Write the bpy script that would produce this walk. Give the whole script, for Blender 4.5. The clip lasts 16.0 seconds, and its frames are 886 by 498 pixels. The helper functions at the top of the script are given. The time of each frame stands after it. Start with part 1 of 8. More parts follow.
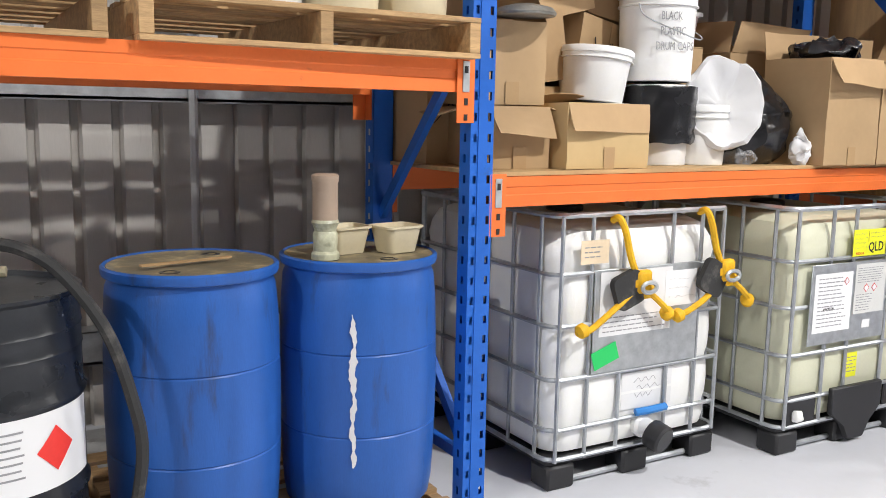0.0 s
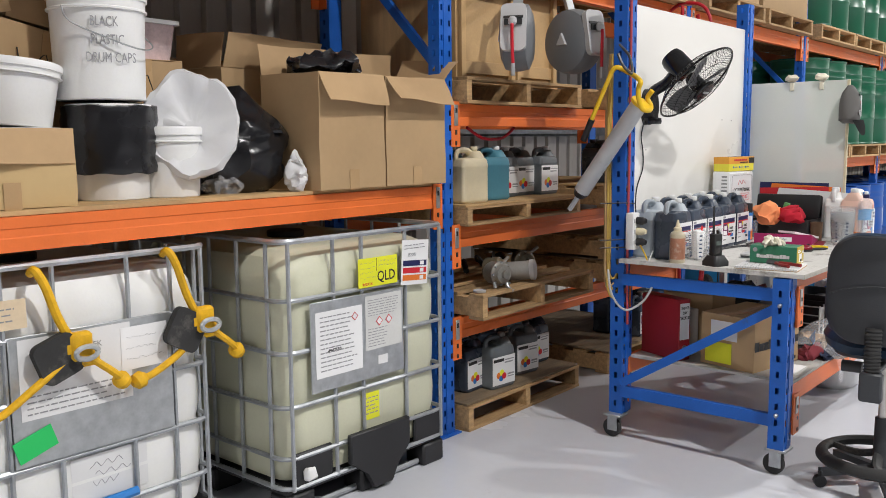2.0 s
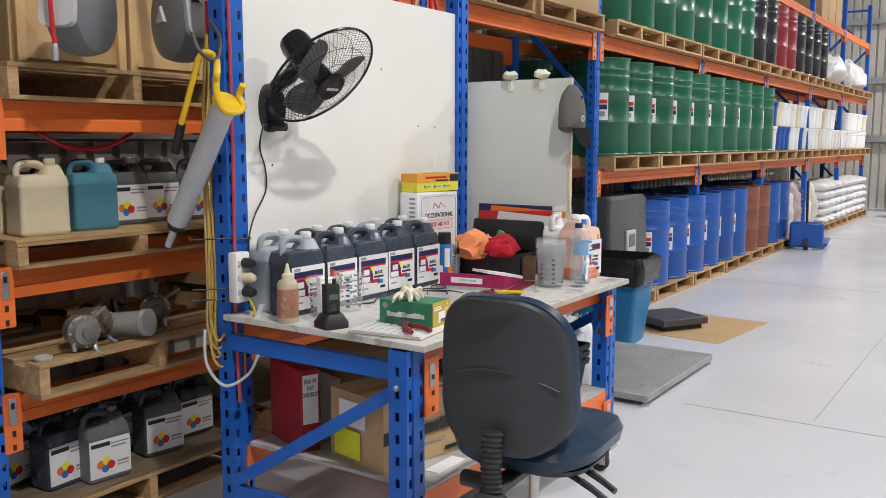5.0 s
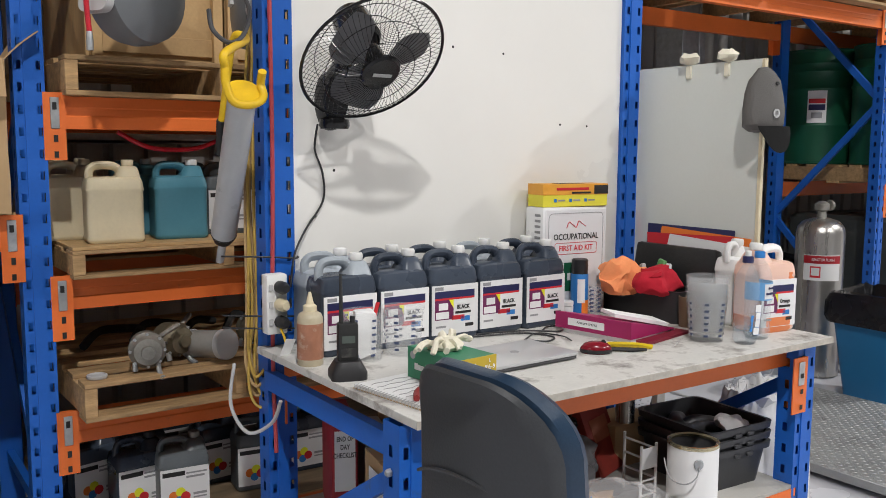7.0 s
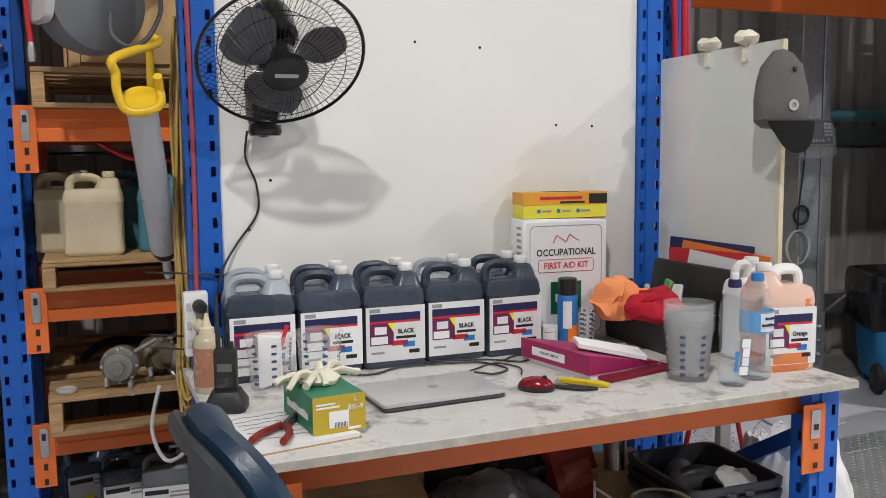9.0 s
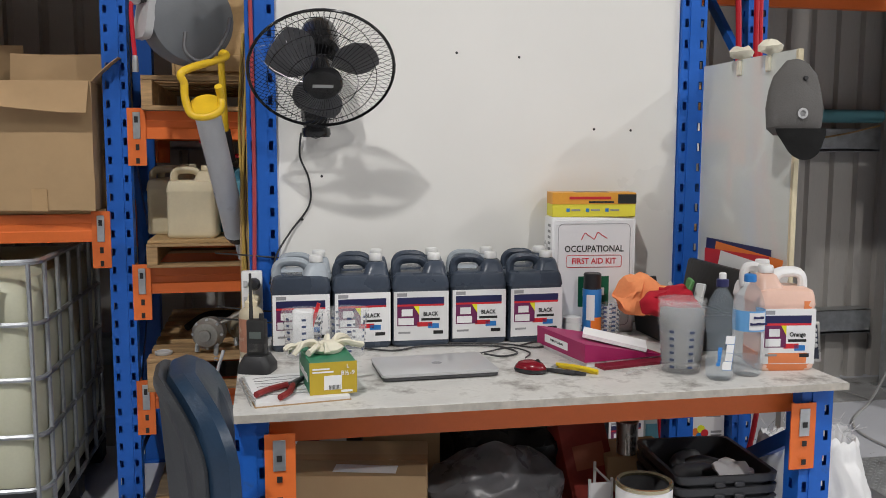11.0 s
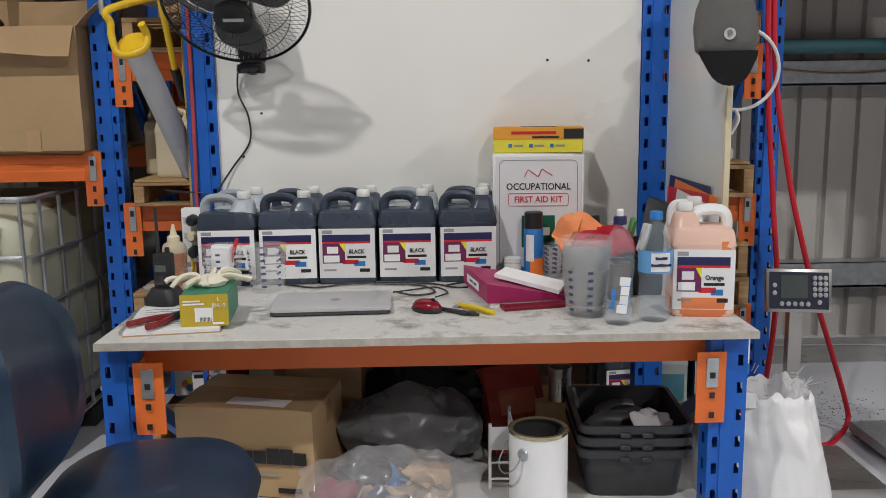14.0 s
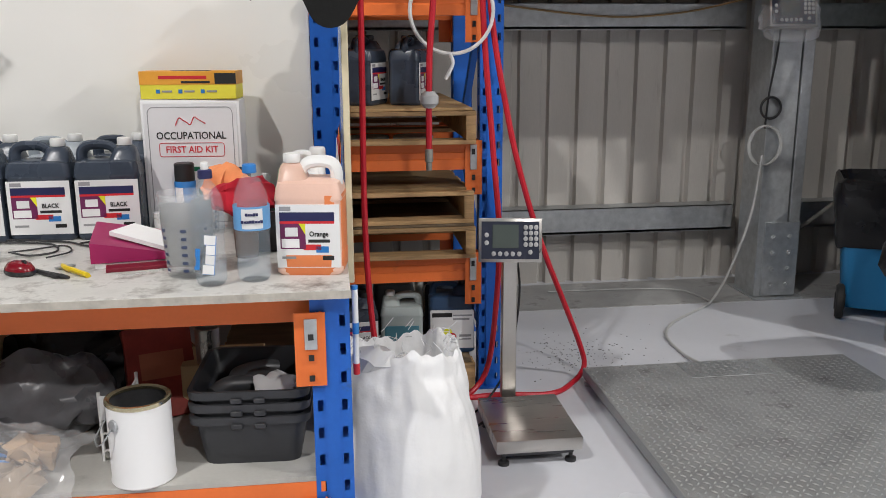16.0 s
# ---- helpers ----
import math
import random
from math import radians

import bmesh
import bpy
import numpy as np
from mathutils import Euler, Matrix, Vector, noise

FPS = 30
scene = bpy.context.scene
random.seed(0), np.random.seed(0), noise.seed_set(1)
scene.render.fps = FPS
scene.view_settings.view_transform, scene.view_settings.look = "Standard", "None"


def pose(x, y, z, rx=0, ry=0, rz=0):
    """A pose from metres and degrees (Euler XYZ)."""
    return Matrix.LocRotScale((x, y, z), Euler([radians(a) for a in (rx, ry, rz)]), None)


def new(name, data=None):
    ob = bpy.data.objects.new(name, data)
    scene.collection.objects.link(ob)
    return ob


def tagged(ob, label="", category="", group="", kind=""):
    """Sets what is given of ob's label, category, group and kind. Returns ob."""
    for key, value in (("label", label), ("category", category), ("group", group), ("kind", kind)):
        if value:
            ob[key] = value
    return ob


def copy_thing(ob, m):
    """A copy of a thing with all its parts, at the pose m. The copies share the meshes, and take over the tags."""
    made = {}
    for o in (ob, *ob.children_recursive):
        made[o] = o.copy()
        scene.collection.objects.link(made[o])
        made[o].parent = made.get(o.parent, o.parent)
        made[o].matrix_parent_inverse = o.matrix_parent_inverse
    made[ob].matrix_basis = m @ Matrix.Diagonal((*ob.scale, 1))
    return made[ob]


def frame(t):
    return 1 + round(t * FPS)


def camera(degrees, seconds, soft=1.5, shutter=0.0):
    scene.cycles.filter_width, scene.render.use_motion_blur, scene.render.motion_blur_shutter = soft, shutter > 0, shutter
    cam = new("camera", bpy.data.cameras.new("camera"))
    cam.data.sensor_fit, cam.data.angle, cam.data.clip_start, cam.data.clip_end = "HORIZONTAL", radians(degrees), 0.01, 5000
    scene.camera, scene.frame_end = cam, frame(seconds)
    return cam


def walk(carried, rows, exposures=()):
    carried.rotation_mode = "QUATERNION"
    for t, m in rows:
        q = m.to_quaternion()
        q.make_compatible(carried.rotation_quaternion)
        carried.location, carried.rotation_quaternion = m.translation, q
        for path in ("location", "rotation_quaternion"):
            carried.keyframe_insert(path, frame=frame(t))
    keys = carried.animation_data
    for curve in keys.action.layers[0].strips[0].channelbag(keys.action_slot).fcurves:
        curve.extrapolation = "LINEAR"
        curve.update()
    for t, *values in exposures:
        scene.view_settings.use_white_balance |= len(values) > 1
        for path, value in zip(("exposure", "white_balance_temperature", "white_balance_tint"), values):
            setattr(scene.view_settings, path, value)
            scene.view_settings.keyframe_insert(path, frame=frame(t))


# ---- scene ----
cam = camera(53.5, 16.0, soft=0.9)
METRES, EYE, TILT, LEAN, TURN = 7.4, 1.58, 0.0, 0.0, -30.3
ROWS = [
    (0.0, 0.0, 0.0, 0.0, 0.16, -8.63, -1.07),
    (0.5, 0.0295, 0.0077, -0.0005, -5.39, -7.97, -0.49),
    (1.0, 0.0578, 0.0281, -0.0023, -9.57, -7.49, 0.46),
    (1.5, 0.0968, 0.0491, 0.001, -14.52, -7.53, 0.86),
    (2.0, 0.1415, 0.0631, 0.0009, -19.61, -7.01, 0.54),
    (2.5, 0.183, 0.0763, 0.0005, -22.37, -6.5, 0.09),
    (3.0, 0.2265, 0.1011, 0.0009, -25.75, -7.0, -0.81),
    (3.5, 0.2574, 0.1164, 0.0064, -28.55, -7.19, -1.29),
    (4.0, 0.2947, 0.1276, 0.0086, -29.3, -7.16, -1.07),
    (6.5, 0.482, 0.193, -0.0001, -10.19, -6.22, 0.58),
    (7.0, 0.5127, 0.2201, 0.003, -4.51, -6.49, -0.34),
    (7.5, 0.5449, 0.2339, 0.0012, -1.84, -7.06, -0.11),
    (8.0, 0.579, 0.2434, 0.003, 1.6, -7.07, 0.14),
    (8.5, 0.5992, 0.2572, 0.0026, 5.08, -6.58, 0.53),
    (11.0, 0.6851, 0.2429, 0.0054, 19.05, -6.38, -0.16),
    (11.5, 0.7007, 0.2276, 0.0055, 22.54, -7.32, -0.08),
    (12.0, 0.7231, 0.2331, 0.0061, 26.14, -7.51, -0.35),
    (12.5, 0.7423, 0.2386, 0.0045, 28.52, -7.58, -0.4),
    (13.0, 0.7526, 0.2528, 0.0029, 28.84, -7.76, -0.27),
    (13.5, 0.7599, 0.2773, 0.0025, 28.57, -7.83, -0.19),
    (14.0, 0.7726, 0.2916, -0.0017, 28.84, -9.62, 0.74),
    (14.5, 0.7971, 0.3058, -0.0025, 29.96, -12.82, 2.36),
    (15.0, 0.826, 0.3184, -0.0031, 29.24, -15.0, 2.73),
    (15.5, 0.844, 0.3385, -0.0047, 25.79, -15.16, 1.73),
    (16.0, 0.8618, 0.3588, -0.0021, 22.79, -13.37, 0.26),
]
walk(cam, [(t, pose(0, 0, EYE, TILT, LEAN, TURN) @ pose(METRES * x, METRES * y, METRES * z, 90 + pitch, roll, yaw)) for t, x, y, z, yaw, pitch, roll in ROWS],
     [(0.0, 0.70), (1.0, 0.38), (2.0, 0.12), (4.0, 0.0), (7.0, -0.08), (8.5, -0.18), (11.0, -0.36), (12.5, -0.48), (13.5, -0.5), (14.5, -0.40), (16.0, -0.10)])

# ---- light ----
world = bpy.data.worlds.new("world")
scene.world = world
world.use_nodes = True
world.node_tree.nodes["Background"].inputs[0].default_value = (0.75, 0.85, 1.0, 1)
world.node_tree.nodes["Background"].inputs[1].default_value = 0.1
scene.view_settings.exposure = 0.0


def high_bay(x, y, z, watts):
    lamp = bpy.data.lights.new("high_bay", "AREA")
    lamp.shape, lamp.size, lamp.energy, lamp.color = "DISK", 0.26, watts, (1.0, 0.98, 0.96)
    new("high_bay", lamp).matrix_world = pose(x, y, z)


for lx, ly, lw in ((3.6, -2.1, 385), (13.8, -2.1, 500), (24.0, -2.1, 760), (-6.6, -2.1, 360), (8.7, -5.6, 400)):
    high_bay(lx, ly, 6.8, lw)


# ---- materials ----
def rgb(c, k=1.0):
    return (min(1, c[0] * k), min(1, c[1] * k), min(1, c[2] * k), 1)


def mat(name, col, rough=0.5, metal=0.0, var=0.12, scale=4.0, bump=0.04, bscale=90.0, stretch=(1, 1, 1), dirt=None, dirt_at=0.62, dirt_scale=3.0,
        each=0.08, alpha=1.0, trans=0.0, ior=1.45, sub=0.0, coat=0.0, rvar=0.12, spec=0.5):
    m = bpy.data.materials.new(name)
    m.use_nodes = True
    nt = m.node_tree
    bs = nt.nodes["Principled BSDF"]
    N, L = nt.nodes.new, nt.links.new
    tc, mp = N("ShaderNodeTexCoord"), N("ShaderNodeMapping")
    mp.inputs["Scale"].default_value = stretch
    L(tc.outputs["Object"], mp.inputs[0])
    n1, n2 = N("ShaderNodeTexNoise"), N("ShaderNodeTexNoise")
    n1.inputs["Scale"].default_value, n1.inputs["Detail"].default_value = scale, 5
    n2.inputs["Scale"].default_value, n2.inputs["Detail"].default_value = bscale, 3
    info = N("ShaderNodeObjectInfo")
    shift = N("ShaderNodeVectorMath")
    shift.operation = "ADD"
    L(mp.outputs[0], shift.inputs[0])
    wide = N("ShaderNodeMath")
    wide.operation, wide.inputs[1].default_value = "MULTIPLY", 20.0
    L(info.outputs["Random"], wide.inputs[0])
    L(wide.outputs[0], shift.inputs[1])
    L(shift.outputs[0], n1.inputs["Vector"])
    L(shift.outputs[0], n2.inputs["Vector"])
    mix = N("ShaderNodeMix")
    mix.data_type = "RGBA"
    mix.inputs[6].default_value, mix.inputs[7].default_value = rgb(col, 1 - var), rgb(col, 1 + var)
    add = N("ShaderNodeMath")
    add.operation = "MULTIPLY_ADD"
    add.inputs[1].default_value, add.inputs[2].default_value = 0.35, 0.0
    L(n2.outputs[0], add.inputs[0])
    tot = N("ShaderNodeMath")
    tot.operation = "MULTIPLY_ADD"
    tot.inputs[1].default_value = 1.3
    L(n1.outputs[0], tot.inputs[0])
    L(add.outputs[0], tot.inputs[2])
    rng = N("ShaderNodeMapRange")
    rng.inputs[1].default_value, rng.inputs[2].default_value = 0.45, 1.2
    L(tot.outputs[0], rng.inputs[0])
    L(rng.outputs[0], mix.inputs[0])
    out = mix.outputs[2]
    hsv = N("ShaderNodeHueSaturation")
    vr = N("ShaderNodeMapRange")
    vr.inputs[3].default_value, vr.inputs[4].default_value = 1 - each, 1 + each
    L(info.outputs["Random"], vr.inputs[0])
    L(vr.outputs[0], hsv.inputs["Value"])
    L(out, hsv.inputs["Color"])
    out = hsv.outputs[0]
    if dirt:
        n3, ramp, dm = N("ShaderNodeTexNoise"), N("ShaderNodeValToRGB"), N("ShaderNodeMix")
        n3.inputs["Scale"].default_value, n3.inputs["Detail"].default_value, n3.inputs["Roughness"].default_value = dirt_scale, 9, 0.68
        L(shift.outputs[0], n3.inputs["Vector"])
        ramp.color_ramp.elements[0].position, ramp.color_ramp.elements[1].position = dirt_at - 0.07, dirt_at + 0.1
        L(n3.outputs[0], ramp.inputs[0])
        dm.data_type = "RGBA"
        dm.inputs[7].default_value = rgb(dirt)
        L(out, dm.inputs[6])
        L(ramp.outputs[0], dm.inputs[0])
        out = dm.outputs[2]
    L(out, bs.inputs["Base Color"])
    rr_ = N("ShaderNodeMapRange")
    rr_.inputs[3].default_value, rr_.inputs[4].default_value = max(0.02, rough - rvar), min(1, rough + rvar)
    L(n1.outputs[0], rr_.inputs[0])
    L(rr_.outputs[0], bs.inputs["Roughness"])
    bs.inputs["Metallic"].default_value = metal
    bs.inputs["Specular IOR Level"].default_value = spec
    bs.inputs["Transmission Weight"].default_value, bs.inputs["IOR"].default_value = trans, ior
    bs.inputs["Coat Weight"].default_value = coat
    bs.inputs["Alpha"].default_value = alpha
    if sub:
        bs.inputs["Subsurface Weight"].default_value = sub
        bs.inputs["Subsurface Radius"].default_value = (0.02, 0.02, 0.015)
    if bump:
        bp = N("ShaderNodeBump")
        bp.inputs["Strength"].default_value, bp.inputs["Distance"].default_value = bump * 4, 0.002
        L(n2.outputs[0], bp.inputs["Height"])
        L(bp.outputs[0], bs.inputs["Normal"])
    return m


BLUE = mat("rack_blue", (0.012, 0.115, 0.50), 0.42, var=0.12, dirt=(0.05, 0.08, 0.14), dirt_at=0.70, dirt_scale=9)
ORANGE = mat("rack_orange", (0.78, 0.17, 0.035), 0.45, var=0.10, dirt=(0.25, 0.09, 0.04), dirt_at=0.72, dirt_scale=7)
WOOD = mat("pallet_wood", (0.44, 0.28, 0.135), 0.8, var=0.35, scale=5, stretch=(1.2, 9, 9), bump=0.12, bscale=40, each=0.22, dirt=(0.16, 0.10, 0.06), dirt_at=0.66, dirt_scale=4)
PLY = mat("plywood", (0.52, 0.34, 0.16), 0.7, var=0.22, scale=4, stretch=(1, 6, 1), bump=0.06, each=0.1)
DARKPLY = mat("dark_plywood", (0.20, 0.145, 0.09), 0.75, var=0.4, scale=4, stretch=(1, 6, 1), bump=0.08)
CARD = mat("cardboard", (0.46, 0.31, 0.165), 0.85, var=0.10, scale=3, bump=0.05, bscale=30, each=0.10)
CARDY = mat("fresh_cardboard", (0.58, 0.41, 0.20), 0.8, var=0.08, scale=3, bump=0.05, bscale=30)
CARD_IN = mat("cardboard_inner_face", (0.45, 0.30, 0.16), 0.88, var=0.1, scale=3, bump=0.05, bscale=30)
TAPE = mat("packing_tape", (0.50, 0.33, 0.17), 0.25, var=0.08)
FLOOR = mat("epoxy_floor", (0.60, 0.61, 0.65), 0.22, var=0.05, scale=0.8, bump=0.02, bscale=25, dirt=(0.40, 0.40, 0.41), dirt_at=0.70, dirt_scale=2.2, rvar=0.12)
CONCRETE = mat("bare_concrete", (0.36, 0.36, 0.355), 0.75, var=0.2, scale=5, bump=0.1, dirt=(0.16, 0.15, 0.14), dirt_at=0.62, dirt_scale=5)
SHEET = mat("wall_sheeting", (0.51, 0.485, 0.45), 0.45, metal=0.0, var=0.14, scale=1.2, stretch=(2.5, 2.5, 0.35), bump=0.02, dirt=(0.30, 0.28, 0.25), dirt_at=0.68, dirt_scale=3)
ROOF = mat("roof_sheeting", (0.36, 0.36, 0.36), 0.6, var=0.06, scale=1)
PLASTER = mat("wall_paint", (0.36, 0.36, 0.36), 0.7, var=0.06, scale=1)
GALV = mat("galvanised_steel", (0.50, 0.52, 0.53), 0.42, metal=0.75, var=0.18, scale=22, bump=0.03)
CAGE = mat("cage_steel", (0.42, 0.44, 0.46), 0.40, metal=0.6, var=0.2, scale=16, bump=0.02)
STEEL = mat("stainless_steel", (0.55, 0.53, 0.50), 0.30, metal=0.9, var=0.08, scale=3, stretch=(1, 14, 1), bump=0.02)
DARKSTEEL = mat("dark_steel", (0.09, 0.09, 0.095), 0.45, metal=0.4, var=0.3, scale=8)
CHECKER = mat("tread_plate", (0.36, 0.37, 0.37), 0.46, metal=0.35, var=0.2, scale=5, bump=0.05, dirt=(0.16, 0.155, 0.15), dirt_at=0.64, dirt_scale=6)
WHITE_P = mat("white_plastic", (0.74, 0.74, 0.73), 0.42, var=0.06, sub=0.1)
IBC_W = mat("white_tank_plastic", (0.82, 0.82, 0.80), 0.42, var=0.05, scale=2, sub=0.15, each=0.0)
IBC_Y = mat("yellowed_tank_plastic", (0.60, 0.60, 0.455), 0.40, var=0.10, scale=1.6, sub=0.15, each=0.0)
CREAM = mat("cream_plastic", (0.66, 0.58, 0.40), 0.45, var=0.10, scale=7, sub=0.1)
TEAL = mat("teal_plastic", (0.075, 0.23, 0.30), 0.40, var=0.12, scale=6)
CAN = mat("dark_can_plastic", (0.050, 0.064, 0.090), 0.28, var=0.25, scale=6, each=0.12)
CANG = mat("grey_can_plastic", (0.115, 0.13, 0.14), 0.42, var=0.22, scale=6, each=0.15)
CANTOP = mat("empty_can_plastic", (0.36, 0.40, 0.44), 0.40, var=0.15, scale=6)
DRUM = mat("blue_drum_plastic", (0.020, 0.098, 0.37), 0.40, var=0.22, scale=3, stretch=(3, 3, 0.5), dirt=(0.03, 0.045, 0.10), dirt_at=0.66, dirt_scale=4, each=0.14)
GREEN = mat("green_drum_paint", (0.012, 0.105, 0.055), 0.33, var=0.14, scale=3, each=0.10)
BROWN = mat("brown_drum_paint", (0.22, 0.075, 0.045), 0.45, var=0.2)
BLACKPAINT = mat("black_drum_paint", (0.02, 0.022, 0.026), 0.30, var=0.3, scale=5)
DRUMTOP = mat("grimy_drum_top", (0.17, 0.14, 0.085), 0.5, var=0.5, scale=9, bump=0.25, bscale=30, dirt=(0.42, 0.33, 0.17), dirt_at=0.60, dirt_scale=9)
BLACK = mat("black_plastic", (0.022, 0.022, 0.024), 0.45, var=0.2)
RUBBER = mat("black_rubber", (0.03, 0.03, 0.03), 0.75, var=0.3, dirt=(0.12, 0.11, 0.10), dirt_at=0.62, dirt_scale=8)
GLOSSB = mat("gloss_black", (0.012, 0.012, 0.013), 0.18, var=0.1, bump=0)
BAGB = mat("black_bag_film", (0.012, 0.012, 0.014), 0.26, var=0.2, bump=0.2, bscale=24)
BAGW = mat("white_bag_film", (0.68, 0.68, 0.69), 0.42, var=0.04, bump=0.10, bscale=24, sub=0.1)
BAGC = mat("clear_bag_film", (0.80, 0.80, 0.82), 0.12, var=0.05, bump=0.35, bscale=26, alpha=0.22, each=0)
BENCH = mat("bench_laminate", (0.62, 0.61, 0.58), 0.45, var=0.16, scale=9, dirt=(0.22, 0.20, 0.18), dirt_at=0.575, dirt_scale=9)
EDGE = mat("board_edge", (0.44, 0.41, 0.36), 0.75, var=0.25, scale=25)
BOARD = mat("whiteboard_paint", (0.85, 0.835, 0.795), 0.33, var=0.02, scale=2, bump=0.012, bscale=9)
PAPER = mat("paper", (0.80, 0.80, 0.80), 0.7, var=0.03)
LABEL = mat("white_label", (0.80, 0.80, 0.80), 0.45, var=0.02, bump=0)
NAVY = mat("navy_print", (0.02, 0.022, 0.09), 0.45, var=0.05, bump=0)
RED = mat("red_print", (0.60, 0.025, 0.035), 0.45, var=0.05, bump=0)
PURPLE = mat("purple_print", (0.15, 0.02, 0.09), 0.45, var=0.05, bump=0)
INK = mat("black_print", (0.02, 0.02, 0.02), 0.5, var=0.05, bump=0)
GREY_INK = mat("grey_print", (0.30, 0.30, 0.31), 0.6, var=0.05, bump=0)
YELLOW_L = mat("yellow_label", (0.80, 0.80, 0.03), 0.5, var=0.04, bump=0)
GREEN_L = mat("green_sticker", (0.02, 0.52, 0.12), 0.5, var=0.04, bump=0)
ORANGE_L = mat("orange_print", (0.80, 0.20, 0.03), 0.5, var=0.04, bump=0)
BLUE_L = mat("blue_print", (0.03, 0.20, 0.55), 0.4, var=0.04, bump=0)
YELLOW = mat("yellow_paint", (0.78, 0.50, 0.02), 0.40, var=0.12, scale=12)
YELLOW_C = mat("yellow_carton", (0.78, 0.70, 0.06), 0.5, var=0.05)
GOLD_C = mat("mustard_carton", (0.50, 0.36, 0.03), 0.5, var=0.05)
GREEN_C = mat("green_carton", (0.04, 0.22, 0.12), 0.5, var=0.06)
STRAP = mat("yellow_strap", (0.75, 0.42, 0.01), 0.6, var=0.2, scale=25, bump=0.1)
REDHOSE = mat("red_hose_rubber", (0.52, 0.015, 0.03), 0.38, var=0.1)
REDCASE = mat("red_carton", (0.30, 0.012, 0.02), 0.5, var=0.08)
REDCLOTH = mat("red_cloth", (0.42, 0.01, 0.025), 0.9, var=0.2, bump=0.2, bscale=60)
ORANGECLOTH = mat("orange_cloth", (0.85, 0.30, 0.12), 0.85, var=0.15, bump=0.1)
MAGENTA = mat("magenta_binder", (0.36, 0.015, 0.11), 0.42, var=0.06)
VINYL = mat("navy_vinyl", (0.016, 0.036, 0.068), 0.34, var=0.25, scale=8, bump=0.06, bscale=140, dirt=(0.06, 0.10, 0.15), dirt_at=0.68, dirt_scale=10)
SHELL = mat("chair_shell_plastic", (0.042, 0.045, 0.05), 0.5, var=0.18, scale=5, bump=0.08, bscale=160)
GLOVE = mat("latex_glove", (0.78, 0.74, 0.60), 0.6, var=0.08, sub=0.1)
ALU = mat("laptop_aluminium", (0.58, 0.58, 0.59), 0.30, metal=0.25, var=0.03)
PUMP_M = mat("cast_metal", (0.30, 0.29, 0.26), 0.5, metal=0.5, var=0.35, scale=14, bump=0.08)
GREYREEL = mat("grey_reel_plastic", (0.16, 0.17, 0.18), 0.45, var=0.08)
LIGHTGREY = mat("light_grey_plastic", (0.48, 0.48, 0.48), 0.45, var=0.06)
TUBE_P = mat("frosted_tube", (0.52, 0.53, 0.54), 0.32, var=0.08, scale=10)
FLEECE = mat("grey_cap_cloth", (0.11, 0.105, 0.10), 0.9, var=0.15, bump=0.15, bscale=200)
ACRYLIC = mat("hazy_acrylic", (0.80, 0.83, 0.79), 0.20, var=0.05, scale=2, alpha=0.60, each=0)
GLASSY = mat("clear_plastic", (0.92, 0.94, 0.95), 0.10, var=0.02, bump=0.0, alpha=0.11, each=0, rvar=0.05)
BLUEBOTTLE = mat("blue_clear_plastic", (0.62, 0.72, 0.80), 0.06, var=0.02, bump=0.0, alpha=0.12, each=0, rvar=0.04)
PEACH = mat("peach_translucent", (0.78, 0.52, 0.42), 0.38, var=0.06, scale=4, sub=0.1)
ORANGELIQ = mat("orange_filled_plastic", (0.78, 0.24, 0.085), 0.36, var=0.08, scale=4, sub=0.1)
BLUEBIN = mat("blue_bin_plastic", (0.018, 0.19, 0.42), 0.45, var=0.1)
ROPE = mat("beige_cable", (0.42, 0.28, 0.13), 0.65, var=0.2)
YELLOW_CABLE = mat("dull_yellow_cable", (0.55, 0.36, 0.08), 0.6, var=0.2)
GREYCABLE = mat("grey_cable", (0.42, 0.42, 0.41), 0.5, var=0.1)
TIN = mat("tin_plate", (0.62, 0.55, 0.36), 0.22, metal=0.9, var=0.1)
TUBBLACK = mat("dark_grey_tub", (0.035, 0.036, 0.04), 0.42, var=0.15)
SCREEN = mat("lcd_screen", (0.10, 0.12, 0.11), 0.15, var=0.03, bump=0)
BLADE = mat("fan_blade_plastic", (0.17, 0.17, 0.18), 0.35, var=0.1)
BRASS = mat("red_brown_bottle", (0.40, 0.18, 0.11), 0.35, var=0.3, scale=18, dirt=(0.6, 0.5, 0.4), dirt_at=0.6, dirt_scale=20)


# ---- mesh helpers ----
def box(bm, x0, x1, y0, y1, z0, z1, bevel=0.0, seg=1):
    r = bmesh.ops.create_cube(bm, size=1.0, matrix=Matrix.Translation(((x0 + x1) / 2, (y0 + y1) / 2, (z0 + z1) / 2)) @ Matrix.Diagonal((abs(x1 - x0), abs(y1 - y0), abs(z1 - z0), 1)))
    if bevel:
        es = list({e for v in r["verts"] for e in v.link_edges})
        bmesh.ops.bevel(bm, geom=es, offset=bevel, segments=seg, profile=0.5, affect="EDGES")
    return bm


def B(x0, x1, y0, y1, z0, z1, bevel=0.0, seg=1):
    return box(bmesh.new(), x0, x1, y0, y1, z0, z1, bevel, seg)


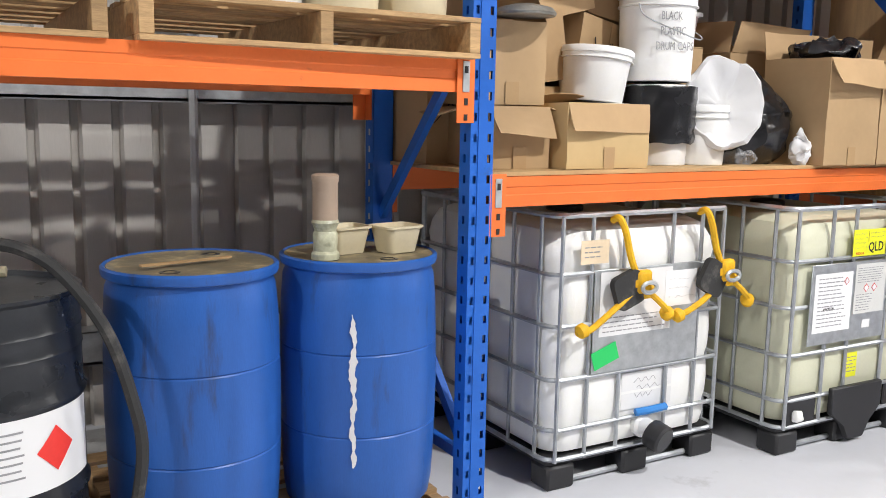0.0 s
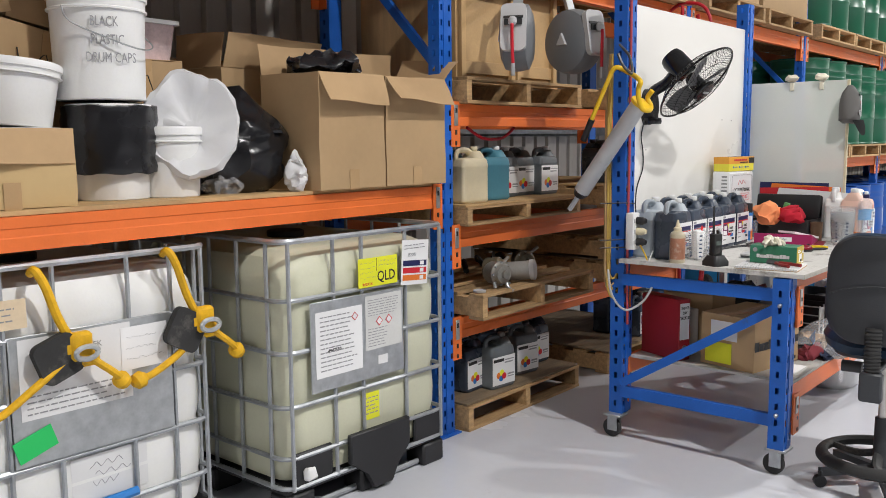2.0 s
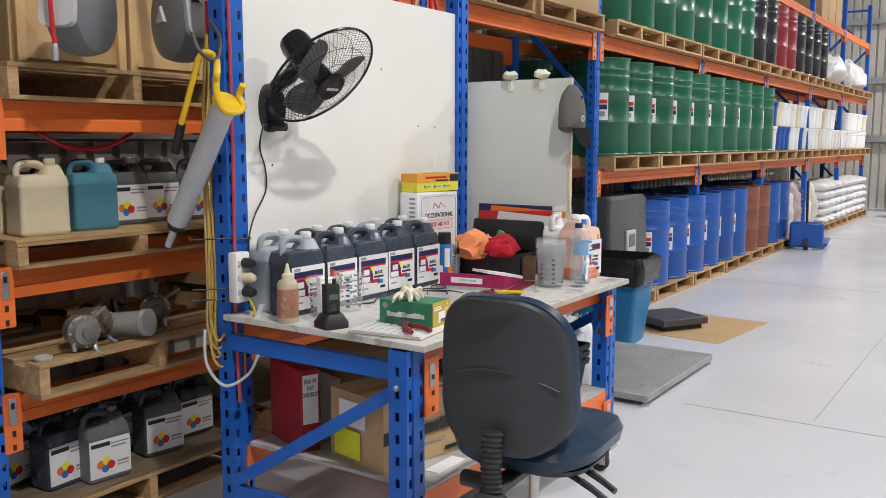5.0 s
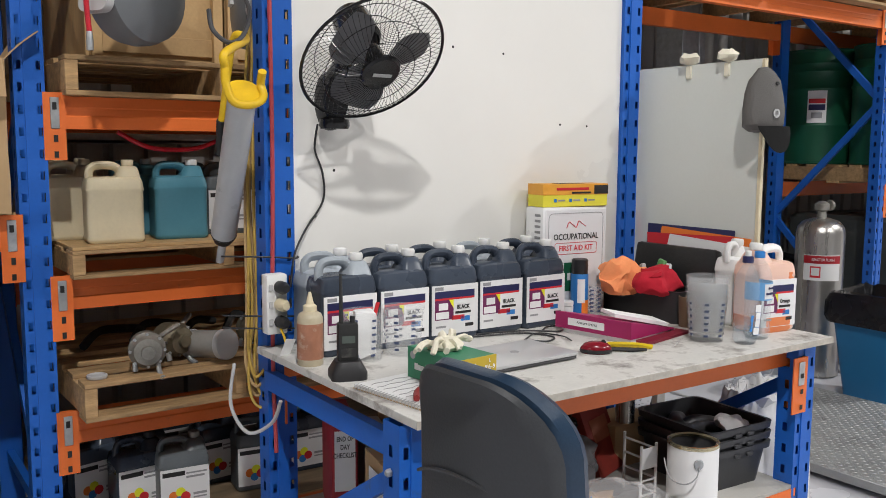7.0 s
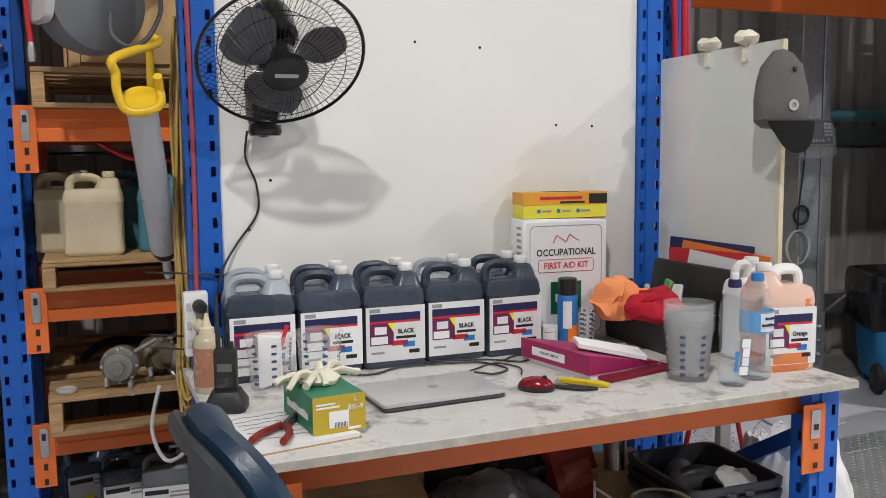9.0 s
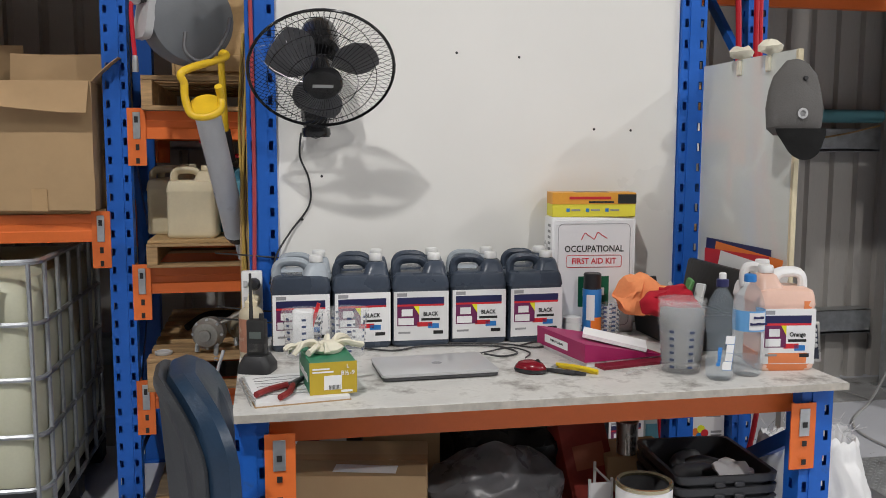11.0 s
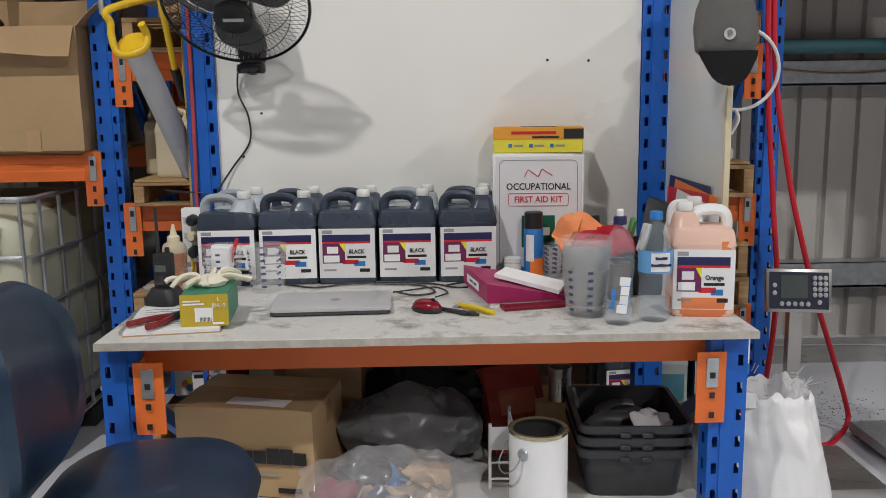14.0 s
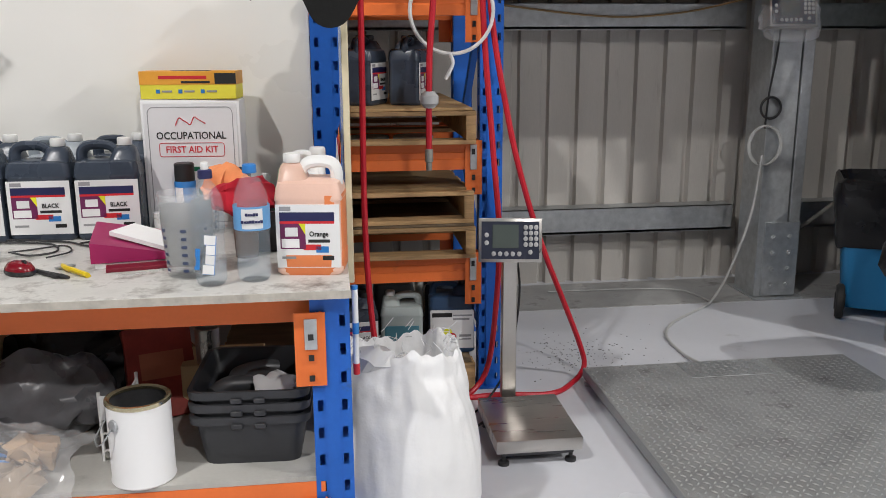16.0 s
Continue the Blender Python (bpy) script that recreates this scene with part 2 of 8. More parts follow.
def skin(bm, rings, close=True, cap0=True, cap1=True):
    """Joins rings of points (all of one length) by quads."""
    vs = [[bm.verts.new(p) for p in ring] for ring in rings]
    n = len(vs[0])
    for a, b in zip(vs, vs[1:]):
        for i in range(n if close else n - 1):
            j = (i + 1) % n
            bm.faces.new((a[i], a[j], b[j], b[i]))
    if cap0:
        bm.faces.new(vs[0][::-1])
    if cap1:
        bm.faces.new(vs[-1])
    return bm


def lathe(bm, prof, seg=24, m=Matrix(), cap0=True, cap1=True):
    """Turns (radius, z) pairs about z."""
    return skin(bm, [[m @ Vector((r * math.cos(2 * math.pi * i / seg), r * math.sin(2 * math.pi * i / seg), z)) for i in range(seg)] for r, z in prof], True, cap0, cap1)


def frame_to(p0, p1):
    p0, p1 = Vector(p0), Vector(p1)
    return Matrix.Translation(p0) @ (p1 - p0).to_track_quat("Z", "Y").to_matrix().to_4x4()


def rod(bm, p0, p1, r, seg=10, r1=None):
    return lathe(bm, ((r, 0), (r if r1 is None else r1, (Vector(p1) - Vector(p0)).length)), seg, frame_to(p0, p1))


def bar(bm, p0, p1, w, h, up=(0, 0, 1)):
    """A square bar from p0 to p1: w across, h along up."""
    p0, p1 = Vector(p0), Vector(p1)
    d = (p1 - p0).normalized()
    s = d.cross(Vector(up)).normalized() * w / 2
    u = s.cross(d).normalized() * h / 2
    return skin(bm, [[p + s + u, p - s + u, p - s - u, p + s - u] for p in (p0, p1)])


def smooth_path(pts, n=6):
    pts = [Vector(p) for p in pts]
    out = []
    for i in range(len(pts) - 1):
        a, b, c, d = pts[max(i - 1, 0)], pts[i], pts[i + 1], pts[min(i + 2, len(pts) - 1)]
        for k in range(n):
            t = k / n
            out.append(0.5 * ((2 * b) + (c - a) * t + (2 * a - 5 * b + 4 * c - d) * t * t + (3 * b - a - 3 * c + d) * t ** 3))
    return out + [pts[-1]]


def tube(bm, pts, r, seg=8, n=6, flat=1.0):
    """A round tube along a smooth path through pts."""
    path = smooth_path(pts, n) if n > 1 else [Vector(p) for p in pts]
    rings, up = [], None
    for i, p in enumerate(path):
        d = (path[min(i + 1, len(path) - 1)] - path[max(i - 1, 0)]).normalized()
        if up is None:
            up = d.orthogonal().normalized()
        up = (up - d * up.dot(d)).normalized()
        s = d.cross(up)
        rings.append([p + (up * math.cos(2 * math.pi * k / seg) * flat + s * math.sin(2 * math.pi * k / seg)) * r for k in range(seg)])
    return skin(bm, rings)


def rrect(w, d, r, z, n=4, cx=0.0, cy=0.0):
    """A ring: a rounded rectangle at height z."""
    pts = []
    for qx, qy, a0 in ((1, 1, 0), (-1, 1, 90), (-1, -1, 180), (1, -1, 270)):
        for k in range(n + 1):
            a = radians(a0 + 90 * k / n)
            pts.append(Vector((cx + qx * (w / 2 - r) + r * math.cos(a), cy + qy * (d / 2 - r) + r * math.sin(a), z)))
    return pts


def moved(bm, m):
    bmesh.ops.transform(bm, matrix=m, verts=bm.verts)
    return bm


def crumple(bm, amount, size, seed=0.0, keep=None):
    for v in bm.verts:
        p = v.co / size + Vector((seed, seed * 1.7, -seed))
        d = noise.noise_vector(p) + 0.5 * noise.noise_vector(p * 2.3)
        v.co += d * amount * (1 if keep is None else keep(v.co))
    return bm


def blob(w, d, h, seed=0, rings=14, seg=24, amount=0.05, size=0.12, top=0.25, flat=0.8):
    """A soft sack-like heap that stands on z=0."""
    bm = bmesh.new()
    rr = []
    for i in range(rings):
        t = i / (rings - 1)
        k = (math.sin(math.pi * min(1, 0.18 + t * 0.82)) ** flat) * (1 - top * 0 * t)
        k = max(0.05, k)
        rr.append([Vector((w / 2 * k * math.cos(2 * math.pi * j / seg), d / 2 * k * math.sin(2 * math.pi * j / seg), h * t)) for j in range(seg)])
    skin(bm, rr)
    return crumple(bm, amount, size, seed, keep=lambda c: min(1, c.z / (0.15 * h) + 0.1))


def part(name, bm, material, parent=None, label="", at=None):
    """Links a bmesh as one mesh object under a thing or a part."""
    bmesh.ops.recalc_face_normals(bm, faces=bm.faces)
    for f in bm.faces:
        f.smooth = True
    for e in bm.edges:
        if len(e.link_faces) == 2 and e.calc_face_angle(0) > 0.65:
            e.smooth = False
    me = bpy.data.meshes.new(name)
    bm.to_mesh(me)
    bm.free()
    me.materials.append(material)
    return linked(name, me, parent, label, at)


def linked(name, me, parent=None, label="", at=None):
    ob = new(name, me)
    if parent:
        ob.parent = parent
    if at is not None:
        ob.matrix_basis = at
    if label:
        tagged(ob, label)
    return ob


def thing(name, label, category, m=Matrix(), group="", kind=""):
    ob = new(name)
    ob.empty_display_size = 0.1
    ob.matrix_basis = m
    return tagged(ob, label, category, group, kind)


TEXTS = {}


def lettering(s, size, material, parent, m, bold=0.0, shear=0.0, width=1.0, name="lettering"):
    """Words on a thing: m puts the text's plane (x along the line, y up) in the parent's space."""
    key = (s, round(size, 4), bold, shear, material.name, width)
    if key not in TEXTS:
        cu = bpy.data.curves.new("text", "FONT")
        cu.body, cu.size, cu.extrude, cu.offset, cu.shear = s, size, 0.0004, bold * size, shear
        cu.align_x, cu.align_y, cu.resolution_u = "CENTER", "CENTER", 2
        ob = new("text", cu)
        me = bpy.data.meshes.new_from_object(ob.evaluated_get(bpy.context.evaluated_depsgraph_get()))
        bpy.data.objects.remove(ob)
        me.transform(Matrix.Diagonal((width, 1, 1, 1)))
        me.materials.clear()
        me.materials.append(material)
        TEXTS[key] = me
    return linked(name, TEXTS[key], parent, "", m)


def mark_bar(s, size, material, parent, m, bold=0.0, shear=0.0, width=1.0):
    """A maker's mark as plain blocks of the mark's size and colour."""
    w = len(s) * size * 0.27 * width
    n = len(s)
    for k in range(n):
        x = -w + 2 * w * k / n
        up = size * (0.36 if k % 4 in (0, 3) else 0.24)
        part("mark", B(x, x + 2 * w / n * 0.93, -size * 0.24, up, -0.0004, 0.0004), material, parent, at=m)


FRONT = pose(0, 0, 0, 90)      # text plane turned to face -y


# ---- setting ----
def structure(name, bm, material, label, category):
    return tagged(part(name, bm, material), label, category, kind="structure")


X0, X1, Y0, Y1, ROOF_Z = -10.0, 27.0, -16.0, 4.54, 7.4
structure("floor", B(X0 - 0.2, X1 + 0.2, Y0 - 0.2, Y1 + 0.2, -0.2, 0.0), FLOOR, "pale grey glossy painted concrete warehouse floor", "floor")
structure("floor_edge", B(X0, X1, 3.95, Y1 - 0.06, 0.0, 0.004), CONCRETE, "bare dusty concrete strip along the sheeted wall", "floor")
for k, (a, b, c, d) in enumerate(((8.2, 8.208, Y0, 1.3), (13.4, 13.408, Y0, 2.6), (19.0, 19.008, Y0, 2.6), (X0, X1, -2.6, -2.592), (8.3, X1, 0.55, 0.556))):
    structure("floor_joint", B(a, b, c, d, 0.0, 0.002), CONCRETE, "thin sawn joint in the painted floor", "joint")


def ribbed(length, z0, z1, pitch=0.19, depth=0.040):
    """Trapezoidal sheeting along x that faces -y, with a back at y=0.05."""
    prof, n = [], int(length / pitch)
    for i in range(n):
        x = i * pitch
        prof += [(x, 0), (x + pitch * 0.70, 0), (x + pitch * 0.76, depth), (x + pitch * 0.94, depth), (x + pitch, 0)][:4]
    prof.append((n * pitch, 0))
    bm = bmesh.new()
    lo, hi = ([bm.verts.new((x, y, z)) for x, y in prof] for z in (z0, z1))
    for i in range(len(prof) - 1):
        bm.faces.new((lo[i], lo[i + 1], hi[i + 1], hi[i]))
    return box(bm, 0, length, 0.05, 0.12, z0, z1)


structure("wall_north", moved(ribbed(X1 - X0, 0, ROOF_Z), pose(X0, Y1, 0)), SHEET, "grey ribbed steel sheeting on the warehouse's side wall", "wall")
structure("wall_east", moved(ribbed(Y1 - Y0, 0, ROOF_Z), pose(X1, Y1, 0, 0, 0, -90)), SHEET, "pale ribbed steel sheeting on the far end wall", "wall")
structure("wall_west", B(X0 - 0.15, X0, Y0, Y1, 0, ROOF_Z), PLASTER, "plain painted end wall", "wall")
structure("wall_south", B(X0, X1, Y0 - 0.15, Y0, 0, ROOF_Z), PLASTER, "plain painted side wall", "wall")
structure("ceiling", B(X0, X1, Y0, Y1, ROOF_Z, ROOF_Z + 0.1), ROOF, "pale steel roof sheeting", "ceiling")


def girt(x0, x1, z0, z1, y=4.40):
    g = bmesh.new()
    box(g, x0, x1, y, y + 0.006, z0, z1)
    box(g, x0, x1, y, Y1 - 0.002, z1 - 0.006, z1)
    box(g, x0, x1, y, y + 0.10, z0, z0 + 0.006)
    box(g, x0, x1, y - 0.0, y + 0.006, z0, z0 + 0.02)
    return structure("wall_girt", g, GALV, "galvanised steel purlin across the sheeted wall", "girt")


for z0, z1 in ((0.35, 0.52), (1.62, 1.78), (2.9, 3.06), (4.2, 4.36)):
    girt(X0, 9.44, z0, z1)
    girt(9.68, X1 - 0.05, z0, z1)
for z in (1.72, 3.13, 4.56):
    structure("wall_girt", B(X1 - 0.16, X1 - 0.03, Y0, Y1, z - 0.08, z + 0.08), GALV, "galvanised steel purlin across the far wall", "girt")
structure("wall_girt", B(X1 - 0.22, X1 - 0.16, 2.05, 2.15, 0, ROOF_Z), GALV, "galvanised downpipe on the far wall", "pipe")


def column(x, y):
    c = thing("steel_column", "galvanised steel column with a bolted base on concrete", "column", pose(x, y, 0), kind="structure")
    g = bmesh.new()
    box(g, -0.14, 0.045, -0.13, 0.13, 0.012, ROOF_Z, 0.004)
    part("channel", g, GALV, c)
    part("channel", B(0.055, 0.125, -0.13, 0.13, 0.012, ROOF_Z, 0.004), GALV, c)
    part("base_plate", B(-0.16, 0.16, -0.18, 0.18, 0.0, 0.012), GALV, c)
    part("splice_plate", B(-0.10, 0.12, -0.145, -0.132, 0.02, 0.48), GALV, c)
    bolt = None
    for bx in (-0.045, 0.06):
        for bz in (0.09, 0.19, 0.29, 0.39):
            at = pose(bx, -0.146, bz, 90)
            if bolt is None:
                bolt = part("bolt", lathe(bmesh.new(), ((0.017, 0), (0.017, 0.012), (0.009, 0.013), (0.009, 0.026)), 6), GALV, c, at=at)
            else:
                linked("bolt", bolt.data, c, at=at)
    return c


column(9.56, 4.13)


# ---- pallet racking ----
def plate(bm, o, u, v, w, h, cols, pitch, slot):
    """A flat plate from o, w along u and h along v, with rows of slots punched through it in the given column bands."""
    o, u, v = Vector(o), Vector(u), Vector(v)
    xs = sorted({0.0, w, *[c for band in cols for c in band]})
    zs, z = [0.0], pitch * 0.5
    while z + slot < h:
        zs += [z, z + slot]
        z += pitch
    zs.append(h)
    grid = [[bm.verts.new(o + u * x + v * q) for x in xs] for q in zs]
    for j in range(len(zs) - 1):
        for i in range(len(xs) - 1):
            if j % 2 == 1 and any(abs(xs[i] - c[0]) < 1e-6 for c in cols):
                continue
            bm.faces.new((grid[j][i], grid[j][i + 1], grid[j + 1][i + 1], grid[j + 1][i]))


UPRIGHT = {}


def upright_mesh(h, w=0.10, d=0.075):
    if h not in UPRIGHT:
        g = bmesh.new()
        plate(g, (-w / 2, -d / 2, 0), (1, 0, 0), (0, 0, 1), w, h, ((0.012, 0.026), (w - 0.026, w - 0.012)), 0.0762, 0.03)
        plate(g, (-w / 2, d / 2, 0), (0, -1, 0), (0, 0, 1), d, h, ((0.028, 0.044),), 0.0762, 0.03)
        plate(g, (w / 2, -d / 2, 0), (0, 1, 0), (0, 0, 1), d, h, ((0.030, 0.046),), 0.0762, 0.03)
        box(g, -w / 2 + 0.003, w / 2 - 0.003, d / 2 - 0.004, d / 2, 0, h)
        box(g, -w * 0.18, w * 0.18, -d / 2 - 0.004, -d / 2 + 0.001, 0, h)
        me = part("upright", g, BLUE).data
        bpy.data.objects.remove(bpy.data.objects["upright"])
        UPRIGHT[h] = me
    return UPRIGHT[h]


FRONT_Y, DEPTH = 2.87, 0.82


def rack_frame(x, h=4.6, y=FRONT_Y, group="racking frames"):
    f = thing("rack_frame", "blue painted slotted steel pallet rack frame bolted to floor", "rack", pose(x, y, 0), group)
    linked("front_upright", upright_mesh(h), f)
    linked("rear_upright", upright_mesh(h), f, at=pose(0, DEPTH, 0, 0, 0, 180))
    for yy in (0, DEPTH):
        part("foot_plate", B(-0.08, 0.08, yy - 0.065, yy + 0.065, 0.0, 0.008, 0.002), BLUE, f)
    z, up = 0.25, True
    part("brace", bar(bmesh.new(), (0, 0.03, z), (0, DEPTH - 0.03, z), 0.03, 0.045), BLUE, f)
    while z + 0.85 < h:
        a, b = ((0, 0.03, z + 0.03), (0, DEPTH - 0.03, z + 0.82)) if up else ((0, DEPTH - 0.03, z + 0.03), (0, 0.03, z + 0.82))
        part("brace", bar(bmesh.new(), a, b, 0.03, 0.045), BLUE, f)
        z, up = z + 0.85, not up
    part("brace", bar(bmesh.new(), (0, 0.03, z), (0, DEPTH - 0.03, z), 0.03, 0.045), BLUE, f)
    return f


def beam(x0, x1, y, ztop, h=0.115, face=-1, group="rack beams", hang=0.11, skew=0.0):
    """A box beam between two frames' faces, with hooked end plates and lock plates. face: the side towards which it fronts."""
    b = thing("rack_beam", "orange painted steel rack beam with hooked end connectors", "beam", pose((x0 + x1) / 2, y, ztop, 0, 0, skew), group)
    w, L = 0.05, (x1 - x0) / 2
    prof = [(-w / 2, -h), (-w / 2, -h * 0.62), (-w / 2 + 0.004, -h * 0.58), (-w / 2 + 0.004, -h * 0.36), (-w / 2, -h * 0.32), (-w / 2, 0), (w / 2, 0), (w / 2, -h)]
    part("bar", skin(bmesh.new(), [[(x, -face * py, pz) for py, pz in prof] for x in (-L + 0.004, L - 0.004)]), ORANGE, b)
    for s in (-1, 1):
        g = bmesh.new()
        xa, xb = s * (L - 0.062), s * (L + 0.012)
        box(g, min(xa, xb), max(xa, xb), face * 0.034, face * 0.029, -h - hang, 0.012)
        box(g, s * L - 0.003, s * L + 0.003, -0.028, 0.034, -h - hang, 0.012)
        c = part("connector", g, ORANGE, b)
        part("lock_plate", B(s * (L - 0.026) - 0.015, s * (L - 0.026) + 0.015, face * 0.0385, face * 0.034, -h + 0.0, -0.005, 0.002), GALV, c, "bare metal lock plate with a bolt")
        k = bmesh.new()
        box(k, s * (L - 0.026) - 0.008, s * (L - 0.026) + 0.006, face * 0.0405, face * 0.0385, -h * 0.42, -h * 0.2)
        box(k, s * (L - 0.026) - 0.006, s * (L - 0.026) + 0.008, face * 0.037, face * 0.034, -h - hang * 0.42, -h - hang * 0.2)
        box(k, s * (L - 0.026) - 0.006, s * (L - 0.026) + 0.008, face * 0.037, face * 0.034, -h - hang * 0.92, -h - hang * 0.72)
        part("slot", k, INK, c)
    return b


XA, XC, XD, XE = 1.76, 4.68, 7.55, 10.2
SKEW, SLOPE = 1.77, 0.031      # the western run stands a little askew
FX = [XE + 2.87 * i for i in range(6)]
for x in (XA - 2.87, XA, XC, XD, *FX):
    rack_frame(x, y=FRONT_Y - SLOPE * max(0.0, XC - x))
BF, BR = FRONT_Y - 0.005, FRONT_Y + DEPTH + 0.005


def bay(xl, xr, levels):
    for z in levels:
        west = xl < XC - 0.1
        dy = SLOPE * (XC - (xl + xr) / 2) if west else 0.0
        beam(xl + 0.052, xr - 0.052, BF - dy, z, skew=SKEW if west else 0.0)
        beam(xl + 0.052, xr - 0.052, BR - dy, z, face=1, skew=SKEW if west else 0.0)


bay(XA - 2.87, XA, (1.78,))
bay(XA, XC, (1.355,))
bay(XC, XD, (0.63, 1.13, 1.78, 2.56))
bay(XD, XE, (2.56,))
for a, b in zip(FX, FX[1:]):
    bay(a, b, (1.36, 2.56, 3.77))


def make_pallet(w=1.16, d=1.16, h=0.14, n=7):
    p = thing("pallet", "worn softwood pallet with nailed deck boards", "pallet", group="pallets")
    bw = 0.10
    top = part("deck_board", B(-w / 2, w / 2, -bw / 2, bw / 2, 0, 0.018, 0.002), WOOD, p, at=pose(0, -d / 2 + bw / 2, h - 0.018))
    for i in range(1, n):
        linked("deck_board", top.data, p, at=pose(0, -d / 2 + bw / 2 + (d - bw) * i / (n - 1), h - 0.018))
    s = part("bearer", B(-0.022, 0.022, -d / 2 + 0.003, d / 2 - 0.003, 0.018, h - 0.018, 0.002), WOOD, p, at=pose(-w / 2 + 0.022, 0, 0))
    for x in (0, w / 2 - 0.022):
        linked("bearer", s.data, p, at=pose(x, 0, 0))
    for y in (-d / 2 + bw / 2, 0, d / 2 - bw / 2):
        linked("bottom_board", top.data, p, at=pose(0, y, 0))
    return p


PALLET = None


def pallet(x, y, z, turn=0.0):
    global PALLET
    if PALLET is None:
        PALLET = make_pallet()
        PALLET.matrix_basis = pose(x, y, z, 0, 0, turn)
        return PALLET
    return copy_thing(PALLET, pose(x, y, z, 0, 0, turn))


# ---- drums ----
def plastic_drum(m, material=DRUM, label="blue plastic drum with a grimy closed top", group="blue plastic drums", top=DRUMTOP):
    d = thing("drum", label, "drum", m, group)
    prof = [(0.262, 0), (0.275, 0.012), (0.283, 0.06), (0.291, 0.2), (0.2945, 0.30), (0.2905, 0.305), (0.2945, 0.31), (0.297, 0.45), (0.2945, 0.60), (0.2905, 0.605), (0.2945, 0.61), (0.29, 0.76), (0.282, 0.86), (0.272, 0.885), (0.272, 0.895), (0.29, 0.90), (0.294, 0.912), (0.294, 0.928), (0.286, 0.935), (0.278, 0.93), (0.274, 0.918)]
    part("body", lathe(bmesh.new(), prof, 40), material, d)
    g = lathe(bmesh.new(), ((0.277, 0.905), (0.276, 0.930), (0.20, 0.928), (0.10, 0.931), (0.02, 0.932)), 40)
    part("top", g, top, d, "stained drum lid caked with residue")
    for a in (40, 220):
        part("bung", lathe(bmesh.new(), ((0.034, 0.915), (0.034, 0.93), (0.022, 0.931), (0.022, 0.926)), 14, pose(0.19 * math.cos(radians(a)), 0.19 * math.sin(radians(a)), 0)), BLACK, d)
    return d


def steel_drum(m, material, label, group, h=0.88, r=0.288, paper=True, turn=0.0):
    d = thing("drum", label, "drum", m, group)
    prof = [(r - 0.012, 0), (r, 0.0), (r + 0.004, 0.008), (r, 0.018), (r - 0.004, 0.022), (r - 0.004, h * 0.32), (r + 0.006, h * 0.335), (r + 0.006, h * 0.345), (r - 0.004, h * 0.36), (r - 0.004, h * 0.64), (r + 0.006, h * 0.655), (r + 0.006, h * 0.665), (r - 0.004, h * 0.68), (r - 0.004, h * 0.80), (r, h * 0.81), (r - 0.004, h * 0.82), (r - 0.004, h * 0.87), (r, h * 0.88), (r - 0.004, h * 0.89), (r - 0.004, h - 0.02), (r + 0.004, h - 0.01), (r + 0.003, h), (r - 0.01, h), (r - 0.014, h - 0.016), (0.1, h - 0.014)]
    part("body", lathe(bmesh.new(), prof, 36), material, d)
    if paper:
        g = wrap(r + 0.003, 0.14, h * 0.36, h * 0.64, turn)
        s = part("sticker", g, LABEL, d, "white paper label")
        part("print", wrap(r + 0.0045, 0.12, h * 0.53, h * 0.57, turn), RED, s)
        part("print", wrap(r + 0.0045, 0.12, h * 0.47, h * 0.52, turn), NAVY, s)
        part("print", wrap(r + 0.0045, 0.08, h * 0.40, h * 0.45, turn), GREY_INK, s)
    return d


def wrap(r, width, z0, z1, turn, n=8):
    """A thin patch round a cylinder, width metres along it, centred on the heading turn (degrees, 0 is -y)."""
    bm = bmesh.new()
    half = width / r / 2
    pts = [radians(turn - 90) + half * (2 * k / n - 1) for k in range(n + 1)]
    a, b = ([bm.verts.new((r * math.cos(q), r * math.sin(q), z)) for q in pts] for z in (z0, z1))
    for k in range(n):
        bm.faces.new((a[k], a[k + 1], b[k + 1], b[k]))
    return bm


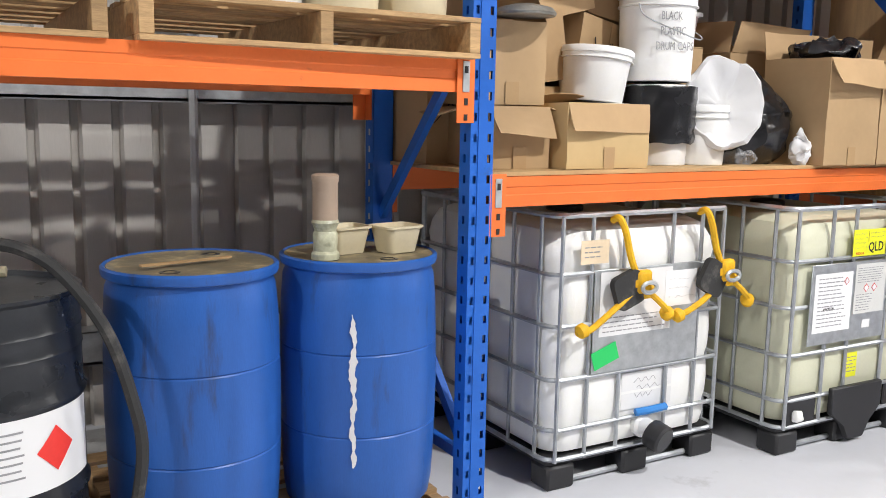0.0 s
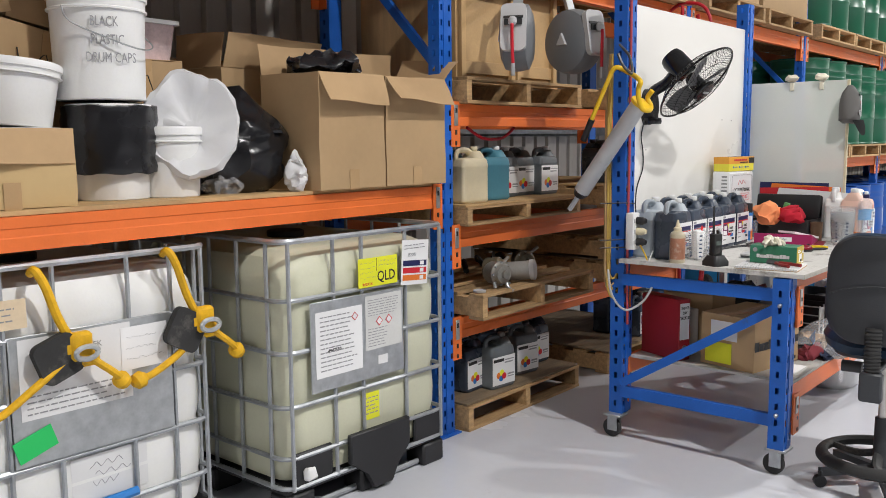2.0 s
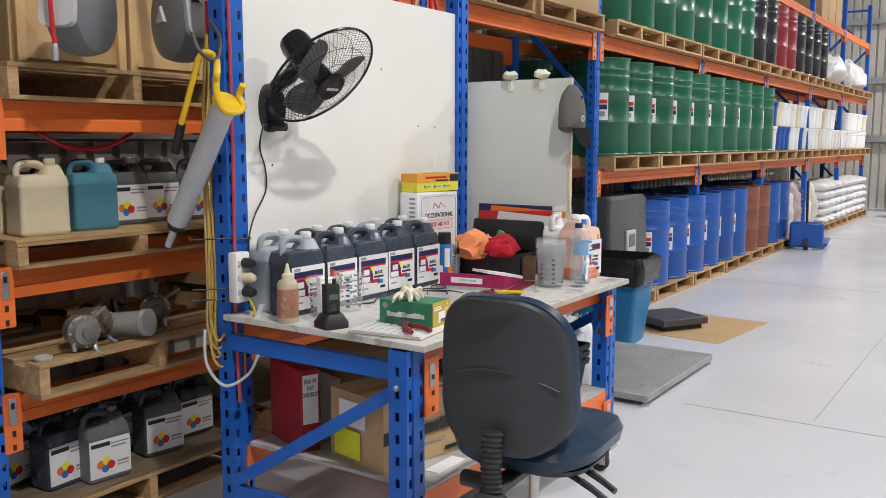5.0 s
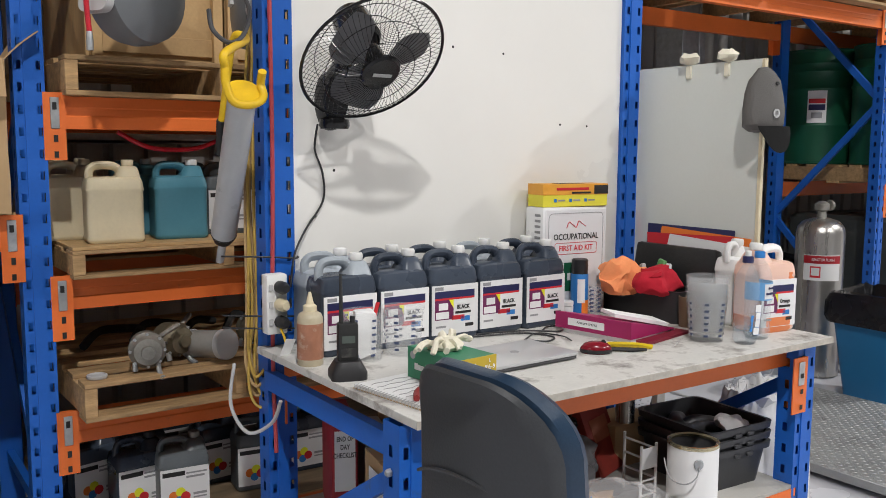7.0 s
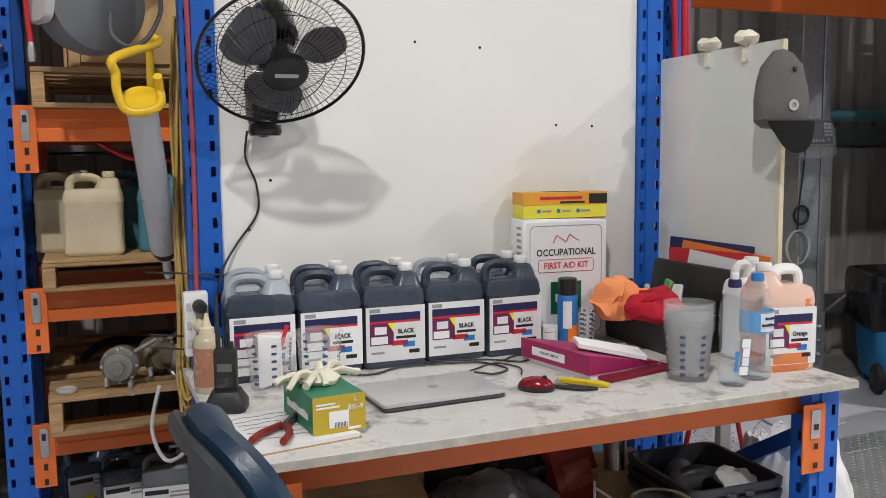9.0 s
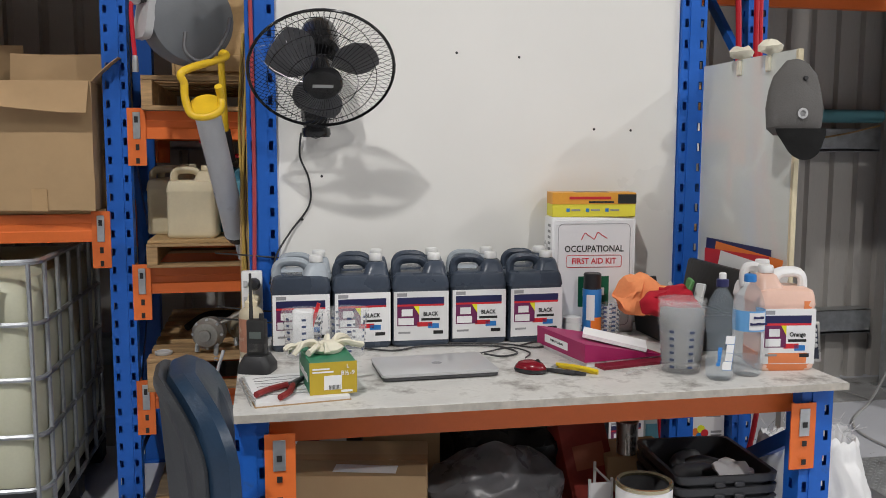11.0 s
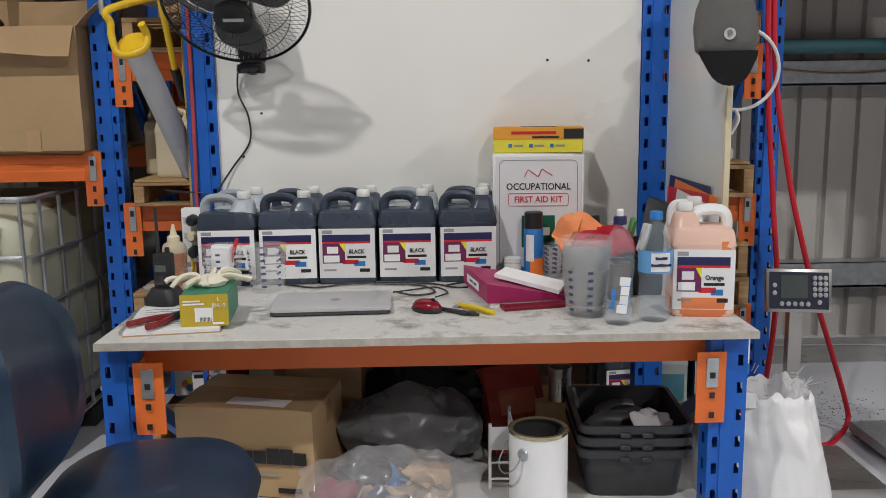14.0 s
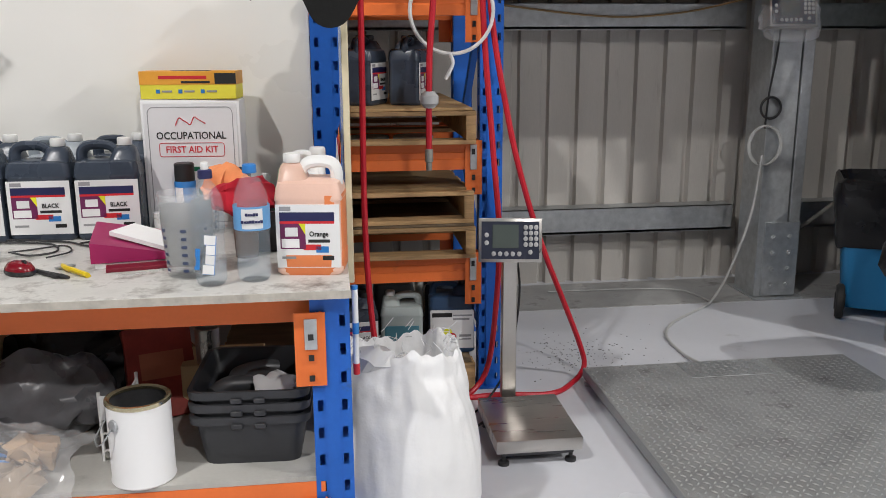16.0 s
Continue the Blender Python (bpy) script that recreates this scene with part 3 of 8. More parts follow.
# ---- bulk containers ----
def ibc(m, tank, label, bars_x=(0, 0.26, 0.44, 0.74, 1.0)):
    """A caged 1000 litre tank; the origin is the base's front middle, the front faces -y."""
    c = thing("bulk_container", label, "tank", m, "caged bulk tanks")
    W, D, H = 1.0, 1.18, 1.19
    rings = []
    for z, s, r in ((0.15, -0.10, 0.08), (0.16, -0.03, 0.10), (0.22, -0.004, 0.11), (0.27, -0.016, 0.11), (0.32, 0.0, 0.11), (0.38, 0.004, 0.11), (0.44, 0.0, 0.11), (0.49, -0.016, 0.11), (0.54, 0.0, 0.11), (0.61, 0.004, 0.11), (0.67, 0.0, 0.11), (0.72, -0.016, 0.11), (0.77, 0.0, 0.11), (0.84, 0.002, 0.11), (0.89, 0.0, 0.11), (0.94, -0.016, 0.11), (0.99, -0.004, 0.11), (1.05, -0.02, 0.12), (1.11, -0.07, 0.13), (1.135, -0.16, 0.13)):
        rings.append(rrect(W - 0.026 + s, D - 0.026 + s, r, z, 5, 0, D / 2))
    g = skin(bmesh.new(), rings)
    part("tank", g, tank, c)
    part("filler_cap", lathe(bmesh.new(), ((0.09, 1.13), (0.09, 1.16), (0.08, 1.165)), 20, pose(0, D / 2, 0)), BLACK, c)
    ringpts = lambda z: [p for p in rrect(W, D, 0.07, z, 4, 0, D / 2)]
    for i, z in enumerate((1.185, 0.94, 0.72, 0.49, 0.27, 0.14)):
        pts = ringpts(z)
        part("cage_ring", tube(bmesh.new(), pts + [pts[0]], 0.0105 if i else 0.013, 6, 1), CAGE, c)
    for x in bars_x:
        xx = -W / 2 + 0.035 + x * (W - 0.07)
        for y in (0.0, D):
            part("cage_bar", rod(bmesh.new(), (xx, y, 0.13), (xx, y, 1.18), 0.0095, 6), CAGE, c)
    for yy in (0.1, 0.3, 0.5, 0.7, 0.9, 1.1):
        for x in (-W / 2, W / 2):
            part("cage_bar", rod(bmesh.new(), (x, yy, 0.13), (x, yy, 1.18), 0.0095, 6), CAGE, c)
    for x in (-W / 2 + 0.08, 0, W / 2 - 0.08):
        for y in (0.07, D / 2, D - 0.07):
            part("foot", B(x - 0.075, x + 0.075, y - 0.065, y + 0.065, 0.0, 0.11, 0.012), BLACK, c)
    for y in (0.05, D / 2, D - 0.05):
        part("skid", tube(bmesh.new(), [(-W / 2 + 0.03, y, 0.022), (W / 2 - 0.03, y, 0.022)], 0.014, 6, 1), CAGE, c)
    g = bmesh.new()
    box(g, -W / 2 + 0.01, W / 2 - 0.01, 0.02, D - 0.02, 0.105, 0.145, 0.008)
    part("base", g, BLACK, c)
    return c


# ---- cans, cartons, bags: the repeated kinds ----
def jerry_can(m, material=CAN, kind="", label="dark plastic jerry can with a screw cap", cap=WHITE_P, group="jerry cans", w=0.195, d=0.14, h=0.30, upper=None, word="", word_mat=None, side=1):
    """A moulded can: the origin is its base's middle, the front faces -y, side 1: the handle runs over the left, the cap is on the right; -1: the other way."""
    c = thing("jerry_can", label, "jerry can", m, group)
    secs = ((0.0, -0.014, 0), (0.008, 0, 0), (0.016, 0.002, 0), (0.024, -0.003, 0), (h * 0.62, -0.003, 0), (h * 0.635, 0.002, 0), (h * 0.66, 0.0, 0), (h * 0.73, -0.006, 0), (h * 0.775, -0.016, 0.0), (h * 0.795, -0.04, 0))
    part("body", skin(bmesh.new(), [rrect(w + s, d + s * 0.7, 0.020, z, 4, cx, 0) for z, s, cx in secs]), material, c)
    up = upper or material
    part("shoulder", skin(bmesh.new(), [rrect(w * a, d * b, 0.022, h * z, 4, side * w * cx, 0) for z, a, b, cx in ((0.765, 0.46, 0.84, 0.24), (0.80, 0.42, 0.76, 0.25), (0.86, 0.37, 0.60, 0.265), (0.905, 0.32, 0.48, 0.27), (0.92, 0.26, 0.38, 0.27))]), up, c)
    part("neck", lathe(bmesh.new(), ((0.020, h * 0.90), (0.020, h * 0.94)), 16, pose(side * w * 0.27, 0, 0)), up, c)
    part("cap", lathe(bmesh.new(), ((0.0215, h * 0.925), (0.0225, h * 0.93), (0.0225, h * 0.985), (0.020, h), (0.005, h)), 18, pose(side * w * 0.27, 0, 0)), cap, c, "ribbed screw cap")
    path = [(-side * w * 0.395, 0, h * 0.74), (-side * w * 0.40, 0, h * 0.84), (-side * w * 0.36, 0, h * 0.90), (-side * w * 0.26, 0, h * 0.93), (-side * w * 0.04, 0, h * 0.93), (side * w * 0.08, 0, h * 0.90), (side * w * 0.16, 0, h * 0.83), (side * w * 0.24, 0, h * 0.79)]
    part("handle", tube(bmesh.new(), path, 0.0135, 10, 4, 1.35), up, c)
    fy = -(d - 0.002) / 2 - 0.0016
    if kind:
        lw, z0, z1 = w * 0.95, 0.022, h * 0.605
        s = part("sticker", B(-lw / 2, lw / 2, fy - 0.0008, fy + 0.002, z0, z1), LABEL, c, "printed white paper label")
        q = fy - 0.0012

        def ink(x0, x1, a, b, mt):
            part("print", B(-lw / 2 + lw * x0, -lw / 2 + lw * x1, q, fy, z0 + (z1 - z0) * a, z0 + (z1 - z0) * b), mt, s)
        if kind == "banner":
            ink(0.06, 0.92, 0.74, 0.88, NAVY)
            ink(0.06, 0.92, 0.70, 0.74, RED)
            ink(0.06, 0.46, 0.30, 0.70, PURPLE)
            ink(0.06, 0.24, 0.90, 0.97, GREY_INK)
            ink(0.50, 0.84, 0.40, 0.45, INK)
            ink(0.42, 0.70, 0.28, 0.37, RED)
            ink(0.62, 0.82, 0.24, 0.34, BLUE_L)
            ink(0.72, 0.90, 0.12, 0.19, INK)
            ink(0.08, 0.30, 0.14, 0.18, GREY_INK)
            q = fy - 0.0016
            ink(0.08, 0.36, 0.32, 0.46, LABEL)
            ink(0.14, 0.34, 0.50, 0.64, LABEL)
            part("print", skin(bmesh.new(), [[(x, q, z) for x, z in ((-lw / 2 + lw * 0.36, z0 + (z1 - z0) * 0.70), (-lw / 2 + lw * 0.46, z0 + (z1 - z0) * 0.70), (-lw / 2 + lw * 0.46, z0 + (z1 - z0) * 0.52))], [(x, q + 0.0006, z) for x, z in ((-lw / 2 + lw * 0.36, z0 + (z1 - z0) * 0.70), (-lw / 2 + lw * 0.46, z0 + (z1 - z0) * 0.70), (-lw / 2 + lw * 0.46, z0 + (z1 - z0) * 0.52))]]), YELLOW_L, s)
            if word:
                lettering(word, 0.019, word_mat or INK, s, Matrix.Translation((lw * 0.17, q - 0.0006, z0 + (z1 - z0) * 0.535)) @ FRONT, 0.02, width=0.85)
        else:
            ink(0.04, 0.50, 0.82, 0.93, INK)
            ink(0.52, 0.96, 0.84, 0.88, GREY_INK)
            ink(0.52, 0.90, 0.74, 0.79, GREY_INK)
            for k, (bx, bz, br, mt) in enumerate(((0.26, 0.34, 0.10, ORANGE_L), (0.40, 0.42, 0.10, YELLOW_L), (0.36, 0.22, 0.09, BLUE_L), (0.50, 0.30, 0.10, RED))):
                part("print", lathe(bmesh.new(), ((lw * br, 0), (lw * br, 0.0006)), 14, pose(-lw / 2 + lw * bx, fy - 0.0008 - 0.0002 * k, z0 + (z1 - z0) * bz, 90)), mt, s)
            ink(0.66, 0.94, 0.30, 0.36, GREY_INK)
            ink(0.66, 0.94, 0.22, 0.26, GREY_INK)
    return c


def carton(m, w, d, h, flaps=(None, None, None, None), label="plain brown cardboard carton", material=CARD, flap_len=None, tape=False, group="", name="carton"):
    """A cardboard box. flaps: front, back, left, right, each an angle in degrees from shut (0) outwards, or None for no flap; all None: shut."""
    c = thing(name, label, "box", m, group)
    t, shut = 0.004, all(f is None for f in flaps)
    n = 5

    def ring(k, z):
        x, y = w / 2 - k, d / 2 - k
        cs = ((-x, -y), (x, -y), (x, y), (-x, y))
        return [Vector((p[0] + (q[0] - p[0]) * i / n, p[1] + (q[1] - p[1]) * i / n, z)) for p, q in zip(cs, cs[1:] + cs[:1]) for i in range(n)]
    g = skin(bmesh.new(), [ring(0, h * i / n) for i in range(n + 1)] + [ring(t, h - (h - t) * i / n) for i in range(n + 1)])
    crumple(g, 0.005, 0.22, w * 7 + h)
    part("body", g, material, c)
    if shut:
        for s in (-1, 1):
            part("flap", B(-w / 2 + 0.001, w / 2 - 0.001, min(0, s * (d / 2)) + (0.002 if s > 0 else 0), max(0, s * (d / 2)) - (0.002 if s < 0 else 0), h, h + t, 0.001), material, c)
        if tape:
            part("tape", B(-w / 2 - 0.001, w / 2 + 0.001, -0.024, 0.024, h + t, h + t + 0.0008), TAPE, c)
            part("tape", B(w / 2 + 0.001, w / 2 + 0.0018, -0.024, 0.024, h - 0.08, h + t), TAPE, c)
        return c
    fl = flap_len or min(w, d) / 2
    for i, a in enumerate(flaps):
        if a is None:
            continue
        ln = (w if i < 2 else d) - 0.01
        g = B(-ln / 2, ln / 2, 0, fl, 0, t, 0.001)
        bmesh.ops.subdivide_edges(g, edges=[e for e in g.edges if e.calc_length() > 0.1], cuts=3, use_grid_fill=True)
        for v in g.verts:
            v.co.z += 0.02 * (v.co.y / fl) ** 2 * math.sin(v.co.x * 9 + i)
        place = (pose(0, -d / 2, h), pose(0, d / 2, h, 0, 0, 180), pose(-w / 2, 0, h, 0, 0, -90), pose(w / 2, 0, h, 0, 0, 90))[i]
        part("flap", moved(g, place @ pose(0, 0, 0, a)), CARD_IN, c)
    part("tape", B(-0.03, 0.03, -d / 2 - 0.0055, -d / 2 - 0.0045, 0.0, 0.09), TAPE, c)
    return c


def pail(m, r=0.135, h=0.32, label="white plastic pail with a ribbed rim", material=WHITE_P, lid=True, handle=True, group="white pails", taper=0.9):
    p = thing("pail", label, "pail", m, group)
    b = r * taper
    prof = [(b - 0.004, 0), (b, 0.004), (r - (r - b) * 0.25, h * 0.78), (r + 0.007, h * 0.785), (r + 0.007, h * 0.80), (r, h * 0.81), (r + 0.001, h * 0.88), (r + 0.008, h * 0.885), (r + 0.008, h * 0.97), (r + 0.003, h)]
    if lid:
        part("body", lathe(bmesh.new(), prof + [(r - 0.01, h)], 32), material, p)
        part("lid", lathe(bmesh.new(), ((r + 0.010, h * 0.93), (r + 0.011, h * 0.995), (r + 0.006, h + 0.004), (r - 0.012, h + 0.004), (r - 0.018, h - 0.002), (0.01, h - 0.002)), 32), material, p)
    else:
        part("body", lathe(bmesh.new(), prof + [(r - 0.004, h), (r - 0.006, h * 0.9), (b - 0.006, 0.012), (0.01, 0.010)], 32), material, p)
    if handle:
        part("handle", tube(bmesh.new(), [(-r - 0.008, 0, h * 0.80), (-r - 0.012, -0.04, h * 0.66), (-r * 0.6, -r * 0.95, h * 0.50), (0, -r - 0.03, h * 0.44), (r * 0.6, -r * 0.95, h * 0.50), (r + 0.012, -0.04, h * 0.66), (r + 0.008, 0, h * 0.80)], 0.003, 6), GALV, p, "thin wire handle")
    return p


def bag_heap(m, w, d, h, material, label, seed=0, amount=0.05, size=0.12, category="bag", name="plastic_bag", flat=0.8, rings=22, seg=36):
    ob = part(name, blob(w, d, h, seed, rings, seg, amount, size, flat=flat), material)
    ob.matrix_basis = m
    return tagged(ob, label, category)


def cable(name, label, pts, r, material, n=8, seg=8, category="cable"):
    return tagged(part(name, tube(bmesh.new(), pts, r, seg, n), material), label, category)


def sheet(parent, x0, x1, z0, z1, y, material, name="sticker", label="", lift=0.0008):
    """A thin upright sheet that faces -y."""
    return part(name, B(x0, x1, y - lift, y, z0, z1), material, parent, label)


# ---- drums bay ----
pallet(1.12, 3.25, 1.78)
pallet(-0.12, 3.27, 1.78)
pallet(1.06, 3.22, 0)
pallet(-0.16, 3.12, 0)
plastic_drum(pose(0.75, 2.98, 0.14, 0, 0, 15))
D2 = plastic_drum(pose(1.37, 2.97, 0.14, 0, 0, 60), label="blue plastic drum with a white paint drip")
g = bmesh.new()
edge = []
for k in range(54):
    z = 0.20 + k * 0.0105
    ang = radians(-178 + 0.7 * math.sin(k * 0.33) + 0.35 * math.sin(k * 0.9))
    half = (0.008 + 0.003 * math.sin(k * 0.7) + 0.002 * math.sin(k * 1.9) + (0.005 if 30 < k < 38 else 0)) * min(1, (k + 1) / 4, (54 - k) / 4) / 0.297
    edge.append([g.verts.new((0.2985 * math.cos(ang + q), 0.2985 * math.sin(ang + q), z)) for q in (-half, half)])
for p_, q_ in zip(edge, edge[1:]):
    g.faces.new((p_[0], p_[1], q_[1], q_[0]))
part("paint_drip", g, WHITE_P, D2, "dried white paint run")
SD = steel_drum(pose(0.09, 2.86, 0.14), BLACKPAINT, "black steel drum with a white flammable goods label", "black drums", h=0.92, paper=False)
s = part("sticker", wrap(0.2865, 0.62, 0.36, 0.59, 10, 24), LABEL, SD, "large white wrap label")
g = wrap(0.288, 0.13, 0.41, 0.545, 38, 6)
for v in g.verts:
    t = (math.atan2(v.co.y, v.co.x) - radians(38 - 90)) / (0.13 / 0.288 / 2)
    v.co.z = 0.4775 + (1 if v.co.z > 0.48 else -1) * 0.068 * max(0.02, 1 - abs(t))
part("hazard_diamond", g, mat("hazard_red", (0.75, 0.04, 0.03), 0.45), s, "red diamond hazard mark")
for k in range(7):
    part("print", wrap(0.2875, 0.10 - 0.01 * (k % 3), 0.55 - k * 0.022, 0.556 - k * 0.022, 8, 4), GREY_INK, s)
PF = thing("drum_pump", "dirty brass and grey drum pump fitting", "pump", pose(0.06, 2.82, 1.046))
part("body", lathe(bmesh.new(), ((0.05, 0), (0.05, 0.02), (0.03, 0.03), (0.03, 0.08), (0.02, 0.09), (0.02, 0.11)), 14), CREAM, PF)
part("elbow", tube(bmesh.new(), [(0, 0, 0.09), (0.0, -0.01, 0.14), (0.05, -0.03, 0.16), (0.10, -0.05, 0.15)], 0.02, 8), PUMP_M, PF)
part("lever", tube(bmesh.new(), [(-0.12, 0, 0.07), (0.11, -0.06, 0.07)], 0.016, 8), CREAM, PF)
cable("hose", "thick black rubber transfer hose", [(0.10, 2.78, 1.20), (0.20, 2.70, 1.19), (0.30, 2.66, 1.12), (0.41, 2.63, 0.95), (0.475, 2.62, 0.74), (0.50, 2.62, 0.56), (0.46, 2.62, 0.33), (0.38, 2.60, 0.12), (0.25, 2.52, 0.035), (0.0, 2.45, 0.03), (-0.4, 2.5, 0.03)], 0.019, RUBBER, category="hose")
FLT = thing("filter_bottle", "grimy clear filter bottle with a brown cartridge", "filter", pose(1.19, 2.86, 1.072))
part("foot", lathe(bmesh.new(), ((0.05, 0), (0.05, 0.02), (0.042, 0.03), (0.044, 0.09), (0.038, 0.10), (0.044, 0.12), (0.05, 0.13), (0.045, 0.14)), 18), mat("grimy_clear", (0.42, 0.42, 0.30), 0.3, var=0.5, scale=20), FLT)
part("cartridge", lathe(bmesh.new(), ((0.045, 0.138), (0.045, 0.27), (0.048, 0.275), (0.048, 0.295), (0.04, 0.30)), 18), mat("brown_cartridge", (0.36, 0.27, 0.20), 0.5, var=0.1), FLT)
for tx, ty in ((1.31, 2.97), (1.50, 2.92)):
    t_ = thing("tub", "small cream plastic tub, stained", "tub", pose(tx, ty, 1.072, 0, 0, 8 * tx), "cream tubs")
    part("body", skin(bmesh.new(), [rrect(0.13 + a, 0.10 + a, 0.025, z) for z, a in ((0, 0), (0.09, 0.03), (0.092, 0.045), (0.10, 0.045), (0.10, 0.03), (0.012, -0.006))]), CREAM, t_)
tagged(part("stirring_stick", moved(B(-0.16, 0.16, -0.012, 0.012, 0, 0.006), pose(0.72, 2.92, 1.082, 0, 0, 12)), WOOD), "thin wooden stirring stick on a drum", "stick")
for k, (px, rr_, mt) in enumerate(((0.72, 0.12, WHITE_P), (0.98, 0.13, WHITE_P), (1.24, 0.14, CREAM), (1.52, 0.14, CREAM), (-0.1, 0.14, WHITE_P), (0.30, 0.13, WHITE_P))):
    pail(pose(px, 2.84 + 0.02 * (k % 2), 1.92, 0, 0, 40 * k), rr_, 0.30, "used white plastic pail standing on a pallet", mt)
cable("conduit", "pale vertical conduit on the sheeted wall", [(1.13, 4.38, 0.52), (1.13, 4.38, 2.9)], 0.022, LIGHTGREY, 1, category="pipe")

# ---- bulk tanks ----
IBC1 = ibc(pose(2.68, 2.82, 0, 0, 0, 0), IBC_W, "white caged plastic bulk tank with an outlet valve", (0, 0.17, 0.36, 0.66, 0.85, 1.0))
IBC2 = ibc(pose(3.90, 2.63, 0, 0, 0, -1.0), IBC_Y, "yellowed caged plastic bulk tank with safety labels")


def paper_lines(par, x0, x1, z0, z1, y, n, mt=GREY_INK):
    """Rows of unreadable small print; in black ink a hand-written squiggle."""
    random.seed(int((x0 + z0) * 1000))
    for k in range(n):
        z = z1 - (z1 - z0) * (k + 0.5) / n
        hh = min(0.0024, (z1 - z0) / n * 0.13)
        x = x0
        while x < x0 + (x1 - x0) * random.uniform(0.75, 1.0):
            w = random.uniform(0.012, 0.035)
            if mt is INK:
                part("print", tube(bmesh.new(), [(x + w * i / 4, y - 0.0004, z + hh * random.uniform(-1.6, 2.0)) for i in range(5)], 0.0006, 3, 2), GREY_INK, par)
            else:
                part("print", B(x, min(x + w, x1), y - 0.0008, y, z - hh, z + hh), mt, par)
            x += w + 0.006


def diamond(par, x, z, r, y, mt=RED):
    part("print", skin(bmesh.new(), [[(x + a * r, yy, z + b * r) for a, b in ((1, 0), (0, 1), (-1, 0), (0, -1))] for yy in (y, y - 0.0008)]), mt, par)
    part("print", skin(bmesh.new(), [[(x + a * r * 0.75, yy, z + b * r * 0.75) for a, b in ((1, 0), (0, 1), (-1, 0), (0, -1))] for yy in (y - 0.0008, y - 0.0014)]), LABEL, par)


# first tank's plate, papers and valve
p = part("label_plate", B(-0.30, 0.31, -0.016, -0.012, 0.50, 0.95, 0.002), GALV, IBC1, "grey steel label plate")
q_ = sheet(p, -0.27, 0.14, 0.66, 0.94, -0.017, PAPER, "paper", "white shipping paper")
paper_lines(q_, -0.25, 0.12, 0.67, 0.75, -0.0182, 4)
lettering("MEK", 0.03, GREY_INK, q_, Matrix.Translation((0.0, -0.0185, 0.88)) @ FRONT)
q_ = sheet(p, 0.10, 0.29, 0.76, 0.92, -0.019, PAPER, "paper")
paper_lines(q_, 0.12, 0.27, 0.78, 0.90, -0.0202, 3, INK)
part("sticker", moved(B(-0.07, 0.07, -0.001, 0.0, -0.04, 0.04), pose(-0.23, -0.019, 0.575, 0, -18)), GREEN_L, p, "bright green sticker")
q_ = sheet(IBC1, -0.10, 0.20, 0.30, 0.47, 0.012, PAPER, "paper", "white paper with handwriting")
for k, (a, b) in enumerate(((-0.03, 0.10), (-0.01, 0.13), (-0.02, 0.08))):
    part("print", tube(bmesh.new(), [(a + (b - a) * i / 9, 0.0105, 0.43 - 0.035 * k + 0.010 * ((i * 7 + k) % 3 - 1)) for i in range(10)], 0.0012, 4, 2), GREY_INK, q_)
q_ = sheet(IBC1, -0.38, -0.23, 0.98, 1.08, -0.014, mat("manila_paper", (0.72, 0.58, 0.40), 0.7), "paper", "tan paper tag")
paper_lines(q_, -0.36, -0.27, 1.0, 1.06, -0.0152, 3)
v_ = part("valve", lathe(bmesh.new(), ((0.055, 0), (0.055, 0.05), (0.04, 0.06), (0.04, 0.11)), 20, pose(0.02, 0.04, 0.22, 90)), WHITE_P, IBC1, "white outlet valve")
part("outlet_cap", lathe(bmesh.new(), ((0.062, 0), (0.066, 0.01), (0.066, 0.07), (0.055, 0.08), (0.01, 0.08)), 22, pose(0.03, -0.05, 0.20, 105, 0, 12)), BLACK, v_)
part("valve_handle", tube(bmesh.new(), [(-0.03, -0.01, 0.29), (0.03, -0.025, 0.295), (0.13, -0.03, 0.30)], 0.018, 8), BLUE_L, v_, "blue valve lever")
part("valve_guard", B(-0.16, 0.20, -0.004, 0.006, 0.13, 0.145), CAGE, IBC1)


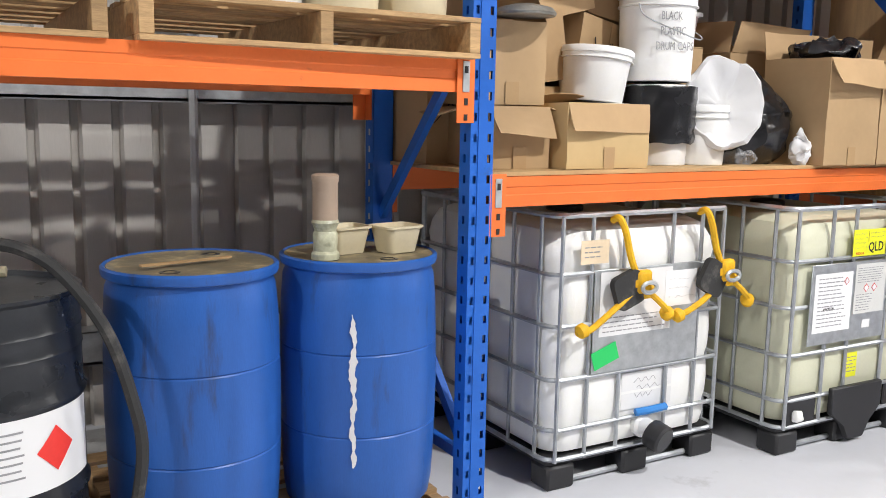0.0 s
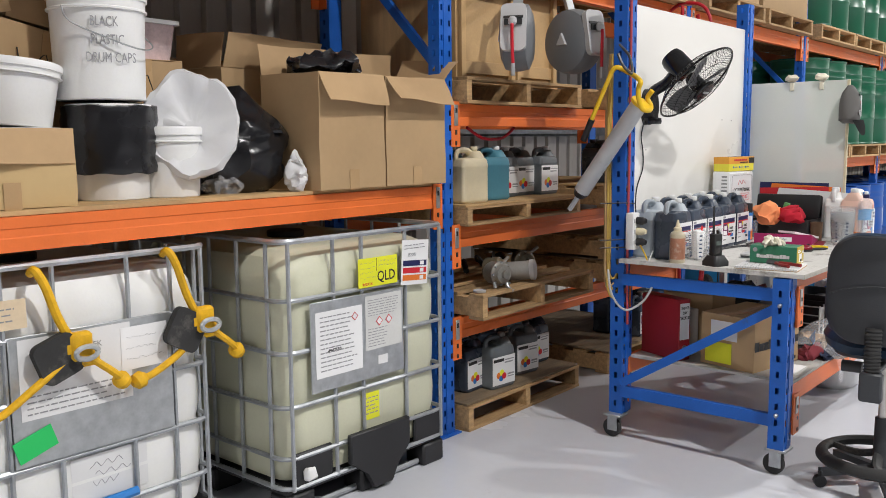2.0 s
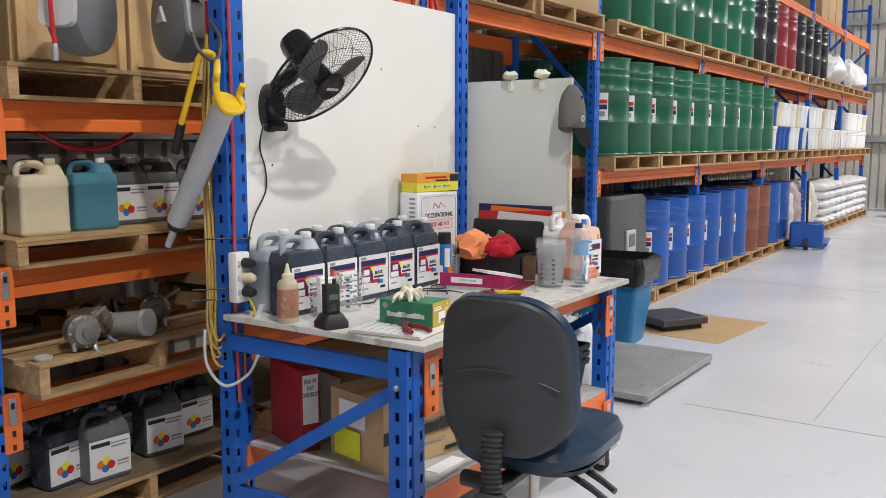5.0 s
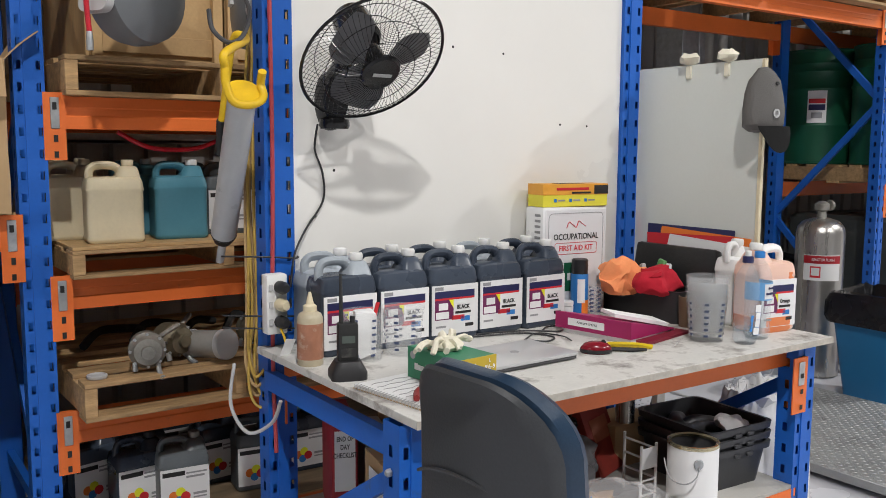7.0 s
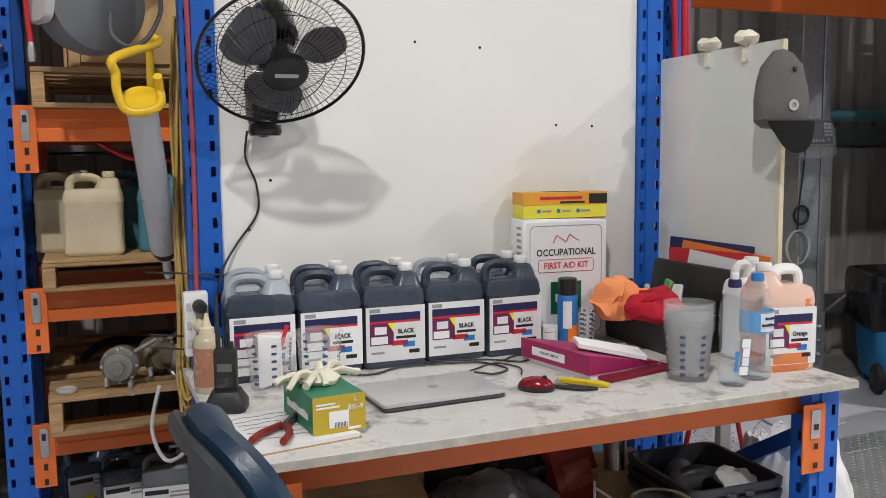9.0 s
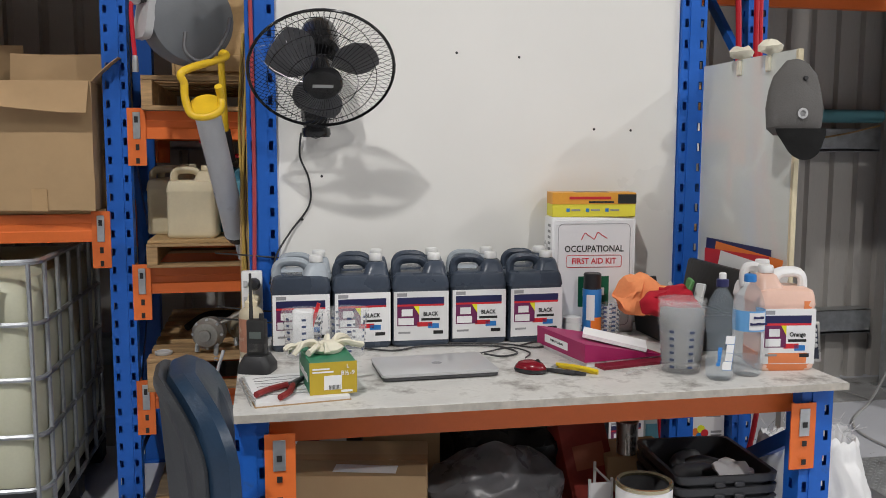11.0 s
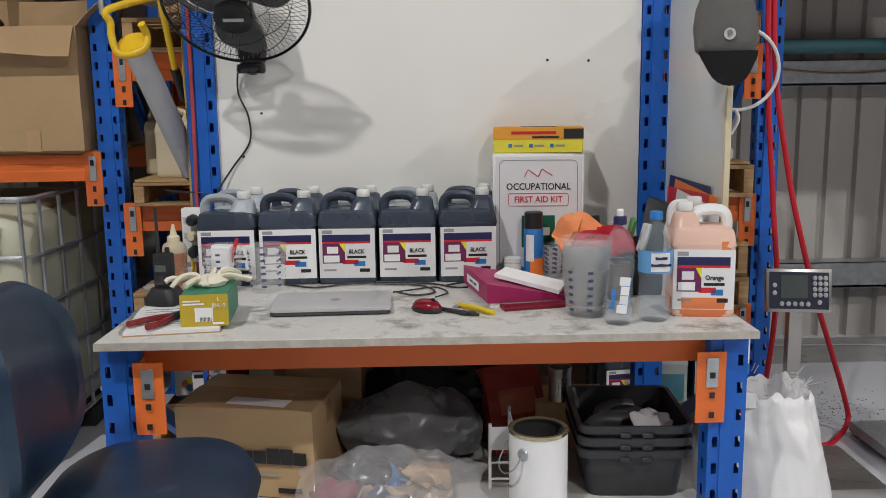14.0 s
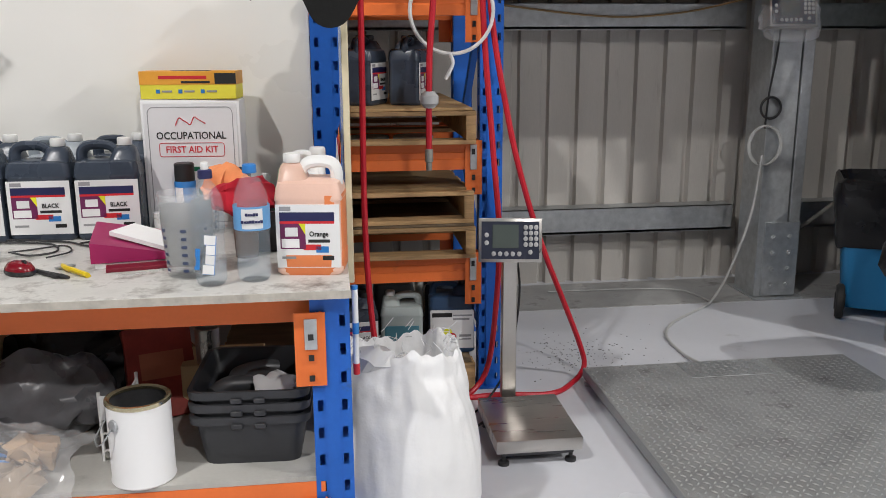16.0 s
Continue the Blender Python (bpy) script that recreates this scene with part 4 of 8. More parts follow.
def strap_set(m, turn):
    """A yellow three-legged drum clamp with ratchet, hung on the cage."""
    s_ = thing("lifting_clamp", "grubby yellow steel drum clamp hanging on the cage", "clamp", m, "yellow clamps")
    part("hook_arm", tube(bmesh.new(), [(-0.12, 0.03, 0.262), (-0.125, -0.018, 0.275), (-0.10, -0.03, 0.22), (-0.06, -0.03, 0.10), (0.0, -0.03, -0.02)], 0.0155, 8), STRAP, s_)
    part("leg", tube(bmesh.new(), [(0.0, -0.03, -0.02), (-0.10, -0.035, -0.11), (-0.22, -0.035, -0.17), (-0.27, -0.03, -0.18)] if turn else [(0.0, -0.03, -0.02), (-0.14, -0.04, -0.10), (-0.27, -0.04, -0.18), (-0.31, -0.035, -0.185)], 0.0135, 8), STRAP, s_)
    part("leg", tube(bmesh.new(), [(0.0, -0.03, -0.02), (0.05, -0.05, -0.06), (0.12, -0.06, -0.12), (0.15, -0.04, -0.15)], 0.0135, 8), STRAP, s_)
    part("leg_end", lathe(bmesh.new(), ((0.012, -0.03), (0.03, -0.015), (0.032, 0.012), (0.014, 0.03)), 12, pose(-0.28 if turn else -0.315, -0.035, -0.183, 0, 70)), STRAP, s_)
    part("leg_end", lathe(bmesh.new(), ((0.012, -0.03), (0.03, -0.015), (0.032, 0.012), (0.014, 0.03)), 12, pose(0.15, -0.042, -0.152, 30, -50)), STRAP, s_)
    g = bmesh.new()
    box(g, -0.035, 0.045, -0.06, -0.015, -0.05, 0.05, 0.012)
    box(g, -0.055, 0.0, -0.05, -0.02, -0.03, 0.02, 0.01)
    box(g, 0.0, 0.07, -0.055, -0.025, -0.075, -0.02, 0.01)
    part("hub", g, STRAP, s_)
    part("rubber_pad", moved(skin(bmesh.new(), [rrect(0.15, 0.15, 0.03, 0), rrect(0.15, 0.15, 0.03, 0.03)]), pose(-0.075, -0.018, -0.03, 90, 30 if turn else -20)), RUBBER, s_, "black rubber pad")
    part("ratchet", tube(bmesh.new(), [(0.01 + 0.04 * math.cos(a), -0.075, 0.0 - 0.02 + 0.022 * math.sin(a)) for a in [k * math.pi / 5 for k in range(11)]], 0.010, 6, 2), GALV, s_)
    return s_


strap_set(pose(2.60, 2.795, 0.895), 0)
strap_set(pose(3.10, 2.79, 0.91, 0, 0, 0), 1)
# second tank's plate and papers
p = part("label_plate", B(-0.37, 0.19, -0.018, -0.013, 0.53, 0.92, 0.002), GALV, IBC2, "grey steel label plate")
q_ = sheet(p, -0.345, -0.075, 0.59, 0.875, -0.019, PAPER, "paper", "white data sheet")
paper_lines(q_, -0.32, -0.11, 0.61, 0.86, -0.0203, 13)
lettering("4947550", 0.022, INK, q_, Matrix.Translation((-0.24, -0.0206, 0.70)) @ FRONT, 0.02)
diamond(q_, -0.12, 0.83, 0.02, -0.0205)
q_ = sheet(p, -0.055, 0.175, 0.66, 0.905, -0.0195, mat("grey_paper", (0.62, 0.62, 0.60), 0.6), "paper", "grey safety sheet")
paper_lines(q_, -0.04, 0.15, 0.81, 0.89, -0.0208, 7)
paper_lines(q_, -0.04, 0.08, 0.67, 0.76, -0.0208, 7)
diamond(q_, 0.03, 0.785, 0.022, -0.021)
diamond(q_, 0.09, 0.785, 0.022, -0.021)
sheet(p, 0.02, 0.08, 0.585, 0.625, -0.0195, PAPER, "sticker")
q_ = sheet(IBC2, -0.09, 0.155, 0.945, 1.075, -0.016, YELLOW_L, "sticker", "yellow delivery label, handwritten")
lettering("QLD", 0.066, INK, q_, Matrix.Translation((0.083, -0.0175, 0.985)) @ FRONT, 0.012, width=0.85)
lettering("REDOX", 0.018, RED, q_, Matrix.Translation((-0.035, -0.0175, 0.958)) @ FRONT, 0.01)
paper_lines(q_, -0.078, 0.01, 0.975, 1.065, -0.0172, 4, INK)
part("print", B(0.022, 0.024, -0.0172, -0.016, 1.012, 1.072), INK, q_)
paper_lines(q_, 0.035, 0.14, 1.025, 1.065, -0.0172, 2, INK)
HZ = pose(0.272, -0.018, 1.025, 0, 4)
q_ = part("sticker", moved(B(-0.09, 0.09, -0.001, 0, -0.105, 0.105), HZ), PAPER, IBC2, "white hazard rating sheet with coloured bars")
for k, mt in enumerate((NAVY, RED, ORANGE_L)):
    part("print", moved(B(-0.08, 0.08, -0.0018, -0.001, -0.005 - 0.034 * k - 0.012, -0.005 - 0.034 * k + 0.014), HZ), mt, q_)
    part("print", moved(B(0.035, 0.060, -0.0026, -0.0018, -0.005 - 0.034 * k - 0.008, -0.005 - 0.034 * k + 0.010), HZ), LABEL, q_)
lettering("B2001", 0.022, GREY_INK, q_, Matrix.Translation((0.255, -0.0205, 1.062)) @ FRONT)
paper_lines(q_, 0.20, 0.34, 1.085, 1.115, -0.0205, 2)
q_ = sheet(IBC2, -0.06, 0.05, 0.33, 0.455, 0.010, YELLOW_L, "sticker", "small yellow instruction sticker")
paper_lines(q_, -0.05, 0.04, 0.35, 0.44, 0.0088, 5, GREY_INK)
g = skin(bmesh.new(), [[(x, y, z) for x, z in ((-0.17, 0.30), (0.21, 0.30), (0.21, 0.17), (0.12, 0.10), (0.09, 0.02), (-0.03, 0.02), (-0.06, 0.10), (-0.17, 0.17))] for y in (-0.035, -0.005)])
bmesh.ops.bevel(g, geom=list(g.edges), offset=0.006, segments=1, affect="EDGES")
part("valve_cover", g, BLACK, IBC2, "black moulded valve cover")
part("bung_panel", B(0.27, 0.46, -0.004, 0.01, 0.14, 0.28, 0.01), BLACK, IBC2)
part("bung_panel", B(-0.46, -0.25, -0.004, 0.01, 0.13, 0.29, 0.01), BLACK, IBC2)
part("seal", crumple(B(-0.42, -0.36, -0.03, -0.005, 0.16, 0.22, 0.012, 2), 0.008, 0.03, 3), WHITE_P, IBC2)

# ---- shelf over the tanks ----
structure("shelf_deck", moved(B(XA + 0.06 - XC, -0.06, -0.02, DEPTH, 1.357, 1.373), pose(XC, FRONT_Y, 0, 0, 0, SKEW)), PLY, "plywood shelf deck on the rack beams", "deck")
SZ = 1.373
carton(pose(3.95, 2.965, SZ, 0, 0, 1), 0.42, 0.38, 0.52, (246, 96, None, None), "tall open brown carton with hanging flaps", flap_len=0.145)
carton(pose(4.392, 2.965, SZ, 0, 0, -2), 0.42, 0.38, 0.52, (234, 96, None, 130), "tall open brown carton with hanging flaps", flap_len=0.145)
bag_heap(pose(3.97, 3.0, SZ + 0.51), 0.36, 0.34, 0.11, BAGB, "black plastic bag bunched in a carton", 4, 0.05, 0.07)
carton(pose(3.90, 3.46, SZ, 0, 0, 6), 0.62, 0.32, 0.56, (110, 150, 80, 150), "large open brown carton behind others")
carton(pose(2.43, 2.99, SZ, 0, 0, 3), 0.46, 0.33, 0.27, (258, 10, None, None), "open brown carton with a torn front flap", CARDY, flap_len=0.12)
carton(pose(2.06, 3.10, SZ, 0, 0, -6), 0.28, 0.40, 0.25, (235, 20, 190, 200), "battered brown carton with loose flaps")
carton(pose(2.05, 3.14, SZ + 0.255, 0, 0, -8), 0.30, 0.40, 0.33, (None, 60, 100, 60), "dented open carton holding a metal part")
tagged(part("metal_lid", lathe(bmesh.new(), ((0.12, 0), (0.125, 0.01), (0.11, 0.03), (0.05, 0.045), (0.01, 0.05)), 24, pose(2.06, 2.92, SZ + 0.60)), PUMP_M), "dull metal lid lying in an open carton", "lid")
random.seed(5)
for k, (bx, by, bz, w, d, h, rz, ry) in enumerate(((2.36, 3.36, 0.0, 0.42, 0.34, 0.34, 4, 0), (2.82, 3.42, 0.0, 0.42, 0.34, 0.34, -5, 0), (2.30, 3.35, 0.346, 0.40, 0.34, 0.30, -7, -9), (2.72, 3.40, 0.346, 0.42, 0.34, 0.30, 8, 10), (2.44, 3.36, 0.652, 0.40, 0.34, 0.28, 6, -14), (2.86, 3.40, 0.652, 0.38, 0.34, 0.26, -9, 12), (3.22, 3.42, 0.0, 0.36, 0.34, 0.32, 3, 0), (3.24, 3.43, 0.326, 0.34, 0.32, 0.24, -4, 0), (1.98, 3.45, 0.0, 0.30, 0.3, 0.40, 2, 0))):
    c_ = carton(pose(bx, by, SZ + bz, 0, ry, rz), w, d, h, label="taped brown carton with marker scribbles", tape=True, group="stacked cartons")
    part("marking", tube(bmesh.new(), [(-0.12 + 0.03 * i, -d / 2 - 0.008, h * 0.55 + 0.03 * ((i * 5 + k) % 4 - 1.5)) for i in range(8)], 0.0025, 4, 2), INK, c_)
    part("tape", B(-0.022, 0.022, -d / 2 - 0.008, -d / 2 - 0.0065, h * 0.25, h), TAPE, c_)
P1 = pail(pose(2.60, 3.13, SZ, 0, 0, 0), 0.155, 0.27, "upturned white pail under an open one", lid=True, handle=False)
pail(pose(2.58, 3.13, SZ + 0.275, 0, 6, 10), 0.165, 0.235, "open white plastic bucket, tilted on others", lid=False, handle=False, taper=0.85)
PW = pail(pose(2.94, 3.08, SZ), 0.15, 0.36, "white pail wrapped in a black bag", lid=True, handle=False, taper=0.92)
g = lathe(bmesh.new(), [(0.172 + 0.004 * (k % 2), 0.10 + 0.0285 * k) for k in range(10)] + [(0.10, 0.372), (0.01, 0.372)], 40, cap0=False)
part("bag_cover", crumple(g, 0.010, 0.07, 3), BAGB, PW, "creased black plastic bag")
TP = pail(pose(2.92, 3.09, SZ + 0.378, 0, 0, 20), 0.175, 0.42, "tall white pail with marker writing", lid=True, taper=0.93)
for k, w_ in enumerate(("BLACK", "PLASTIC", "DRUM CAPS")):
    lettering(w_, 0.052, GREY_INK, TP, Matrix.Rotation(radians(-22 - 20), 4, "Z") @ Matrix.Translation((0.01 * k, -0.1735 + 0.002 * k, 0.28 - 0.065 * k)) @ FRONT, width=0.62)
LB = pail(pose(3.16, 3.02, SZ), 0.125, 0.28, "white bucket with a white bag liner", lid=False, handle=False)
g = bmesh.new()
rings_ = []
for k, (rr_, yy) in enumerate(((0.03, 0.0), (0.07, -0.01), (0.11, -0.02), (0.15, -0.045), (0.185, -0.06), (0.20, -0.045), (0.19, -0.01), (0.165, 0.05), (0.14, 0.12))):
    rings_.append([Vector((rr_ * 0.95 * math.cos(2 * math.pi * i / 40), yy, rr_ * 1.12 * math.sin(2 * math.pi * i / 40))) for i in range(40)])
skin(g, rings_)
crumple(g, 0.020, 0.08, 6)
crumple(g, 0.010, 0.045, 2)
part("bag_liner", moved(g, pose(0.06, -0.06, 0.275, -18, 0, -28)), BAGW, LB, "white film liner folded over the rim")
bag_heap(pose(3.50, 3.08, SZ), 0.54, 0.42, 0.46, BAGB, "bulging black rubbish bag on a shelf", 9, 0.05, 0.13)
bag_heap(pose(3.38, 2.96, SZ), 0.20, 0.14, 0.09, BAGC, "scrunched clear plastic bag", 12, 0.03, 0.05)
bag_heap(pose(3.685, 2.86, SZ), 0.09, 0.10, 0.18, BAGW, "small knotted white plastic bag", 15, 0.02, 0.04)
TB = thing("storage_tub", "clear lidded storage tub of coloured parts", "tub", pose(3.22, 3.42, SZ + 0.572, 0, 0, 3))
part("body", skin(bmesh.new(), [rrect(0.30, 0.26, 0.03, 0), rrect(0.34, 0.29, 0.03, 0.15)]), mat("hazy_tub", (0.55, 0.42, 0.42), 0.4, var=0.4, scale=14), TB)
part("lid", skin(bmesh.new(), [rrect(0.37, 0.32, 0.03, 0.15), rrect(0.37, 0.32, 0.03, 0.168)]), WHITE_P, TB)
# unseen load added on the upper level to shade the wall; the cartons stand in for its goods
for ux, uw in ((2.5, 1.1), (3.9, 1.15), (5.4, 1.1), (6.85, 1.15), (8.25, 1.15), (9.5, 1.15)):
    pallet(ux, 3.30, 2.562)
    carton(pose(ux, 3.28, 2.702), uw, 1.0, 0.95, label="large carton standing in for unseen high goods", tape=True, group="high cartons")
# unseen beams added to carry the shading load
bay(XA, XC, (2.56,))

# ---- can bay ----
CZ = {z: z + 0.142 for z in (0.0, 0.632, 1.132, 1.782)}
for z in CZ:
    low = pallet(5.36, 3.26 if z == 0.632 else 3.36, z, 0.6)
    if z == 1.132:
        low.matrix_basis = pose(5.36, 3.36, z, 0, 0, 0.6) @ Matrix.Diagonal((1, 1, 0.72, 1))
    pallet(6.90, 3.36, z, -0.5)


def thin_board(x0, x1, y0, y1, z, material, label):
    return tagged(part("plywood_sheet", B(x0, x1, y0, y1, z, z + 0.012, 0.001), material), label, "board")


# the lower sheets have a darker brown than the upper ones
thin_board(4.79, 5.93, 2.79, 3.90, 0.142, DARKPLY, "dark plywood sheet laid over a pallet")
thin_board(4.79, 5.93, 2.79, 3.90, 1.2335, PLY, "plywood sheet laid over a pallet")
thin_board(6.33, 7.46, 2.79, 3.90, 1.274, PLY, "plywood sheet laid over a pallet")
thin_board(6.33, 7.47, 2.79, 3.90, 0.774, DARKPLY, "dark plywood sheet over a raised pallet")
thin_board(6.33, 7.46, 2.79, 3.90, 0.142, DARKPLY, "dark plywood sheet laid over a pallet")
L1, L3, L3E = 0.155, 1.247, 1.288
GC = dict(kind="balls", group="labelled cans")
# floor pallet
for k, (cx, cy, rz, mt, lab) in enumerate(((5.19, 2.90, -6, CANG, "grey jerry can with a colourful label"), (5.04, 2.99, 4, CAN, "dark jerry can with a colourful label"), (5.54, 2.97, -8, CANG, "dusty grey jerry can with a worn label"), (5.42, 3.14, 5, CAN, "dark jerry can with a colourful label"), (5.80, 3.06, -3, CAN, "dark jerry can with a colourful label"),
                                     (4.90, 3.16, 12, CAN, "dark jerry can with a colourful label"), (5.12, 3.24, 0, CAN, "dark jerry can with a colourful label"), (5.66, 3.28, 3, CAN, "dark jerry can with a colourful label"), (5.32, 3.40, 0, CAN, "dark jerry can with a colourful label"), (5.90, 3.34, 0, TEAL, "dark teal jerry can with a label"), (4.92, 3.42, 0, CAN, "dark jerry can with a colourful label"), (5.55, 3.50, 0, CAN, "dark jerry can with a colourful label"))):
    jerry_can(pose(cx, cy, L1, 0, 0, rz), mt, label=lab, cap=BLACK if k % 3 else PUMP_M, h=0.31, w=0.20, **GC)
# middle shelf: pumps on the pallet's boards
Z2 = 0.774


def air_pump(m, mt, label):
    p = thing("diaphragm_pump", label, "pump", m, "small pumps")
    ax = pose(0, 0, 0.075, 90)
    part("body", lathe(bmesh.new(), ((0.03, -0.07), (0.055, -0.065), (0.062, -0.05), (0.062, -0.01), (0.068, 0.0), (0.068, 0.022), (0.058, 0.03), (0.05, 0.055), (0.026, 0.06), (0.024, 0.075), (0.01, 0.075)), 24, ax), mt, p)
    b0 = None
    for k in range(8):
        a = math.pi * k / 4
        at = ax @ pose(0.061 * math.cos(a), 0.061 * math.sin(a), 0.022)
        b0 = part("bolt", lathe(bmesh.new(), ((0.006, 0), (0.006, 0.012)), 6), GALV, p, at=at) if b0 is None else linked("bolt", b0.data, p, at=at)
    for x in (-0.045, 0.035):
        part("fitting", tube(bmesh.new(), [(x, -0.02, 0.03), (x + 0.004, -0.045, -0.005), (x + 0.012, -0.075, -0.02)] if x > 0 else [(x, -0.02, 0.03), (x, -0.03, 0.0)], 0.010, 8, 3), GALV, p)
    part("inlet", rod(bmesh.new(), (0.04, 0.02, 0.11), (0.12, 0.05, 0.15), 0.010, 8), PUMP_M, p)
    return p


air_pump(pose(5.03, 2.76, Z2 + 0.005, 0, 0, -12), PUMP_M, "grey cast metal diaphragm pump with bolts")
air_pump(pose(5.17, 2.88, Z2 + 0.005, 0, 0, 20), mat("bronzed_metal", (0.22, 0.19, 0.13), 0.5, metal=0.5, var=0.4, scale=14), "bronze-coloured diaphragm pump, dirty")
air_pump(pose(5.52, 2.93, Z2 + 0.005, 0, 0, -30), mat("bronzed_metal_dark", (0.17, 0.15, 0.11), 0.5, metal=0.5, var=0.4, scale=14), "dark bronze diaphragm pump, dirty")
FB = thing("filter_housing", "clear cylindrical filter housing lying flat", "filter", pose(5.29, 2.79, Z2 + 0.062, 84, 0, 25))
part("barrel", lathe(bmesh.new(), ((0.055, -0.10), (0.055, 0.06)), 24), mat("smoky_plastic", (0.30, 0.29, 0.27), 0.25, var=0.2), FB)
part("end_cap", lathe(bmesh.new(), ((0.06, 0.06), (0.06, 0.085), (0.05, 0.09), (0.01, 0.088)), 24), LIGHTGREY, FB)
part("end_cap", lathe(bmesh.new(), ((0.05, -0.13), (0.058, -0.12), (0.058, -0.10), (0.02, -0.10)), 24), LIGHTGREY, FB)
tagged(part("plastic_disc", lathe(bmesh.new(), ((0.034, 0), (0.036, 0.004), (0.036, 0.012), (0.03, 0.014), (0.028, 0.010), (0.005, 0.010)), 24, pose(4.845, 2.745, Z2)), LIGHTGREY), "small pale round lid on pallet boards", "lid")
for k in range(5):
    tagged(part("hose_clutter", tube(bmesh.new(), [(4.9 + 0.2 * k, 3.2, Z2 + 0.02), (5.0 + 0.2 * k, 3.3 + 0.05 * (k % 2), Z2 + 0.06), (5.2 + 0.16 * k, 3.4, Z2 + 0.03)], 0.018, 6), RUBBER), "dark hose clutter at the shelf's back", "hose")
# upper shelf
for k, (cx, cy, rz, mt, up, lab) in enumerate(((4.97, 2.93, -6, CREAM, None, "cream plastic jerry can, scuffed"), (4.86, 3.13, 0, CREAM, None, "cream plastic jerry can, scuffed"), (5.23, 2.97, -6, TEAL, None, "teal plastic jerry can with a white cap"), (4.88, 3.28, 3, CREAM, None, "cream plastic jerry can, scuffed"), (5.12, 3.20, 3, TEAL, None, "teal plastic jerry can with a white cap"))):
    jerry_can(pose(cx, cy, L3, 0, 0, rz), mt, "", lab, cap=CREAM if mt is CREAM else WHITE_P, h=0.308, w=0.205, d=0.155, group="plain cans")
for k, (cx, cy, rz) in enumerate(((5.46, 3.06, -2), (5.66, 3.08, -3), (5.84, 3.02, 0), (5.42, 3.28, 0), (5.62, 3.30, 0), (5.82, 3.28, 0))):
    jerry_can(pose(cx, cy, L3, 0, 0, rz), CANG, label="dark grey jerry can with a colourful label", cap=WHITE_P, **GC)
for k, (cx, cy) in enumerate(((6.80, 3.02), (7.02, 3.05), (7.22, 3.04), (6.60, 3.05), (7.0, 3.26), (7.22, 3.28))):
    jerry_can(pose(cx, cy, L3E, 0, 0, 60 + 4 * k), CAN, "banner", "dark jerry can with a white label", cap=BLACK, word="BLACK", group="labelled cans")
# the right-hand low pallet
jerry_can(pose(6.94, 2.91, L1, 0, 0, 8), CAN, "banner", "dark jerry can labelled as black pigment", cap=BLACK, word="BLACK", w=0.20, h=0.30)
jerry_can(pose(7.16, 2.96, L1, 0, 0, 175), mat("half_full_can", (0.40, 0.45, 0.44), 0.4, var=0.05), "", "translucent can half full of teal liquid", h=0.29)
part("liquid", skin(bmesh.new(), [rrect(0.192, 0.143, 0.03, 0.01), rrect(0.192, 0.143, 0.03, 0.14)]), TEAL, bpy.data.objects[[o.name for o in scene.objects if o.name.startswith("jerry_can")][-1]])
jerry_can(pose(7.39, 2.96, L1, 0, 0, -4), mat("blue_can", (0.035, 0.075, 0.15), 0.4, var=0.15), "balls", "dark blue jerry can with a faded label", cap=BLACK, h=0.34, w=0.21)
for cx, cy, mt in ((7.38, 3.16, CAN), (7.14, 3.20, CANG), (6.92, 3.14, CAN), (7.36, 3.36, WHITE_P)):
    jerry_can(pose(cx, cy, L1, 0, 0, 0), mt, "", "plain jerry can standing behind others", h=0.34)
pallet(6.88, 3.36, 0.787, 1.0)
thin_board(6.34, 7.44, 2.82, 3.86, 0.928, mat("wet_stained_ply", (0.26, 0.17, 0.08), 0.6, var=0.4, stretch=(1, 6, 1)), "brown stained plywood sheet on a pallet")
for cx in (7.05, 7.27):
    pail(pose(cx, 3.45, 0.94), 0.09, 0.16, "white translucent container on plywood", taper=0.8, handle=False)
# crates over the cans
for cx, w_ in ((5.16, 0.52), (5.64, 0.44)):
    c_ = thing("plywood_crate", "tall plywood crate on a pallet", "crate", pose(cx, 3.30, 1.924), "plywood crates")
    for sx in (-1, 1):
        part("side_panel", B(sx * w_ / 2 - 0.006, sx * w_ / 2 + 0.006, -0.36, 0.36, 0, 0.55, 0.001), PLY, c_)
        part("post", B(sx * (w_ / 2 - 0.03) - 0.02, sx * (w_ / 2 - 0.03) + 0.02, -0.39, -0.362, 0, 0.55, 0.002), PLY, c_)
    part("front_panel", B(-w_ / 2 + 0.008, w_ / 2 - 0.008, -0.36, -0.348, 0, 0.55, 0.001), PLY, c_)
    part("back_panel", B(-w_ / 2 + 0.008, w_ / 2 - 0.008, 0.348, 0.36, 0, 0.55, 0.001), PLY, c_)
    part("batten", B(-w_ / 2 + 0.05, w_ / 2 - 0.05, -0.375, -0.362, 0.03, 0.10, 0.002), PLY, c_)


